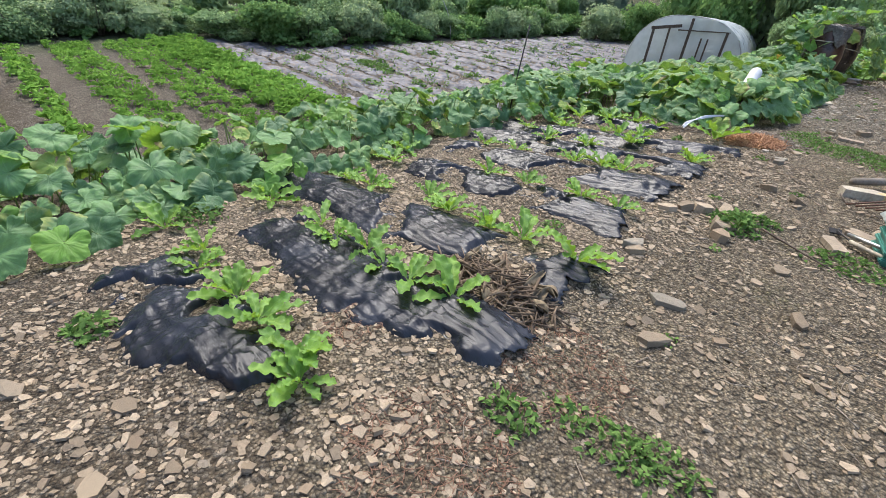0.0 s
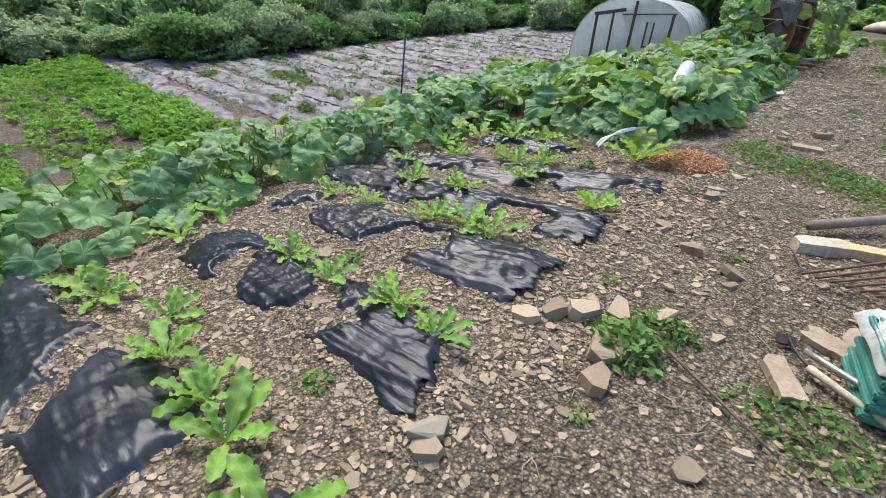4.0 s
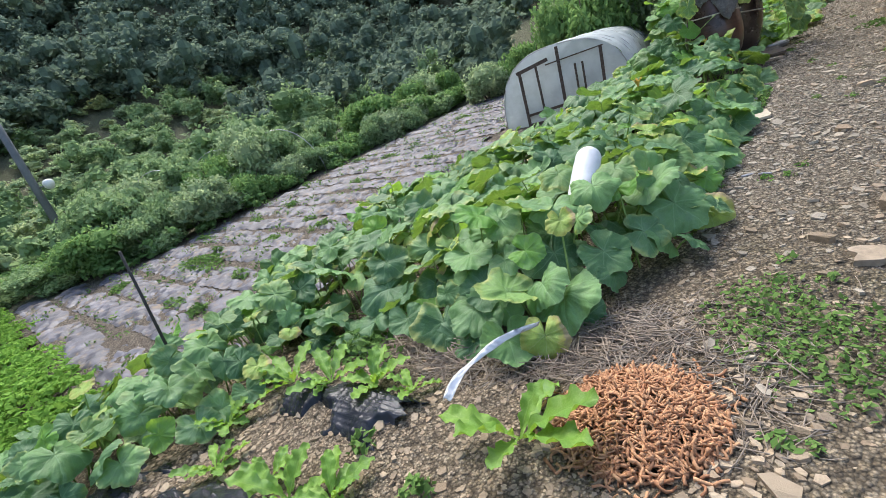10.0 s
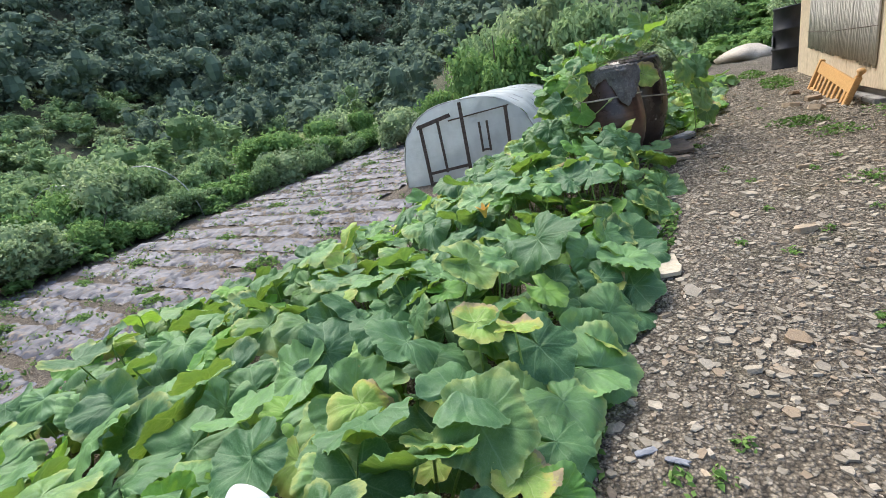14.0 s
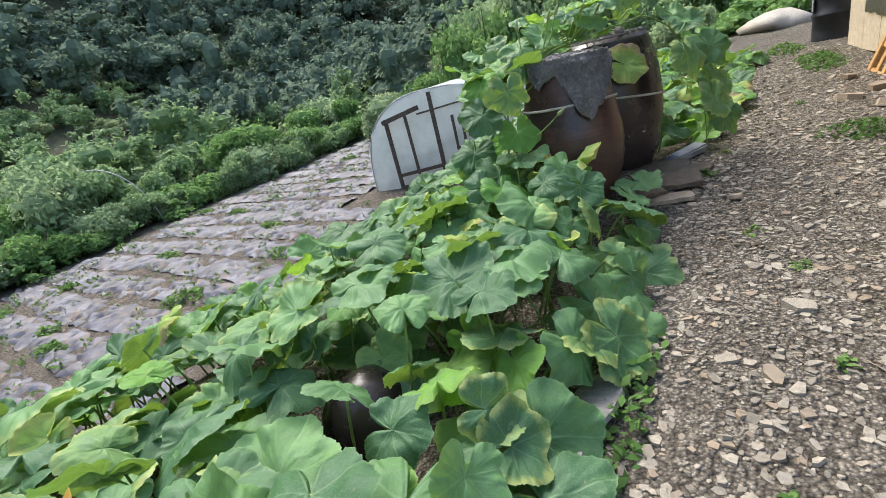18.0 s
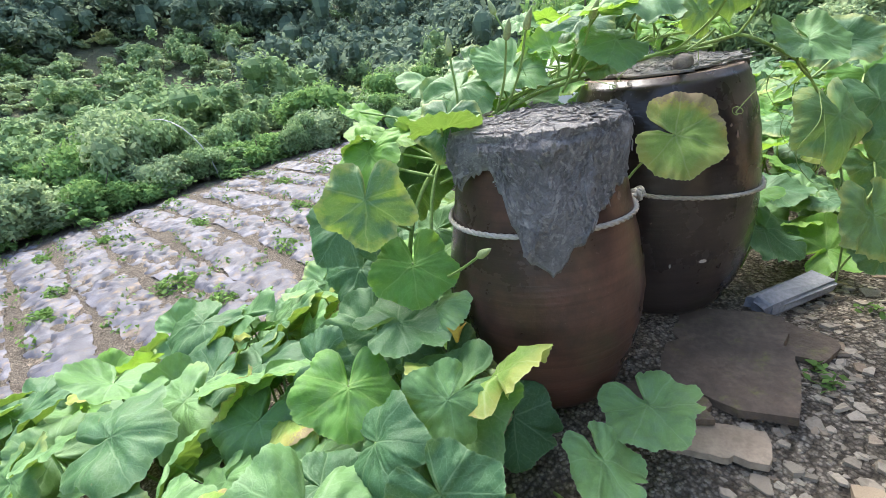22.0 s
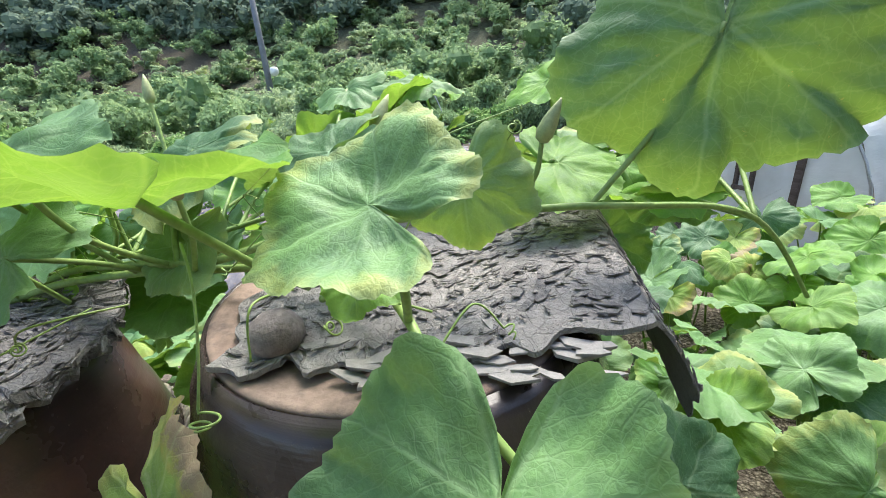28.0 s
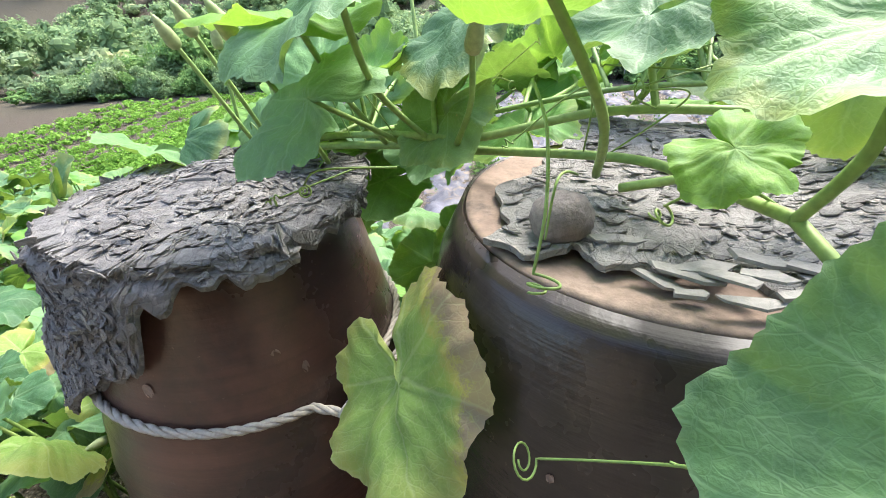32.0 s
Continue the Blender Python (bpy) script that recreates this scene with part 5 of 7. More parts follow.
def crop_row(y, x0, x1, w, h, count, leaf, label):
    v = []
    n = int((x1 - x0) / 0.3)
    for i in range(n):
        x = x0 + (x1 - x0) * (i + 0.5) / n + R.uniform(-0.08, 0.08)
        if R.random() < 0.06:
            continue
        c, q = blobs(R, w * 1.7, h, 3)
        v.append(leaf_cloud(c, q, count * 2, leaf, NR) + np.array((x, y + R.uniform(-0.06, 0.06), base_h(x, y) + 0.02)))
    ob = part("crop_row", quads_mesh("crop_row", np.concatenate(v)), M_CROP)
    tagged(ob, label, "vegetable row", "vegetable rows", "stuff")


for yy in (5.3, 4.95, 4.6, 4.3):
    crop_row(yy, -17.5, -6.3, 0.28, 0.22, 56, 0.05, "dense row of bright green leafy vegetables")
for yy in (3.75, 3.45, 3.1, 2.35, 2.05, 1.75):
    crop_row(yy, -17.5, -6.3, 0.2, 0.15, 30, 0.042, "sparse row of light green seedlings")
for yy in (0.75, -0.15, -1.05, -2.0):
    crop_row(yy, -17.0, -6.6, 0.2, 0.2, 26, 0.06, "row of young cabbages on black film")


# ---- rotten felt sheets over the jars ----
def felt_material():
    n = Nodes("flaking_felt")
    v = n.coord("Object")
    cell = n.t.nodes.new("ShaderNodeTexVoronoi")
    cell.inputs["Scale"].default_value = 48.0
    cell.feature = "DISTANCE_TO_EDGE"
    warp = n.t.nodes.new("ShaderNodeMixRGB")
    warp.inputs[0].default_value = 0.14
    tex = n.t.nodes.new("ShaderNodeTexNoise")
    tex.inputs["Scale"].default_value = 9.0
    n.link(v, tex.inputs["Vector"])
    n.link(v, warp.inputs[1])
    n.link(tex.outputs["Color"], warp.inputs[2])
    n.link(warp.outputs[0], cell.inputs["Vector"])
    big, fine = n.noise(v, 7.0, 6, 0.65), n.noise(v, 55.0, 6, 0.75)
    c = n.mix(n.step(big, 0.35, 0.65), (0.15, 0.143, 0.14), (0.24, 0.232, 0.225))
    c = n.mix(n.math("MULTIPLY", n.step(fine, 0.45, 0.7), 0.6), c, (0.34, 0.325, 0.31))
    c = n.mix(n.math("MULTIPLY", n.step(n.math("ADD", n.island(), n.math("MULTIPLY", n.noise(v, 20.0, 6, 0.7), 0.5)), 0.75, 1.2), 0.5), c, (0.40, 0.385, 0.36))
    c = n.mix(n.math("MULTIPLY", n.step(cell.outputs["Distance"], 0.0, 0.05, 1.0, 0.0), 0.18), c, (0.05, 0.046, 0.043))
    n.bump(n.math("ADD", n.math("MULTIPLY", fine, 0.8), n.math("ADD", n.math("MULTIPLY", n.math("SNAP", n.noise(v, 16.0, 8, 0.7), 0.06), 3.0), n.math("MULTIPLY", n.step(cell.outputs["Distance"], 0.0, 0.06), 0.12))), 1.0, 0.012)
    return n.done(c, 0.95, 0, 0.15)


M_FELT = felt_material()


def flakes(x, y, amount):
    """Raised scabs with steep edges."""
    q = noise.noise((x * 9, y * 5, 4)) + 0.6 * noise.noise((x * 22, y * 15, 7)) + 0.35 * noise.noise((x * 55, y * 45, 2))
    return amount * (max(0.0, min(1.0, (q - 0.02) * 9)) + 0.6 * max(0.0, min(1.0, (q - 0.32) * 12)))


def scabs(ob, fn, count):
    """Thin splintered layers that peel off the sheet, in one mesh."""
    verts, faces, n = [], [], 0
    for _ in range(count):
        u, v = R.uniform(0.02, 0.97), R.uniform(0.02, 0.96)
        p, a, b = Vector(fn(u, v)), Vector(fn(u + 0.02, v)), Vector(fn(u, v + 0.02))
        x = (a - p).normalized()
        z = x.cross(b - p).normalized()
        if z.z < 0 and abs(z.z) > 0.3:
            z.negate()
        out = p - Vector((JAR_FRONT[0], JAR_FRONT[1], p.z))
        if abs(z.z) <= 0.3 and z.dot(out) < 0:
            z.negate()
        m = Matrix((x, z.cross(x), z)).transposed() @ Euler((R.gauss(0.06, 0.07), R.gauss(0, 0.05), R.gauss(0.2, 0.6))).to_matrix()
        q, f = SHARDS[R.randrange(len(SHARDS))]
        s = 0.010 + abs(R.gauss(0, 0.017))
        verts.append((q * np.array((s * 1.2, s * 0.6, 0.010))) @ np.array(m).T + np.array(p + z * 0.004))
        faces += [tuple(i + n for i in g) for g in f]
        n += len(q)
    tagged(part("peeling_layer", mesh_of("peeling_layer", np.concatenate(verts), faces, smooth=False), M_FELT, ob, "small peeling flakes of felt"), kind="stuff")


def felt_front():
    """Covers the front jar's top and hangs over its side in a torn flap."""
    cx, cy = JAR_FRONT
    reach = ((-180, 0.245), (-150, 0.25), (-128, 0.27), (-116, 0.345), (-108, 0.375), (-98, 0.335), (-84, 0.34), (-72, 0.43), (-62, 0.565), (-52, 0.60), (-40, 0.55), (-26, 0.48), (-6, 0.425), (2, 0.40), (9, 0.315), (22, 0.292), (40, 0.295), (70, 0.268), (105, 0.268), (140, 0.245), (180, 0.245))

    def ring(u, v, inner=0.0):
        a = -180 + 360 * u
        edge = float(np.interp(a, [q[0] for q in reach], [q[1] for q in reach]))
        k = radians(a)
        edge += 0.030 * noise.noise((math.cos(k) * 5, math.sin(k) * 5, 3)) + 0.020 * noise.noise((math.cos(k) * 14, math.sin(k) * 14, 5)) + 0.008 * noise.noise((math.cos(k) * 40, math.sin(k) * 40, 6))
        d = edge * max(0.0, v)
        lift = 0.012 * math.exp(-((v - 1) / 0.10) ** 2) * (1 if a > 5 or a < -120 else 0.4)
        bumps = flakes(d * math.cos(k), d * math.sin(k) + 0.3 * v, 0.0045) + 0.012 * noise.noise((d * math.cos(k) * 6, d * math.sin(k) * 6, 1))
        lap = 0.235
        if d < lap:
            r, z = d, TOP_FRONT + 0.026 + bumps + lift + 0.02 * math.exp(-(d / 0.14) ** 2)
        else:
            over = d - lap
            z = TOP_FRONT + 0.026 - over * (0.45 + 0.55 * min(1, over * 7)) + lift * 0.5
            r = lap + min(over, 0.055) * 0.9
            r = max(r, side_r(FRONT_SIDE, z) + 0.030) + bumps * 1.8 + 0.02 * math.sin(a * 0.09) * min(1, over * 5)
            if over < 0.08:
                z += bumps * (1 - over / 0.08)
        return (cx + (r - inner * 0.5) * math.cos(k), cy + (r - inner * 0.5) * math.sin(k), z - inner)

    nu, nv = 200, 70
    verts = [ring(i / (nu - 1), 0.01 + 0.99 * j / (nv - 1)) for i in range(nu) for j in range(nv)]
    under = [ring(i / (nu - 1), 0.01 + 0.99 * j / (nv - 1), 0.011) for i in range(nu) for j in range(nv)]
    faces = [(i * nv + j, i * nv + j + 1, (i + 1) * nv + j + 1, (i + 1) * nv + j) for i in range(nu - 1) for j in range(nv - 1)]
    n = len(verts)
    faces += [tuple(q + n for q in f[::-1]) for f in faces]
    faces += [((i + 1) * nv + nv - 1, i * nv + nv - 1, i * nv + nv - 1 + n, (i + 1) * nv + nv - 1 + n) for i in range(nu - 1)]
    ob = part("felt_sheet", mesh_of("felt", verts + under, faces, smooth=False), M_FELT)
    scabs(ob, lambda u, v: ring(u, math.sqrt(min(1.0, v))), 1300)
    scabs(ob, lambda u, v: ring(0.20 + 0.31 * u, 0.45 + 0.55 * v), 900)
    tagged(ob, "rotten grey felt sheet draped over the brown jar, flaking and torn", "felt sheet", "felt covers")


def felt_back():
    cx, cy = JAR_BACK
    top = TOP_BACK
    c, d = Vector((0.30, 0.954, 0)), Vector((-0.954, 0.30, 0))

    def fn(u, v):
        s = -0.20 + 0.76 * u
        w = -0.225 + 0.605 * v
        w += (0.05 * noise.noise((s * 9, v * 2, 3)) + 0.03 * noise.noise((s * 26, v * 2, 5))) * (1 if v < 0.15 else 0.4)
        s2 = s + (0.05 * noise.noise((w * 8, 1, 3)) + 0.025 * noise.noise((w * 25, 1, 8))) * (1 if u < 0.12 else 0.3)
        w += (0.02 * u + 0.13 * u * u) * (1 - v)
        bend = max(0.0, s2 - 0.36)
        along = min(s2, 0.36) + 0.10 * (1 - math.exp(-bend * 9))
        z = top + 0.012 + 0.014 * sstep(0.05, 0.36, s2) - bend * 1.0 + 0.012 * noise.noise((s * 6, w * 6, 9)) + flakes(s, w, 0.004)
        p = c * along + d * w
        return (cx + p.x, cy + p.y, z)

    ob = part("felt_sheet", sheet("felt_b", 120, 90, fn, 0.008), M_FELT)
    ob.data.polygons.foreach_set("use_smooth", [False] * len(ob.data.polygons))
    scabs(ob, fn, 800)
    tagged(ob, "cracked grey felt sheet on the black jar, curling at one end", "felt sheet", "felt covers")

    pale = surface("pale_felt", (0.25, 0.24, 0.225), (0.36, 0.35, 0.325), 9, 50, 0.95, 0.6, 0.006)
    for k in range(40):
        s, w = -0.05 + 0.36 * R.random(), -0.255 + 0.10 * R.random()
        w += 0.16 * max(0.0, s - 0.05)
        p = c * s + d * w
        q, f = SHARDS[R.randrange(len(SHARDS))]
        size = R.uniform(0.04, 0.10)
        flake = part("felt_scrap", mesh_of("felt_scrap", q * np.array((size, size * 0.5, 0.02)), f, smooth=False), pale)
        flake.matrix_world = pose(cx + p.x, cy + p.y, top + 0.005 + 0.0004 * k, R.gauss(0, 2), R.gauss(2, 3), 72 + R.gauss(0, 14))
        tagged(flake, "pale splinter of felt peeling at the jar rim", "felt scrap", "felt scraps")


felt_front()
felt_back()
pebble = new("pebble", lathe("pebble", [(0.004, -0.034), (0.026, -0.03), (0.041, -0.012), (0.044, 0.006), (0.036, 0.026), (0.018, 0.037), (0.004, 0.039)], 24, 0.08))
pebble.data.materials.append(surface("fuzzy_grey_stone", (0.17, 0.145, 0.135), (0.27, 0.24, 0.23), 14, 120, 0.95, 0.5, 0.004))
pebble.matrix_world = pose(-1.545, 13.04, TOP_BACK + 0.032, 10, 5, 0) @ Matrix.Scale(0.8, 4)
tagged(pebble, "round grey stone holding the felt on the jar", "stone")

# ---- rope tied round both jars ----
rope = thing("rope", "pale twisted rope tied round both jars", "rope")
KNOT = (-1.570, 12.740, 1.345)


def rope_line(at, side, a0, a1, z0, z1, z2):
    """Round a jar from a0 to a1 degrees; the height runs over z0, z1 and z2."""
    pts = []
    for i in range(49):
        u = i / 48
        z = z0 + (z1 - z0) * min(1, u * 4) if u < 0.25 else z1 + (z2 - z1) * (u - 0.25) / 0.75
        a, r = radians(a0 + (a1 - a0) * u), side_r(side, z) + 0.009
        pts.append((at[0] + r * math.cos(a), at[1] + r * math.sin(a), z))
    return pts


part("loop", twisted("rope_back", [KNOT] + rope_line(JAR_BACK, BACK_SIDE, -72, 245, 1.308, 1.248, 1.31), 0.0078), M_ROPE, rope)
part("loop", twisted("rope_front", [KNOT] + rope_line(JAR_FRONT, FRONT_SIDE, 46, -300, 1.358, 1.388, 1.36), 0.0078), M_ROPE, rope)
part("tie", twisted("rope_tie", bent((-1.80, 12.80, 1.40), KNOT, -0.015, 6), 0.0078), M_ROPE, rope)
part("knot", twisted("rope_knot", [(KNOT[0] + 0.017 * math.cos(k * 1.1), KNOT[1] + 0.02 * math.cos(k * 0.7 + 1), KNOT[2] + 0.019 * math.sin(k * 1.1)) for k in range(14)], 0.0075), M_ROPE, rope)

# ---- pumpkin vine over the jars ----
jv = thing("pumpkin_vine", "pumpkin vine climbing over the two jars with upright backlit leaves", "pumpkin plant", "pumpkin vines")
MAIN = [(-2.16, 12.02, 0.55), (-2.10, 12.06, 1.0), (-2.08, 12.14, 1.38), (-2.03, 12.30, 1.58), (-1.90, 12.56, 1.70), (-1.84, 12.76, 1.73), (-1.78, 12.90, 1.742), (-1.65, 13.12, 1.774), (-1.53, 13.18, 1.785), (-1.424, 13.20, 1.802),
        (-1.37, 13.22, 1.778), (-1.27, 13.29, 1.70), (-1.22, 13.35, 1.62), (-1.13, 13.42, 1.40), (-1.06, 13.50, 1.05), (-1.05, 13.58, 0.72)]
SIDE = [(-2.06, 12.30, 1.55), (-1.95, 12.55, 1.70), (-1.82, 12.76, 1.755), (-1.73, 12.92, 1.775), (-1.68, 13.10, 1.825), (-1.64, 13.32, 1.83), (-1.62, 13.55, 1.82), (-1.68, 13.85, 1.74), (-1.75, 14.1, 1.5)]
LOW = [(-2.22, 12.0, 0.5), (-2.02, 12.05, 0.95), (-1.98, 12.10, 1.25), (-2.02, 12.22, 1.52), (-2.05, 12.45, 1.66), (-2.02, 12.8, 1.72), (-1.98, 13.2, 1.80), (-1.95, 13.6, 1.80)]


def curve(points, per=8):
    """A smooth line through points."""
    P = [Vector(p) for p in points]
    out = []
    for i in range(len(P) - 1):
        p0, p1, p2, p3 = P[max(i - 1, 0)], P[i], P[i + 1], P[min(i + 2, len(P) - 1)]
        for k in range(per):
            t = k / per
            out.append(0.5 * ((2 * p1) + (p2 - p0) * t + (2 * p0 - 5 * p1 + 4 * p2 - p3) * t * t + (3 * p1 - p0 - 3 * p2 + p3) * t ** 3))
    out.append(P[-1])
    return out


for line, rad in ((MAIN[:10], 0.0085), (MAIN[9:], 0.0058), (SIDE, 0.0072), (LOW, 0.0072)):
    part("stem", tubes("stem", [(curve(line), rad, 0.7)], 8), M_STALK, jv, "thick ribbed green stem")
STEM_POINTS = curve(MAIN[3:11]) + curve(SIDE[:8]) + curve(LOW[3:])


def jar_leaf(p, normal, tip, size, kind, root=None, back=0.0, stalk=True):
    """p: where the stalk meets the blade."""
    me = {"g": LEAVES, "y": YOUNG, "s": SICK, "f": FLAT, "w": WILTED}[kind]
    me = me[R.randrange(len(me))]
    part("leaf", me, None, jv, m=leaf_pose(p, normal, tip, size))
    if stalk:
        p = Vector(p)
        near = root and Vector(root) or min(STEM_POINTS, key=lambda q: (q - p).length + 0.6 * max(0, q.z - p.z + 0.1))
        side = Vector((R.gauss(0, 0.02), R.gauss(0, 0.02), 0))
        mid = near.lerp(p, 0.5) + side
        part("leaf_stalk", tubes("leaf_stalk", [(curve([near, mid, p]), 0.0052, 0.8)], 6), M_STALK, jv)


for p, n, t, s, k, root in (
        ((-1.232, 13.236, 1.762), (0.47, -0.38, 0.80), (0.45, -0.20, -0.8), 0.255, "f", (-1.22, 13.35, 1.62)),
        ((-1.352, 13.182, 1.945), (0.48, -0.30, 0.82), (-0.6, -0.6, 0.15), 0.175, "f", (-1.424, 13.20, 1.80)),
        ((-1.60, 13.66, 2.06), (0.85, -0.45, 0.25), (0.30, -0.25, -0.9), 0.40, "g", (-1.63, 13.5, 1.82)),
        ((-1.392, 13.002, 1.965), (-0.15, 0.0, 1), (-0.55, -0.7, 0.08), 0.27, "y", (-1.60, 13.08, 1.77)),
        ((-1.58, 12.80, 1.97), (0.25, -0.25, 0.93), (-0.6, -0.6, -0.1), 0.25, "f", (-1.80, 12.86, 1.74)),
        ((-1.68, 12.70, 1.94), (0.0, 0.0, 1), (-0.6, -0.7, 0.0), 0.24, "y", (-1.84, 12.76, 1.73)),
        ((-1.64, 12.72, 1.85), (0.35, -0.30, 0.90), (-0.5, -0.6, -0.2), 0.22, "f", (-1.82, 12.80, 1.735)),
        ((-1.95, 12.60, 1.82), (0.62, -0.28, 0.74), (0.25, -0.55, -0.1), 0.26, "g", None),
        ((-1.86, 12.90, 1.93), (0.25, -0.35, 0.9), (0.05, -0.8, -0.2), 0.27, "g", None),
        ((-2.06, 12.44, 1.78), (0.35, -0.45, 0.8), (0.1, -0.8, -0.3), 0.25, "g", None),
        ((-1.97, 12.26, 1.70), (0.45, -0.55, 0.65), (0.3, -0.6, -0.4), 0.23, "g", None),
        ((-1.47, 13.16, 1.845), (0.5, -0.3, 0.8), (0.35, 0.3, -0.2), 0.10, "y", (-1.56, 13.1, 1.77)),
        ((-1.58, 13.30, 1.90), (0.85, -0.25, 0.25), (0.1, 0.0, -1), 0.17, "g", (-1.64, 13.32, 1.83)),
        ((-1.69, 13.14, 1.935), (0.15, -0.35, 0.9), (0.2, -0.8, 0.1), 0.21, "g", None),
        ((-1.78, 12.88, 1.80), (0.55, -0.35, 0.6), (0.25, -0.55, -0.55), 0.19, "g", None),
        ((-1.492, 12.845, 1.528), (0.50, -0.66, 0.55), (0.72, 0.22, -0.28), 0.30, "w", (-1.66, 12.78, 1.33)),
        ((-1.128, 13.38, 1.488), (0.78, -0.52, 0.42), (0.2, -0.1, -0.9), 0.34, "g", (-1.10, 13.46, 1.32)),
        ((-0.98, 13.30, 1.16), (0.75, -0.5, 0.5), (0.4, -0.3, -0.8), 0.31, "g", (-1.06, 13.5, 1.05)),
        ((-1.04, 13.62, 1.50), (0.6, -0.6, 0.6), (0.5, -0.2, -0.6), 0.32, "g", (-1.12, 13.44, 1.36)),
        ((-1.02, 13.78, 1.22), (0.65, -0.55, 0.55), (0.5, 0.2, -0.7), 0.33, "g", (-1.06, 13.5, 1.05)),
        ((-0.93, 13.55, 0.98), (0.7, -0.5, 0.6), (0.6, -0.1, -0.6), 0.30, "g", (-1.05, 13.56, 0.8)),
        ((-1.12, 13.98, 1.55), (0.4, -0.5, 0.8), (0.4, -0.5, -0.4), 0.30, "y", (-1.12, 13.44, 1.36)),
        ((-1.20, 13.75, 1.72), (0.3, -0.5, 0.8), (0.6, -0.3, -0.3), 0.28, "g", (-1.22, 13.35, 1.62)),
        ((-1.94, 11.88, 1.56), (0.55, -0.72, 0.25), (-0.1, 0.0, -0.9), 0.25, "g", (-2.08, 12.12, 1.36)),
        ((-1.97, 12.02, 1.30), (0.5, -0.6, 0.5), (0.4, -0.4, -0.6), 0.26, "y", (-2.09, 12.1, 1.2)),
        ((-2.14, 11.92, 1.45), (0.4, -0.6, 0.6), (-0.2, -0.6, -0.6), 0.27, "g", (-2.09, 12.1, 1.2)),
        ((-2.22, 12.12, 1.62), (0.2, -0.6, 0.7), (0.2, -0.8, -0.3), 0.26, "y", None),
        ((-2.32, 12.05, 1.20), (0.3, -0.6, 0.7), (0.0, -0.7, -0.6), 0.30, "g", (-2.1, 12.06, 1.0)),
        ((-1.88, 12.02, 0.98), (0.6, -0.6, 0.6), (0.5, -0.4, -0.5), 0.27, "g", (-2.04, 12.05, 0.9)),
        ((-1.66, 12.06, 0.82), (0.5, -0.6, 0.7), (0.5, -0.6, -0.4), 0.28, "g", (-2.04, 12.05, 0.8)),
        ((-1.72, 11.95, 0.95), (0.4, -0.7, 0.7), (0.1, -0.8, -0.3), 0.26, "s", (-2.04, 12.05, 0.8))):
    jar_leaf(p, n, t, s, k, root)
for i in range(46):
    y = 12.15 + 1.85 * (i + R.random()) / 46
    x = R.uniform(-2.5, -1.92) + 0.15 * (y - 12.2) / 1.8
    z = R.uniform(1.60, 1.76 + 0.26 * sstep(12.3, 13.3, y))
    jar_leaf((x, y, z), (R.gauss(0.1, 0.4), R.gauss(-0.1, 0.4), 0.8), (R.gauss(0.2, 1), R.gauss(-0.3, 1), -0.2), R.uniform(0.16, 0.27), "y" if R.random() < 0.62 else "g")
for i in range(30):
    y = 12.2 + 1.7 * R.random()
    x = R.uniform(-2.6, -2.15)
    z = R.uniform(0.85, 1.65)
    jar_leaf((x, y, z), (R.gauss(0.3, 0.4), R.gauss(-0.3, 0.4), 0.7), (R.gauss(0.2, 1), R.gauss(-0.3, 1), -0.4), R.uniform(0.22, 0.34), "g", stalk=False)
for i in range(10):
    jar_leaf((R.uniform(-2.0, -1.85), R.uniform(12.82, 12.92), R.uniform(0.9, 1.5)), (0.7, R.gauss(0, 0.4), 0.6), (R.gauss(0, 1), R.gauss(0, 1), -0.5), R.uniform(0.12, 0.2), "y", root=(-2.0, 12.86, 1.1))


def bud(p, root, size=1.0):
    p, root = Vector(p), Vector(root)
    d = (p - root).normalized()
    part("bud_stalk", tubes("bud_stalk", [(curve([root, root.lerp(p, 0.5) + Vector((0.01, 0.01, 0)), p]), 0.0048, 0.8)], 6), M_STALK, jv)
    me = lathe("bud", [(0.002, -0.004), (0.009, 0.0), (0.012, 0.010), (0.0105, 0.028), (0.006, 0.046), (0.001, 0.060)], 12, 0.15)
    part("bud", me, M_BUD, jv, "pale closed flower bud", m=Matrix.Translation(p) @ d.to_track_quat("Z", "Y").to_matrix().to_4x4() @ Matrix.Scale(size, 4))


for p, root in (((-1.67, 12.62, 1.92), (-1.80, 12.66, 1.71)), ((-1.80, 12.47, 1.92), (-1.93, 12.50, 1.67)), ((-1.83, 12.41, 1.90), (-1.95, 12.46, 1.65)), ((-1.66, 12.93, 1.90), (-1.72, 12.90, 1.77)),
                ((-2.13, 12.75, 2.0), (-2.02, 12.78, 1.72)), ((-1.75, 13.2, 1.95), (-1.68, 13.12, 1.82)), ((-1.62, 13.42, 1.93), (-1.64, 13.38, 1.83)), ((-2.02, 12.36, 1.88), (-2.03, 12.35, 1.60)), ((-1.72, 12.06, 1.36), (-1.96, 12.08, 1.2)), ((-1.68, 12.0, 1.02), (-1.98, 12.05, 0.9)), ((-1.9, 12.20, 1.55), (-2.0, 12.22, 1.5))):
    bud(p, root)


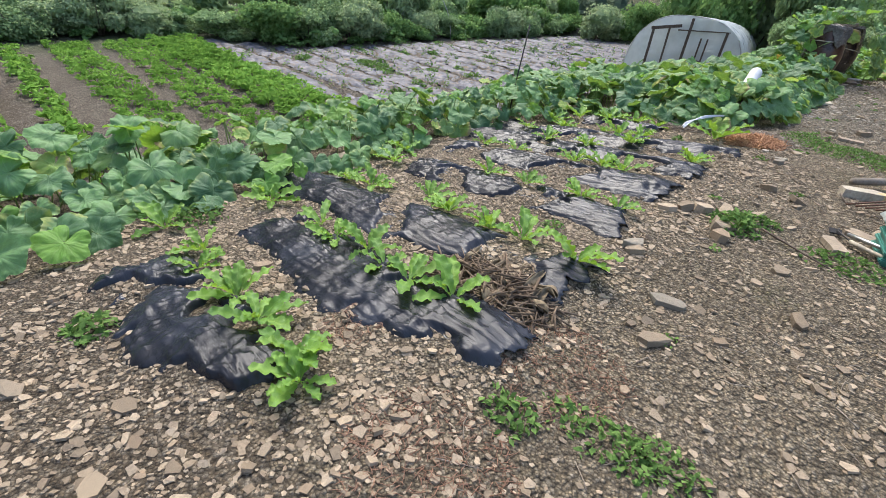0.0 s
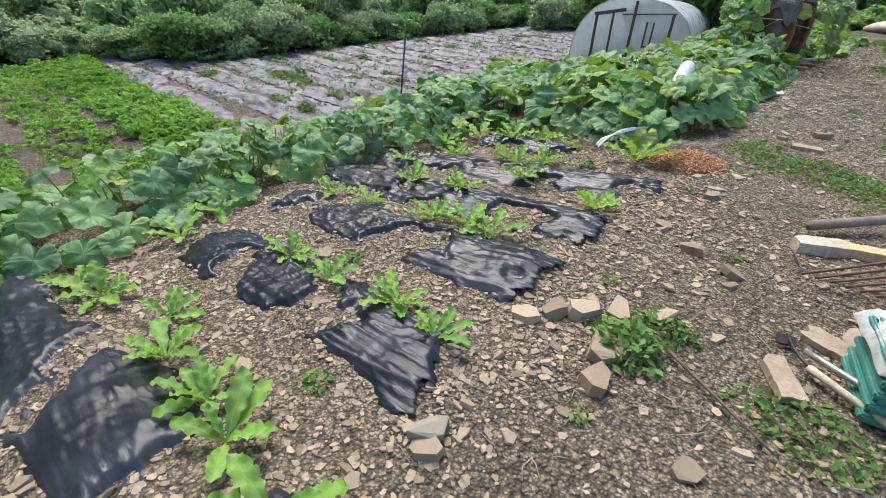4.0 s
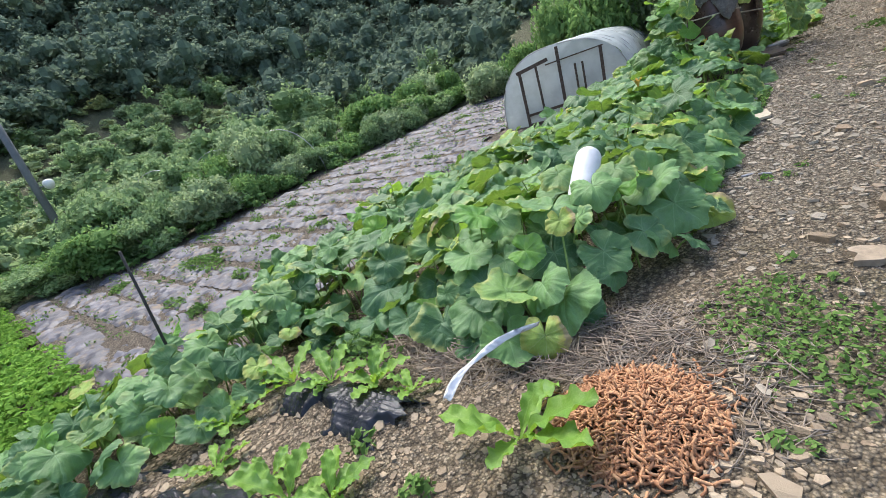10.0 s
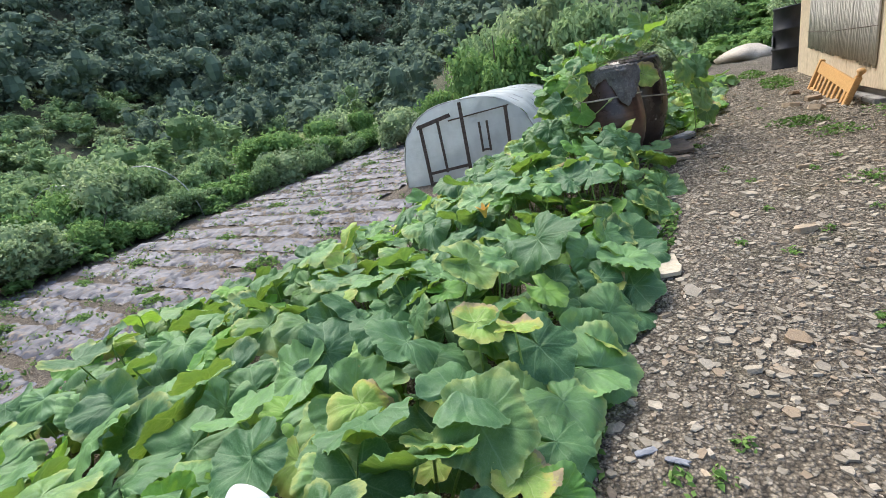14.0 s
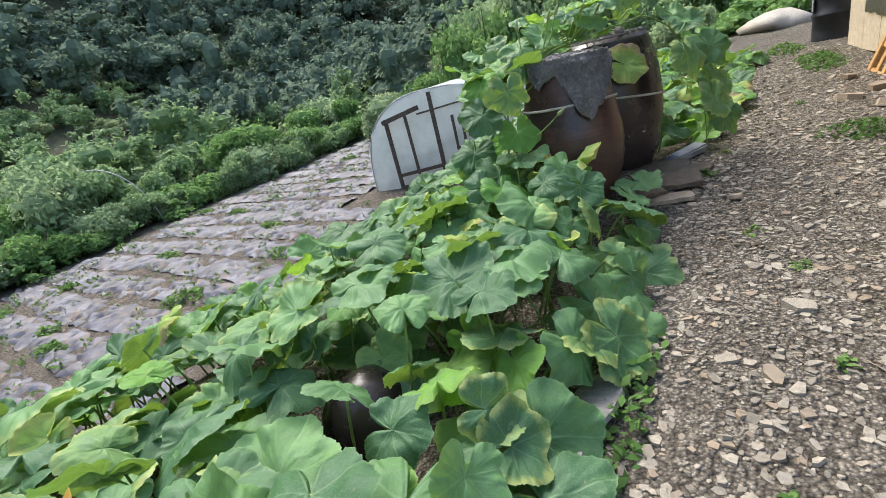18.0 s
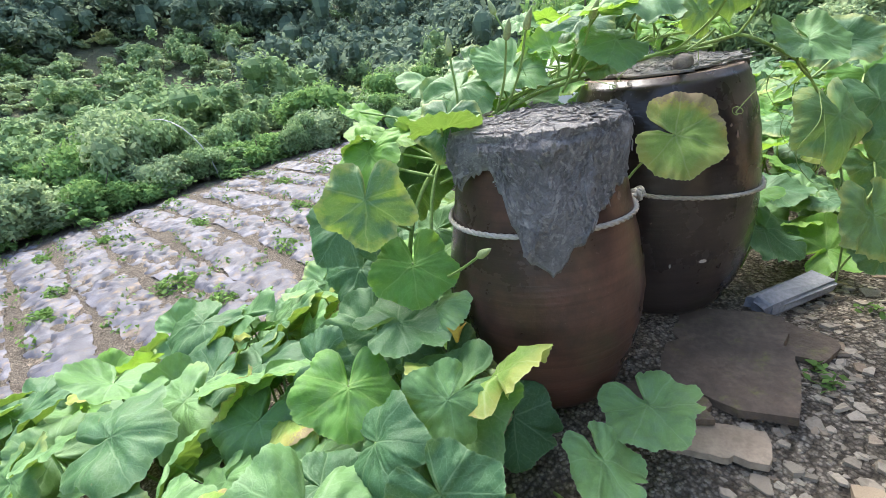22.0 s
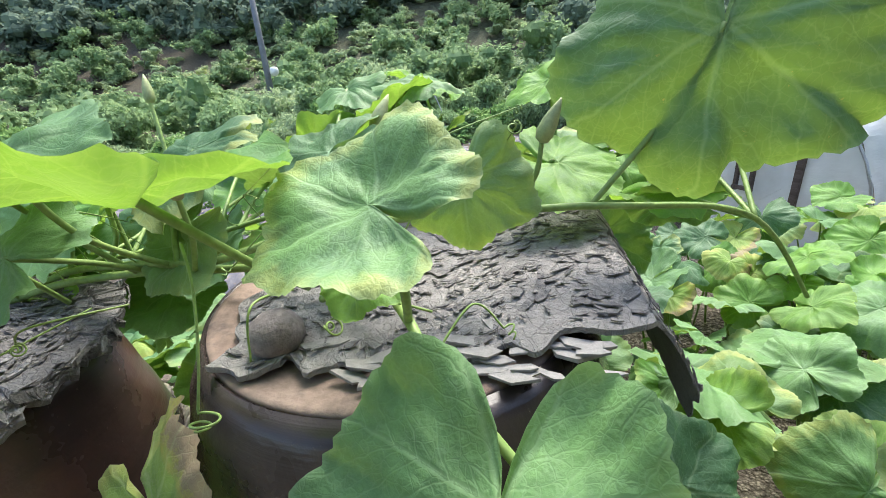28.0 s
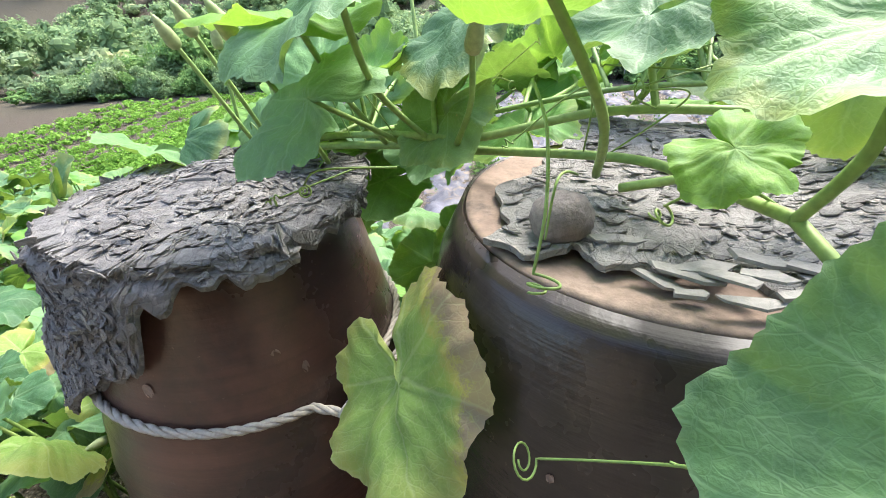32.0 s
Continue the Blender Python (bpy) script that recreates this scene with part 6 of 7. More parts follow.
def tendril(points, curl=0.0, turns=3.0, r=0.0016):
    pts = curve(points, 10)
    if curl:
        end, d = pts[-1], (pts[-1] - pts[-3]).normalized()
        u = d.orthogonal().normalized()
        w = d.cross(u)
        for k in range(1, int(16 * turns)):
            a = k / 16 * 6.283
            pts.append(end + (u * (math.cos(a) - 1) + w * math.sin(a)) * curl * (1 - 0.55 * k / (16 * turns)) * (1 + 0.3 * math.sin(a * 0.37)) + d * 0.0005 * k)
    part("tendril", tubes("tendril", [(pts, r, 0.7)], 5), M_STALK, jv, "thin curling tendril")


tendril([(-1.463, 12.998, 1.90), (-1.43, 13.01, 1.87), (-1.395, 13.012, 1.82), (-1.375, 13.005, 1.772)], 0.011, 2.0)
tendril([(-1.60, 13.06, 1.77), (-1.51, 13.03, 1.80), (-1.49, 13.02, 1.74)], 0.0, r=0.0018)
tendril([(-1.22, 13.22, 1.745), (-1.245, 13.14, 1.728), (-1.30, 13.12, 1.665), (-1.345, 13.07, 1.60), (-1.365, 13.02, 1.566)], 0.016, 1.6)
tendril([(-1.30, 13.12, 1.665), (-1.31, 13.16, 1.61), (-1.28, 13.20, 1.54), (-1.27, 13.26, 1.50)], 0.006, 1.2, 0.0012)
tendril([(-1.31, 13.11, 1.655), (-1.29, 13.18, 1.645), (-1.26, 13.22, 1.61), (-1.30, 13.20, 1.585), (-1.33, 13.15, 1.60)], 0.0, r=0.0012)
tendril([(-1.20, 13.33, 1.56), (-1.25, 13.26, 1.54), (-1.27, 13.24, 1.46), (-1.24, 13.30, 1.38), (-1.22, 13.33, 1.34)], 0.007, 2.0, 0.0013)
tendril([(-1.24, 13.30, 1.52), (-1.26, 13.28, 1.44), (-1.23, 13.26, 1.40), (-1.25, 13.32, 1.36)], 0.012, 1.4, 0.0012)
tendril([(-1.19, 13.34, 1.58), (-1.16, 13.22, 1.50), (-1.20, 13.14, 1.40), (-1.16, 13.24, 1.28), (-1.13, 13.34, 1.25)], 0.0)
tendril([(-1.18, 13.36, 1.55), (-1.14, 13.26, 1.42), (-1.14, 13.20, 1.32)], 0.008, 1.5)
tendril([(-1.47, 13.23, 1.78), (-1.45, 13.16, 1.82), (-1.47, 13.12, 1.79)], 0.008, 2.0)
tendril([(-1.67, 12.82, 1.75), (-1.60, 12.74, 1.77), (-1.62, 12.70, 1.74)], 0.007, 2.5)
tendril([(-1.72, 12.74, 1.73), (-1.62, 12.66, 1.72)], 0.007, 2.5)
for k in range(18):
    q = STEM_POINTS[R.randrange(len(STEM_POINTS))]
    tendril([q, q + Vector((R.uniform(-0.05, 0.08), R.uniform(-0.08, 0.08), R.uniform(0.03, 0.12))), q + Vector((R.uniform(-0.08, 0.12), R.uniform(-0.12, 0.12), R.uniform(0.0, 0.14)))], R.uniform(0.004, 0.009), R.uniform(0.8, 2.2), 0.0013)


def blossom(x, y, z, s=1.0):
    """A half-closed trumpet with five pointed lobes."""
    verts, faces, n = [], [], 20
    for k, (rad, h) in enumerate(((0.006, 0.0), (0.012, 0.02), (0.022, 0.045), (0.034, 0.062))):
        for i in range(n):
            a = 6.283 * i / n
            lobe = 1 + (0.35 * math.cos(5 * a) if k == 3 else 0.1 * math.cos(5 * a))
            verts.append((rad * lobe * math.cos(a), rad * lobe * math.sin(a), h + (0.012 * math.cos(5 * a) if k == 3 else 0)))
    for k in range(3):
        faces += [(k * n + i, k * n + (i + 1) % n, (k + 1) * n + (i + 1) % n, (k + 1) * n + i) for i in range(n)]
    ob = part("pumpkin_flower", mesh_of("petals", verts, faces), M_FLOWER)
    ob.matrix_world = pose(x, y, z, R.uniform(-30, 30), R.uniform(-30, 30), R.uniform(0, 360)) @ Matrix.Scale(s, 4)
    tagged(ob, "small orange pumpkin flower among the leaves", "flower", "pumpkin flowers")


blossom(-1.88, 9.42, 1.06)
blossom(-1.80, 12.0, 1.08, 0.8)


# ---- weeds, straw and dead stalks ----
def weed_patch(x, y, rx, ry, count, leaf, high, label="low green weeds sprouting in the gravel", mat=None):
    r = NR
    a, d = r.uniform(0, 6.283, count), np.sqrt(r.uniform(0, 1, count)) * r.uniform(0.5, 1.0, count)
    px, py = x + np.cos(a) * d * rx, y + np.sin(a) * d * ry
    z = np.array([ground_h(i, j) for i, j in zip(px, py)]) + r.uniform(0.005, high, count) * (1.1 - d)
    p = np.stack((px, py, z), 1)
    n = r.normal(size=(count, 3)) * 0.5 + np.array((0, 0, 0.9))
    n /= np.linalg.norm(n, axis=1)[:, None]
    t = np.cross(n, r.normal(size=(count, 3)))
    t /= np.linalg.norm(t, axis=1)[:, None]
    s = np.cross(n, t)
    k = leaf * r.uniform(0.5, 1.4, (count, 1))
    v = np.stack((p - t * k, p + s * k * 0.5 + n * k * 0.12, p + t * k, p - s * k * 0.5 + n * k * 0.12), 1).reshape(-1, 3)
    tagged(part("weeds", quads_mesh("weeds", v), mat or M_WEED), label, "weeds", "weed patches", "stuff")


for x, y, rx, ry, c, leaf, h in ((-0.25, 6.8, 0.75, 0.42, 2600, 0.015, 0.06), (0.35, 6.6, 0.5, 0.4, 1500, 0.016, 0.07), (-0.75, 7.0, 0.3, 0.35, 700, 0.015, 0.07), (-0.5, 3.62, 0.22, 0.2, 420, 0.026, 0.14),
                                 (-0.42, 3.85, 0.2, 0.16, 260, 0.022, 0.07), (0.2, 3.65, 0.35, 0.25, 460, 0.018, 0.06), (-0.2, 1.28, 0.3, 0.13, 420, 0.016, 0.05), (-0.5, 1.1, 0.16, 0.12, 200, 0.018, 0.06),
                                 (-0.02, 1.36, 0.2, 0.12, 280, 0.015, 0.05), (-2.17, 0.05, 0.16, 0.14, 160, 0.026, 0.1), (-0.05, 13.8, 0.35, 0.3, 420, 0.024, 0.08), (0.2, 13.2, 0.3, 0.3, 260, 0.022, 0.07),
                                 (0.0, 17.2, 0.3, 0.9, 700, 0.03, 0.1), (-0.3, 18.8, 0.3, 0.9, 500, 0.03, 0.1), (0.3, 11.6, 0.4, 0.3, 260, 0.022, 0.06), (-1.25, 8.4, 0.14, 0.8, 520, 0.026, 0.12),
                                 (-1.12, 10.7, 0.1, 0.6, 300, 0.024, 0.1), (0.5, 8.2, 0.5, 0.4, 300, 0.02, 0.06), (-0.75, 12.0, 0.06, 0.06, 30, 0.02, 0.05), (-0.68, 10.4, 0.05, 0.05, 26, 0.02, 0.05),
                                 (-0.5, 11.0, 0.05, 0.05, 24, 0.02, 0.04), (-0.15, 9.6, 0.12, 0.1, 60, 0.018, 0.04), (-3.3, 0.9, 0.3, 0.25, 260, 0.026, 0.1), (-3.9, 1.8, 0.25, 0.5, 380, 0.028, 0.14),
                                 (-1.35, 2.6, 0.1, 0.1, 60, 0.02, 0.06), (-2.1, 3.35, 0.12, 0.1, 60, 0.022, 0.06), (-1.75, 5.75, 0.1, 0.08, 70, 0.024, 0.09), (-2.2, 5.85, 0.12, 0.08, 70, 0.022, 0.08),
                                 (-3.0, 6.5, 0.5, 0.2, 420, 0.03, 0.16), (-0.85, 5.6, 0.08, 0.08, 40, 0.02, 0.05), (0.9, 14.0, 0.5, 0.5, 300, 0.024, 0.08), (-1.0, 12.95, 0.08, 0.1, 50, 0.02, 0.05)):
    weed_patch(x, y, rx, ry, int(c * 0.7), leaf, h)
for k in range(34):
    x, y = R.uniform(-0.95, 1.2), R.uniform(0.5, 15)
    weed_patch(x, y, 0.06, 0.06, 22, 0.017, 0.035)
for k in range(26):
    x, y = R.uniform(-15, -6.8), R.uniform(6, 22)
    weed_patch(x, y, R.uniform(0.2, 0.7), 0.25, 150, 0.045, 0.16, "grass and weeds between the old film rows")
weed_patch(-12.0, 8.8, 1.3, 0.6, 700, 0.05, 0.2, "grass and weeds between the old film rows")
weed_patch(-8.6, 12.5, 0.5, 0.4, 200, 0.05, 0.2, "grass and weeds between the old film rows")


def tufts(count):
    """Small weeds along the old ridges of the field, in one mesh."""
    out = []
    for _ in range(count):
        x, y = R.uniform(-15.3, -6.6), R.uniform(5.8, 24.5)
        out.append(leaf_cloud([(0, 0, 0.05)], [(0.10, 0.10, 0.07)], 9, 0.035, NR) + np.array((x, y, base_h(x, y) + 0.04)))
    tagged(part("field_weeds", quads_mesh("field_weeds", np.concatenate(out)), M_WEED), "small green weeds dotted over the old field rows", "weeds", "weed patches", "stuff")


tufts(520)


def straw(name, label, x, y, rx, ry, count, long, thick, material, high=0.05, lie=0.12):
    verts, faces = [], []
    for _ in range(count):
        a, d = R.uniform(0, 6.283), math.sqrt(R.random())
        px, py = x + math.cos(a) * d * rx, y + math.sin(a) * d * ry
        l, w = long * R.uniform(0.4, 1.2), R.uniform(0, 6.283)
        z = ground_h(px, py) + R.uniform(0.006, high) * (1.15 - d)
        t = Vector((math.cos(w), math.sin(w), R.gauss(0, lie)))
        mid = Vector((px, py, z))
        pts = [mid - t * l / 2, mid + Vector((R.gauss(0, 0.1) * l, R.gauss(0, 0.1) * l, 0.02 * l)), mid + t * l / 2]
        v, f = tube_arrays(pts, thick * R.uniform(0.6, 1.3), 4, 0.7)
        n = len(verts)
        verts += v
        faces += [tuple(i + n for i in q) for q in f]
    tagged(part(name, mesh_of(name, verts, faces), material), label, "straw", kind="stuff")


M_STRAW = surface("grey_straw", (0.23, 0.185, 0.145), (0.38, 0.32, 0.26), 5, 90, 0.9, 0.3, 0.002, stain=(0.14, 0.10, 0.08))
M_RUST = surface("red_brown_litter", (0.22, 0.115, 0.075), (0.36, 0.21, 0.14), 6, 90, 0.9, 0.3, 0.002)
straw("straw_mulch", "grey-brown straw laid before the pumpkin mound", -1.95, 6.72, 0.95, 0.36, 1500, 0.30, 0.0032, M_STRAW, 0.07)
straw("straw_litter", "thin dry straw strewn beside the trimmings", -1.0, 6.6, 0.45, 0.5, 420, 0.22, 0.0026, M_STRAW, 0.02)
straw("dead_stalks", "heap of rotting dark brown stalks between the film strips", -1.10, 1.66, 0.42, 0.17, 240, 0.30, 0.0065, surface("rotten_stalk", (0.10, 0.068, 0.045), (0.24, 0.175, 0.12), 5, 60, 0.9, 0.5, 0.004), 0.085, 0.2)
straw("red_litter", "rust-brown shredded plant litter on the soil", -0.55, 0.72, 0.36, 0.3, 700, 0.05, 0.0016, M_RUST, 0.012)
straw("red_litter", "rust-brown shredded plant litter on the soil", -0.5, 1.45, 0.3, 0.3, 500, 0.05, 0.0016, M_RUST, 0.012)
straw("red_litter", "rust-brown shredded plant litter on the soil", -1.35, 0.95, 0.16, 0.2, 260, 0.05, 0.0016, M_RUST, 0.012)
straw("path_straw", "dry stalk bits scattered on the path", -0.2, 3.5, 0.8, 3.4, 260, 0.14, 0.0024, M_STRAW, 0.01)
straw("path_straw", "dry stalk bits scattered on the path", -0.2, 10.5, 0.8, 3.6, 260, 0.12, 0.0024, M_STRAW, 0.01)


def dead_leaves(x, y, rx, ry, count):
    for k in range(count):
        px, py = x + R.uniform(-rx, rx), y + R.uniform(-ry, ry)
        w, l, ph = R.uniform(0.015, 0.03), R.uniform(0.1, 0.22), R.uniform(0, 9)

        def fn(u, v, w=w, l=l, ph=ph):
            s = 2 * v - 1
            return (l * (u - 0.5), s * w * math.sin(math.pi * (0.08 + 0.88 * u)), 0.016 * s * s + 0.02 * math.sin(u * 5 + ph) + 0.006 * math.sin(v * 7 + u * 9))

        ob = part("dead_leaf", sheet("dead_leaf", 9, 5, fn, 0.0015), M_STALK_DRY)
        ob.matrix_world = pose(px, py, ground_h(px, py) + 0.03, R.gauss(0, 12), R.gauss(0, 12), R.uniform(0, 360))
        tagged(ob, "curled brown dead leaf on the bed", "dead leaf", "dead leaves")


dead_leaves(-1.15, 1.68, 0.35, 0.15, 22)


# ---- boards, slates and rubbish along the path ----
def slab(name, label, category, x, y, sx, sy, thick, turn, material, lift=0.0, lean=(0, 0), seed=1):
    """A flat plate with a broken outline."""
    r = random.Random(seed)
    n = 26
    out = []
    for k in range(n):
        a = 6.283 * k / n
        q = max(abs(math.cos(a)) / sx, abs(math.sin(a)) / sy)
        d = 0.5 / q * (1 + r.uniform(-0.07, 0.04) - (0.18 if r.random() < 0.1 else 0))
        out.append((d * math.cos(a), d * math.sin(a)))
    verts = [(a, b, -thick / 2) for a, b in out] + [(a * 0.99, b * 0.99, thick / 2 + 0.004 * noise.noise((a * 9, b * 9, seed))) for a, b in out] + [(0, 0, thick / 2 + 0.006)]
    faces = [tuple(range(n))[::-1]] + [(k, (k + 1) % n, n + (k + 1) % n, n + k) for k in range(n)] + [(n + k, n + (k + 1) % n, 2 * n) for k in range(n)]
    ob = part(name, mesh_of(name, verts, faces, smooth=False), material)
    ob.matrix_world = pose(x, y, ground_h(x, y) + thick / 2 + lift, lean[0], lean[1], turn)
    return tagged(ob, label, category)


M_SLATE = surface("wet_slate", (0.085, 0.064, 0.048), (0.17, 0.125, 0.09), 6, 40, 0.7, 0.7, 0.012, stain=(0.16, 0.145, 0.06))
M_SLATE_TAN = surface("tan_slate", (0.27, 0.215, 0.155), (0.39, 0.315, 0.235), 6, 40, 0.8, 0.5, 0.006)
M_BEIGE = surface("beige_board", (0.40, 0.345, 0.26), (0.52, 0.46, 0.36), 3, 40, 0.8, 0.3, 0.003, stain=(0.33, 0.34, 0.24))
M_GREYBOARD = surface("grey_board", (0.24, 0.225, 0.20), (0.36, 0.34, 0.31), 4, 50, 0.85, 0.5, 0.004, stretch=(1, 5, 1))
M_BLOCK = surface("grey_lump", (0.20, 0.21, 0.235), (0.31, 0.32, 0.345), 7, 60, 0.85, 0.4, 0.004)
M_WHITE = surface("white_plastic", (0.66, 0.68, 0.71), (0.72, 0.74, 0.76), 2, 8, 0.35, 0.03, 0.001)
M_ASH = surface("grey_driftwood", (0.17, 0.145, 0.12), (0.28, 0.245, 0.21), 4, 50, 0.85, 0.5, 0.004, stretch=(1, 5, 1))
M_YELLOW = surface("fresh_cut_wood", (0.52, 0.36, 0.17), (0.62, 0.46, 0.25), 4, 40, 0.7, 0.3, 0.002, stretch=(1, 5, 1))
M_RUSTY = surface("rusty_rod", (0.10, 0.052, 0.035), (0.19, 0.10, 0.065), 6, 70, 0.75, 0.4, 0.002)
M_TARP = surface("clear_plastic_bag", (0.34, 0.37, 0.36), (0.50, 0.52, 0.51), 4, 30, 0.3, 0.5, 0.012)
M_GREEN = surface("green_crate", (0.05, 0.21, 0.175), (0.09, 0.30, 0.25), 5, 40, 0.4, 0.1, 0.002)
M_IRON = surface("dark_iron", (0.045, 0.043, 0.042), (0.085, 0.08, 0.076), 6, 60, 0.55, 0.2, 0.002, metal=0.6)

slab("slate_plate", "broad dark slate plate lying before the jars", "slate", -1.27, 12.84, 0.42, 0.56, 0.03, 14, M_SLATE, 0.012, (3, -2), 3)
slab("slate_plate", "cracked dark slate plate beside the jar foot", "slate", -1.13, 13.10, 0.30, 0.2, 0.022, -12, M_SLATE, 0.0, (0, 2), 4)
slab("slate_plate", "broken tan slate plate on the gravel", "slate", -1.19, 12.45, 0.28, 0.14, 0.025, 20, M_SLATE_TAN, 0.0, (0, 0), 5)
slab("slate_plate", "dark broken slate under the pumpkin leaves", "slate", -1.36, 12.50, 0.26, 0.2, 0.022, 40, M_SLATE, 0.0, (0, 0), 6)
slab("beige_board", "stained beige board lying at the edge of the pumpkin patch", "board", -1.13, 10.04, 0.30, 0.24, 0.025, 14, M_BEIGE, 0.03, (3, -4), 8)
slab("grey_board", "weathered grey board edging the pumpkin patch", "board", -1.27, 10.45, 0.20, 0.72, 0.02, -11, M_GREYBOARD, 0.04, (2, -18), 9)
shard_jar = new("broken_jar", lathe("broken_jar", [(0.03, -0.12), (0.16, -0.11), (0.205, -0.04), (0.21, 0.04), (0.17, 0.13), (0.10, 0.175), (0.02, 0.185)], 32, 0.10))
shard_jar.data.materials.append(M_JAR_DARK)
shard_jar.matrix_world = pose(-2.14, 10.39, ground_h(-2.14, 10.39) + 0.06, 70, 0, 30)
tagged(shard_jar, "dark glazed jar lying half hidden under the pumpkin leaves", "jar")
slab("pale_stone", "flat pale stone set in the path", "stone", -0.36, 7.5, 0.26, 0.15, 0.03, 10, M_SLATE_TAN, 0.0, (0, 0), 10)
block = part("grey_block", box(0.11, 0.40, 0.07, 0.014, jitter=0.014), M_BLOCK)
block.matrix_world = pose(-1.18, 13.41, ground_h(-1.18, 13.41) + 0.042, 0, 4, -23)
tagged(block, "chipped pale grey block lying beside the jar", "block")
boulder = new("boulder", lathe("boulder", [(0.05, -0.2), (0.85, -0.1), (0.95, 0.12), (0.7, 0.32), (0.35, 0.46), (0.03, 0.5)], 22, 0.5))
boulder.data.materials.append(surface("pale_rock", (0.44, 0.385, 0.31), (0.58, 0.52, 0.43), 2, 20, 0.9, 0.6, 0.02))
boulder.matrix_world = pose(-0.2, 22.9, ground_h(-0.2, 22.9) + 0.0, 0, 0, 20) @ Matrix.Scale(0.72, 4)
tagged(boulder, "large pale rock at the end of the path", "boulder")


def gutter():
    """A trough-shaped piece of white plastic lying on the leaves."""
    def fn(u, v):
        a = (v - 0.5) * 2.7
        w = 0.056 + 0.016 * u + 0.008 * math.sin(3.1 * u)
        return (w * math.sin(a) * 1.1, 0.42 * (u - 0.5) + 0.035 * (1 - (2 * v - 1) ** 2) * (2 * u - 1), w * math.cos(a) - 0.05 + 0.025 * u * u)
    ob = part("white_trough", sheet("trough", 20, 26, fn, 0.004), M_WHITE)
    up, along = Vector((0.25, -0.45, 0.9)), Vector((-0.046, 0.388, 0.193)).normalized()
    side = along.cross(up).normalized()
    ob.matrix_world = Matrix.Translation((-1.665, 7.48, 0.845)) @ Matrix((side, along, side.cross(along))).transposed().to_4x4()
    tagged(ob, "curved piece of white plastic lying among the pumpkin leaves", "plastic trough")


gutter()


def rag_strip(x, y, points, w, label):
    P = curve(points, 6)

    def fn(u, v):
        p = P[min(len(P) - 1, int(u * (len(P) - 1)))]
        s = (v - 0.5) * w * (0.5 + math.sin(math.pi * (0.1 + 0.85 * u)))
        return (p.x + s * 0.8, p.y + s * 0.45, p.z + 0.012 * math.sin(u * 9 + v * 5))
    tagged(part("cloth_strip", sheet("cloth", 26, 7, fn, 0.002), M_WHITE), label, "cloth strip")


rag_strip(0, 0, [(-1.86, 6.13, 0.30), (-1.83, 6.26, 0.37), (-1.74, 6.42, 0.43), (-1.58, 6.56, 0.47)], 0.042, "pale torn plastic strip lying on the straw")

stake = thing("stake", "thin dark stake standing in the pumpkin row", "stake", at=(-4.27, 5.76, ground_h(-4.27, 5.76)))
part("rod", tubes("rod", [([(0, 0, -0.1), (0.02, 0.02, 0.6), (0.05, 0.05, 1.28)], 0.012, 0.8)], 8), M_IRON, stake)


def pole_between(name, label, category, a, b, r, material, taper=0.9, sag=0.0):
    ob = part(name, tubes(name, [(bent(a, b, sag, 8), r, taper)], 10), material)
    return tagged(ob, label, category)


pole_between("log_pole", "grey barkless pole lying beside the path", "log", (-0.08, 5.45, 0.36), (1.25, 6.95, 0.52), 0.034, M_ASH)
slab("wood_offcut", "bleached timber offcut beside the path", "timber", 0.03, 5.28, 0.13, 0.34, 0.07, -58, M_BEIGE, 0, (0, 0), 21)
slab("wood_offcut", "fresh yellow timber offcut beside the path", "timber", 0.25, 5.38, 0.10, 0.42, 0.06, -68, M_YELLOW, 0, (0, 0), 22)
slab("brown_board", "red-brown board lying in the weeds", "board", 0.72, 6.15, 0.6, 0.3, 0.03, 25, M_BROWN, 0.03, (0, 0), 23)
for k in range(6):
    pole_between("rusty_rod", "thin rusty rod in a bundle by the path", "rod", (-0.02 + 0.06 * k, 4.80 - 0.02 * k, 0.31 + 0.012 * k), (0.95 + 0.05 * k, 5.75 - 0.1 * k, 0.58 + 0.01 * k), 0.0075, M_RUSTY, 1.0)["group"] = "rod bundle"
pole_between("metal_pipe", "galvanised pipe lying across the weeds", "pipe", (0.09, 4.08, 0.29), (0.95, 3.62, 0.36), 0.014, M_STEEL, 1.0)
pole_between("stick", "peeled stick lying by the path", "stick", (0.12, 4.0, 0.27), (0.75, 3.62, 0.29), 0.016, M_BEIGE, 0.7)
pole_between("stick", "dark twig lying on the path", "stick", (-0.35, 3.72, 0.235), (0.1, 3.45, 0.235), 0.008, M_OLDWOOD, 0.6)
pole_between("stick", "dark twig lying on the path", "stick", (-0.1, 5.1, 0.305), (-0.02, 4.86, 0.30), 0.006, M_OLDWOOD, 0.6)
slab("stone_slab", "long tan stone slab by the path", "stone", 0.05, 3.88, 0.1, 0.26, 0.035, 28, M_SLATE_TAN, 0, (0, 0), 31)
slab("stone_slab", "tan stone plate by the path", "stone", 0.16, 4.3, 0.2, 0.13, 0.03, -25, M_SLATE_TAN, 0, (0, 0), 32)


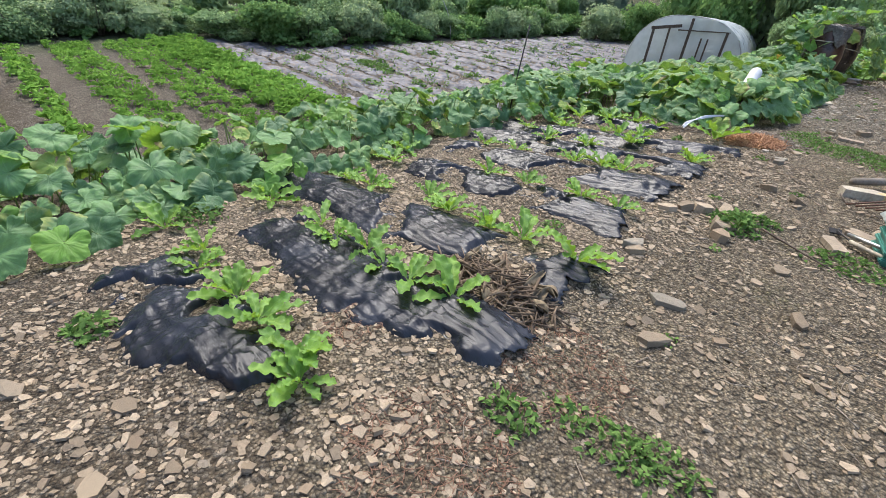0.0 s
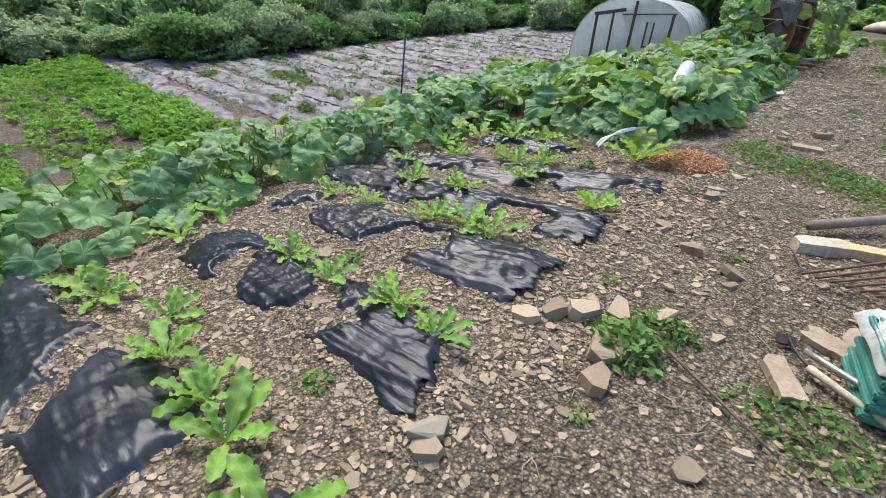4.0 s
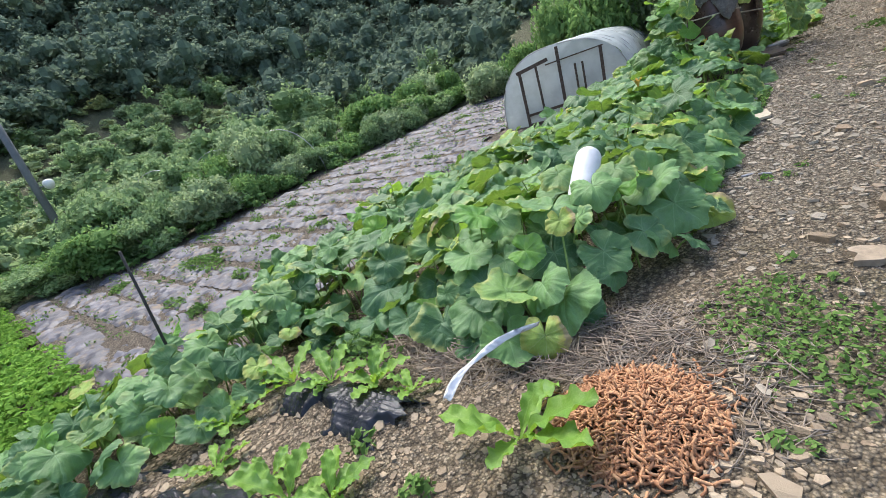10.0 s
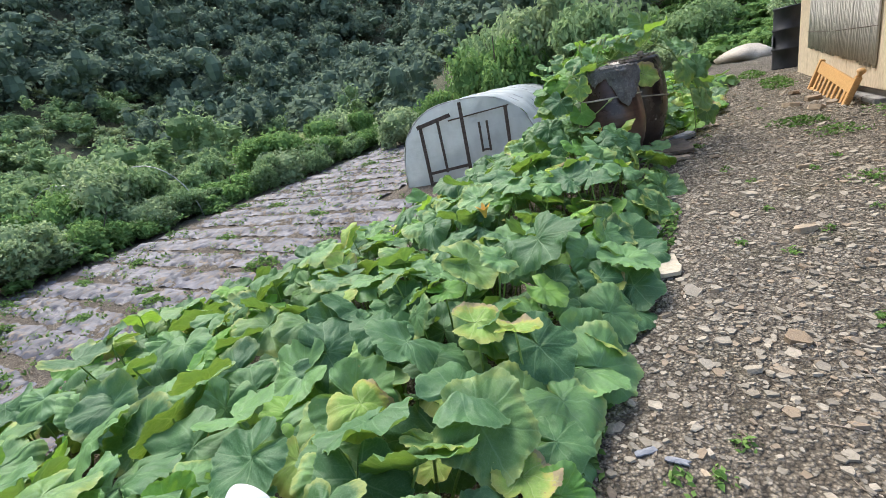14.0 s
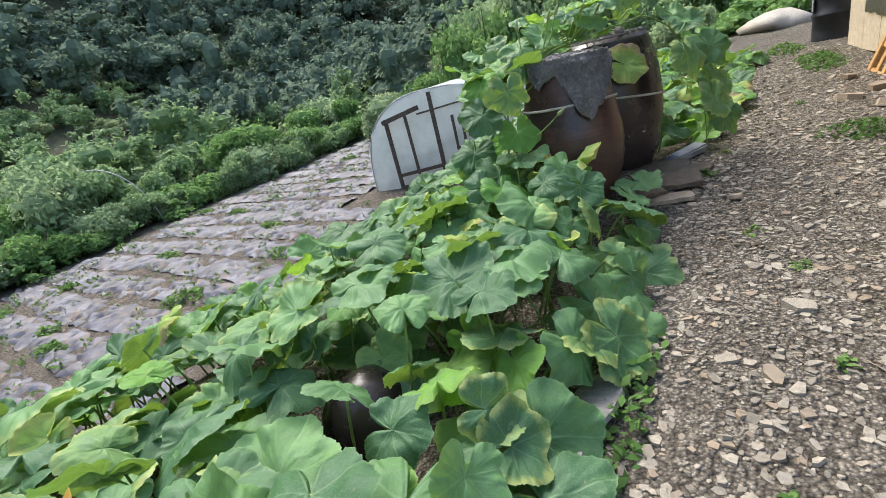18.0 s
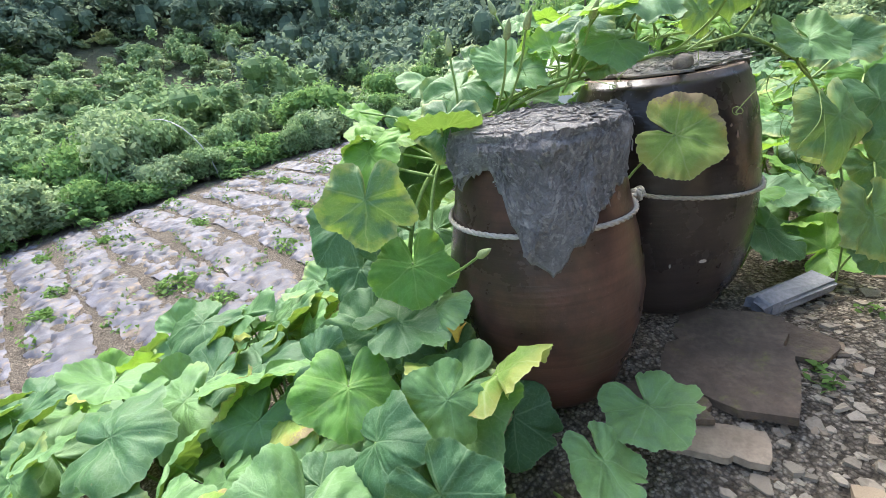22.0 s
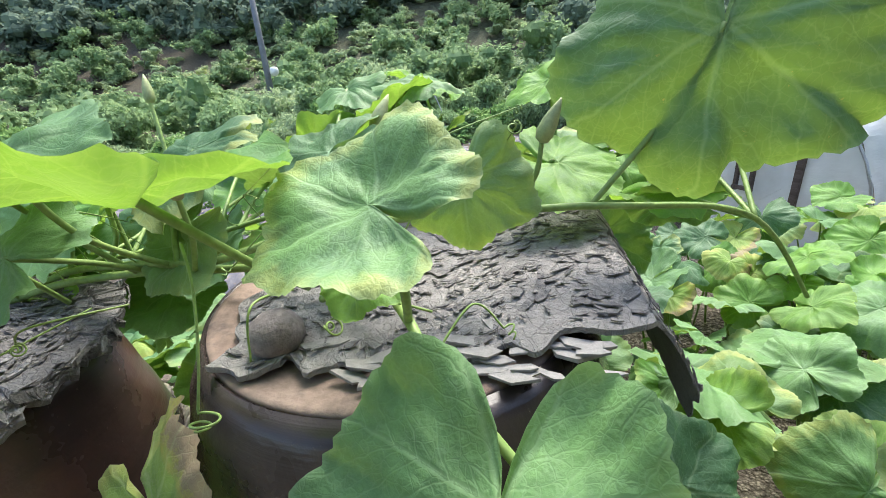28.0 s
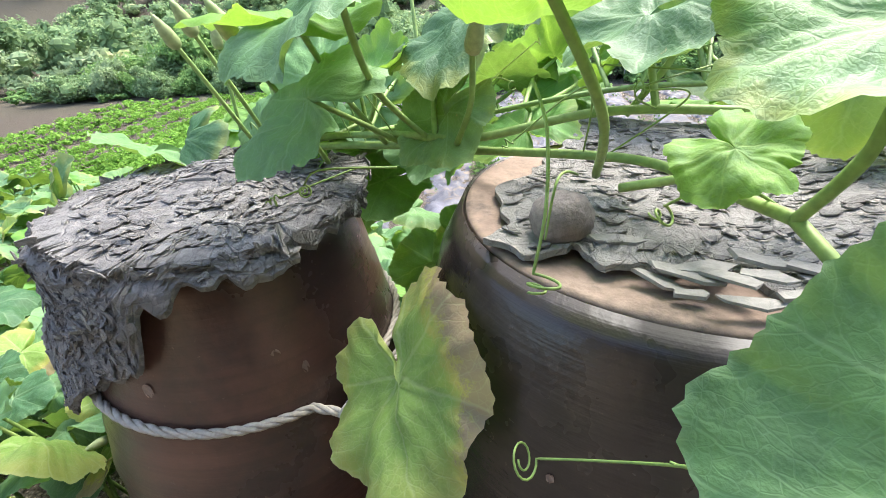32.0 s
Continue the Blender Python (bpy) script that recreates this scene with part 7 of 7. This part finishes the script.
def hoe():
    ob = thing("hoe", "small iron hand hoe lying by the path", "hoe", at=(0.03, 4.12, ground_h(0.03, 4.12)))
    part("blade", box(0.08, 0.05, 0.012, 0.004), M_IRON, ob, m=pose(-0.01, 0.03, 0.03, 30, 0, 20))
    part("neck", tubes("neck", [(curve([(0, 0.12, 0.03), (0, 0.03, 0.04), (0.06, -0.1, 0.05), (0.13, -0.13, 0.03)]), 0.006, 1)], 6), M_IRON, ob)


hoe()


def crate():
    ob = thing("green_crate", "green ribbed plastic crate covered by a clear bag", "crate", at=(0.53, 4.08, ground_h(0.53, 4.08)), rz=12)
    for z in range(5):
        part("rib", box(0.56, 0.38, 0.03, 0.008, (0, 0, 0.04 + 0.055 * z)), M_GREEN, ob)
    part("body", box(0.53, 0.35, 0.28, 0.01, (0, 0, 0.145)), M_GREEN, ob)
    part("bottle_top", lathe("cap", [(0.004, 0), (0.035, 0), (0.04, 0.03), (0.03, 0.07), (0.004, 0.075)], 14), M_GREEN, ob, m=pose(-0.1, 0.06, 0.285))


crate()
tub = thing("blue_tub", "blue plastic tub standing beside the crate", "tub", at=(0.85, 3.98, ground_h(0.85, 3.98)))
part("wall", lathe("tub", [(0.02, 0.0), (0.15, 0.0), (0.19, 0.3), (0.2, 0.31), (0.185, 0.31), (0.15, 0.03), (0.02, 0.02)], 28), M_BLUE, tub)


def bag():
    def fn(u, v):
        x, y = (u - 0.5) * 0.66, (v - 0.5) * 0.42
        edge = max(abs(2 * u - 1), abs(2 * v - 1))
        return (x, y, 0.10 - 0.13 * edge ** 5 + 0.035 * noise.noise((x * 5, y * 5, 2)) + 0.018 * noise.noise((x * 14, y * 14, 5)))
    ob = part("plastic_bag", sheet("bag", 40, 26, fn, 0.003), M_TARP)
    ob.matrix_world = pose(0.55, 4.14, ground_h(0.53, 4.1) + 0.25, 0, 0, 14)
    tagged(ob, "crumpled clear plastic bag over the crate", "plastic bag")


bag()
for k in range(3):
    x, y = -11.5 + 1.6 * k - 9, 11.5 + 1.8 * k
    z = ground_h(x, y)
    pts = [(x + 1.3 * math.cos(a), y + 0.9 * math.cos(a), z + 2.1 * math.sin(a)) for a in (i * math.pi / 16 for i in range(17))]
    tagged(part("bare_hoop", tubes("bare_hoop", [(pts, 0.016, 1)], 6), M_STEEL), "bare steel hoop of an old tunnel in the scrub", "hoop", "bare hoops")


# ---- white flagging and chips ----
for x, y in ((-1.0, 8.62), (-0.9, 8.6)):
    slab("paper_scrap", "scrap of pale grey plastic on the path", "litter", x, y, 0.08, 0.025, 0.006, R.uniform(0, 180), M_BLOCK, 0.004, (0, 0), int(x * 100) + 500)
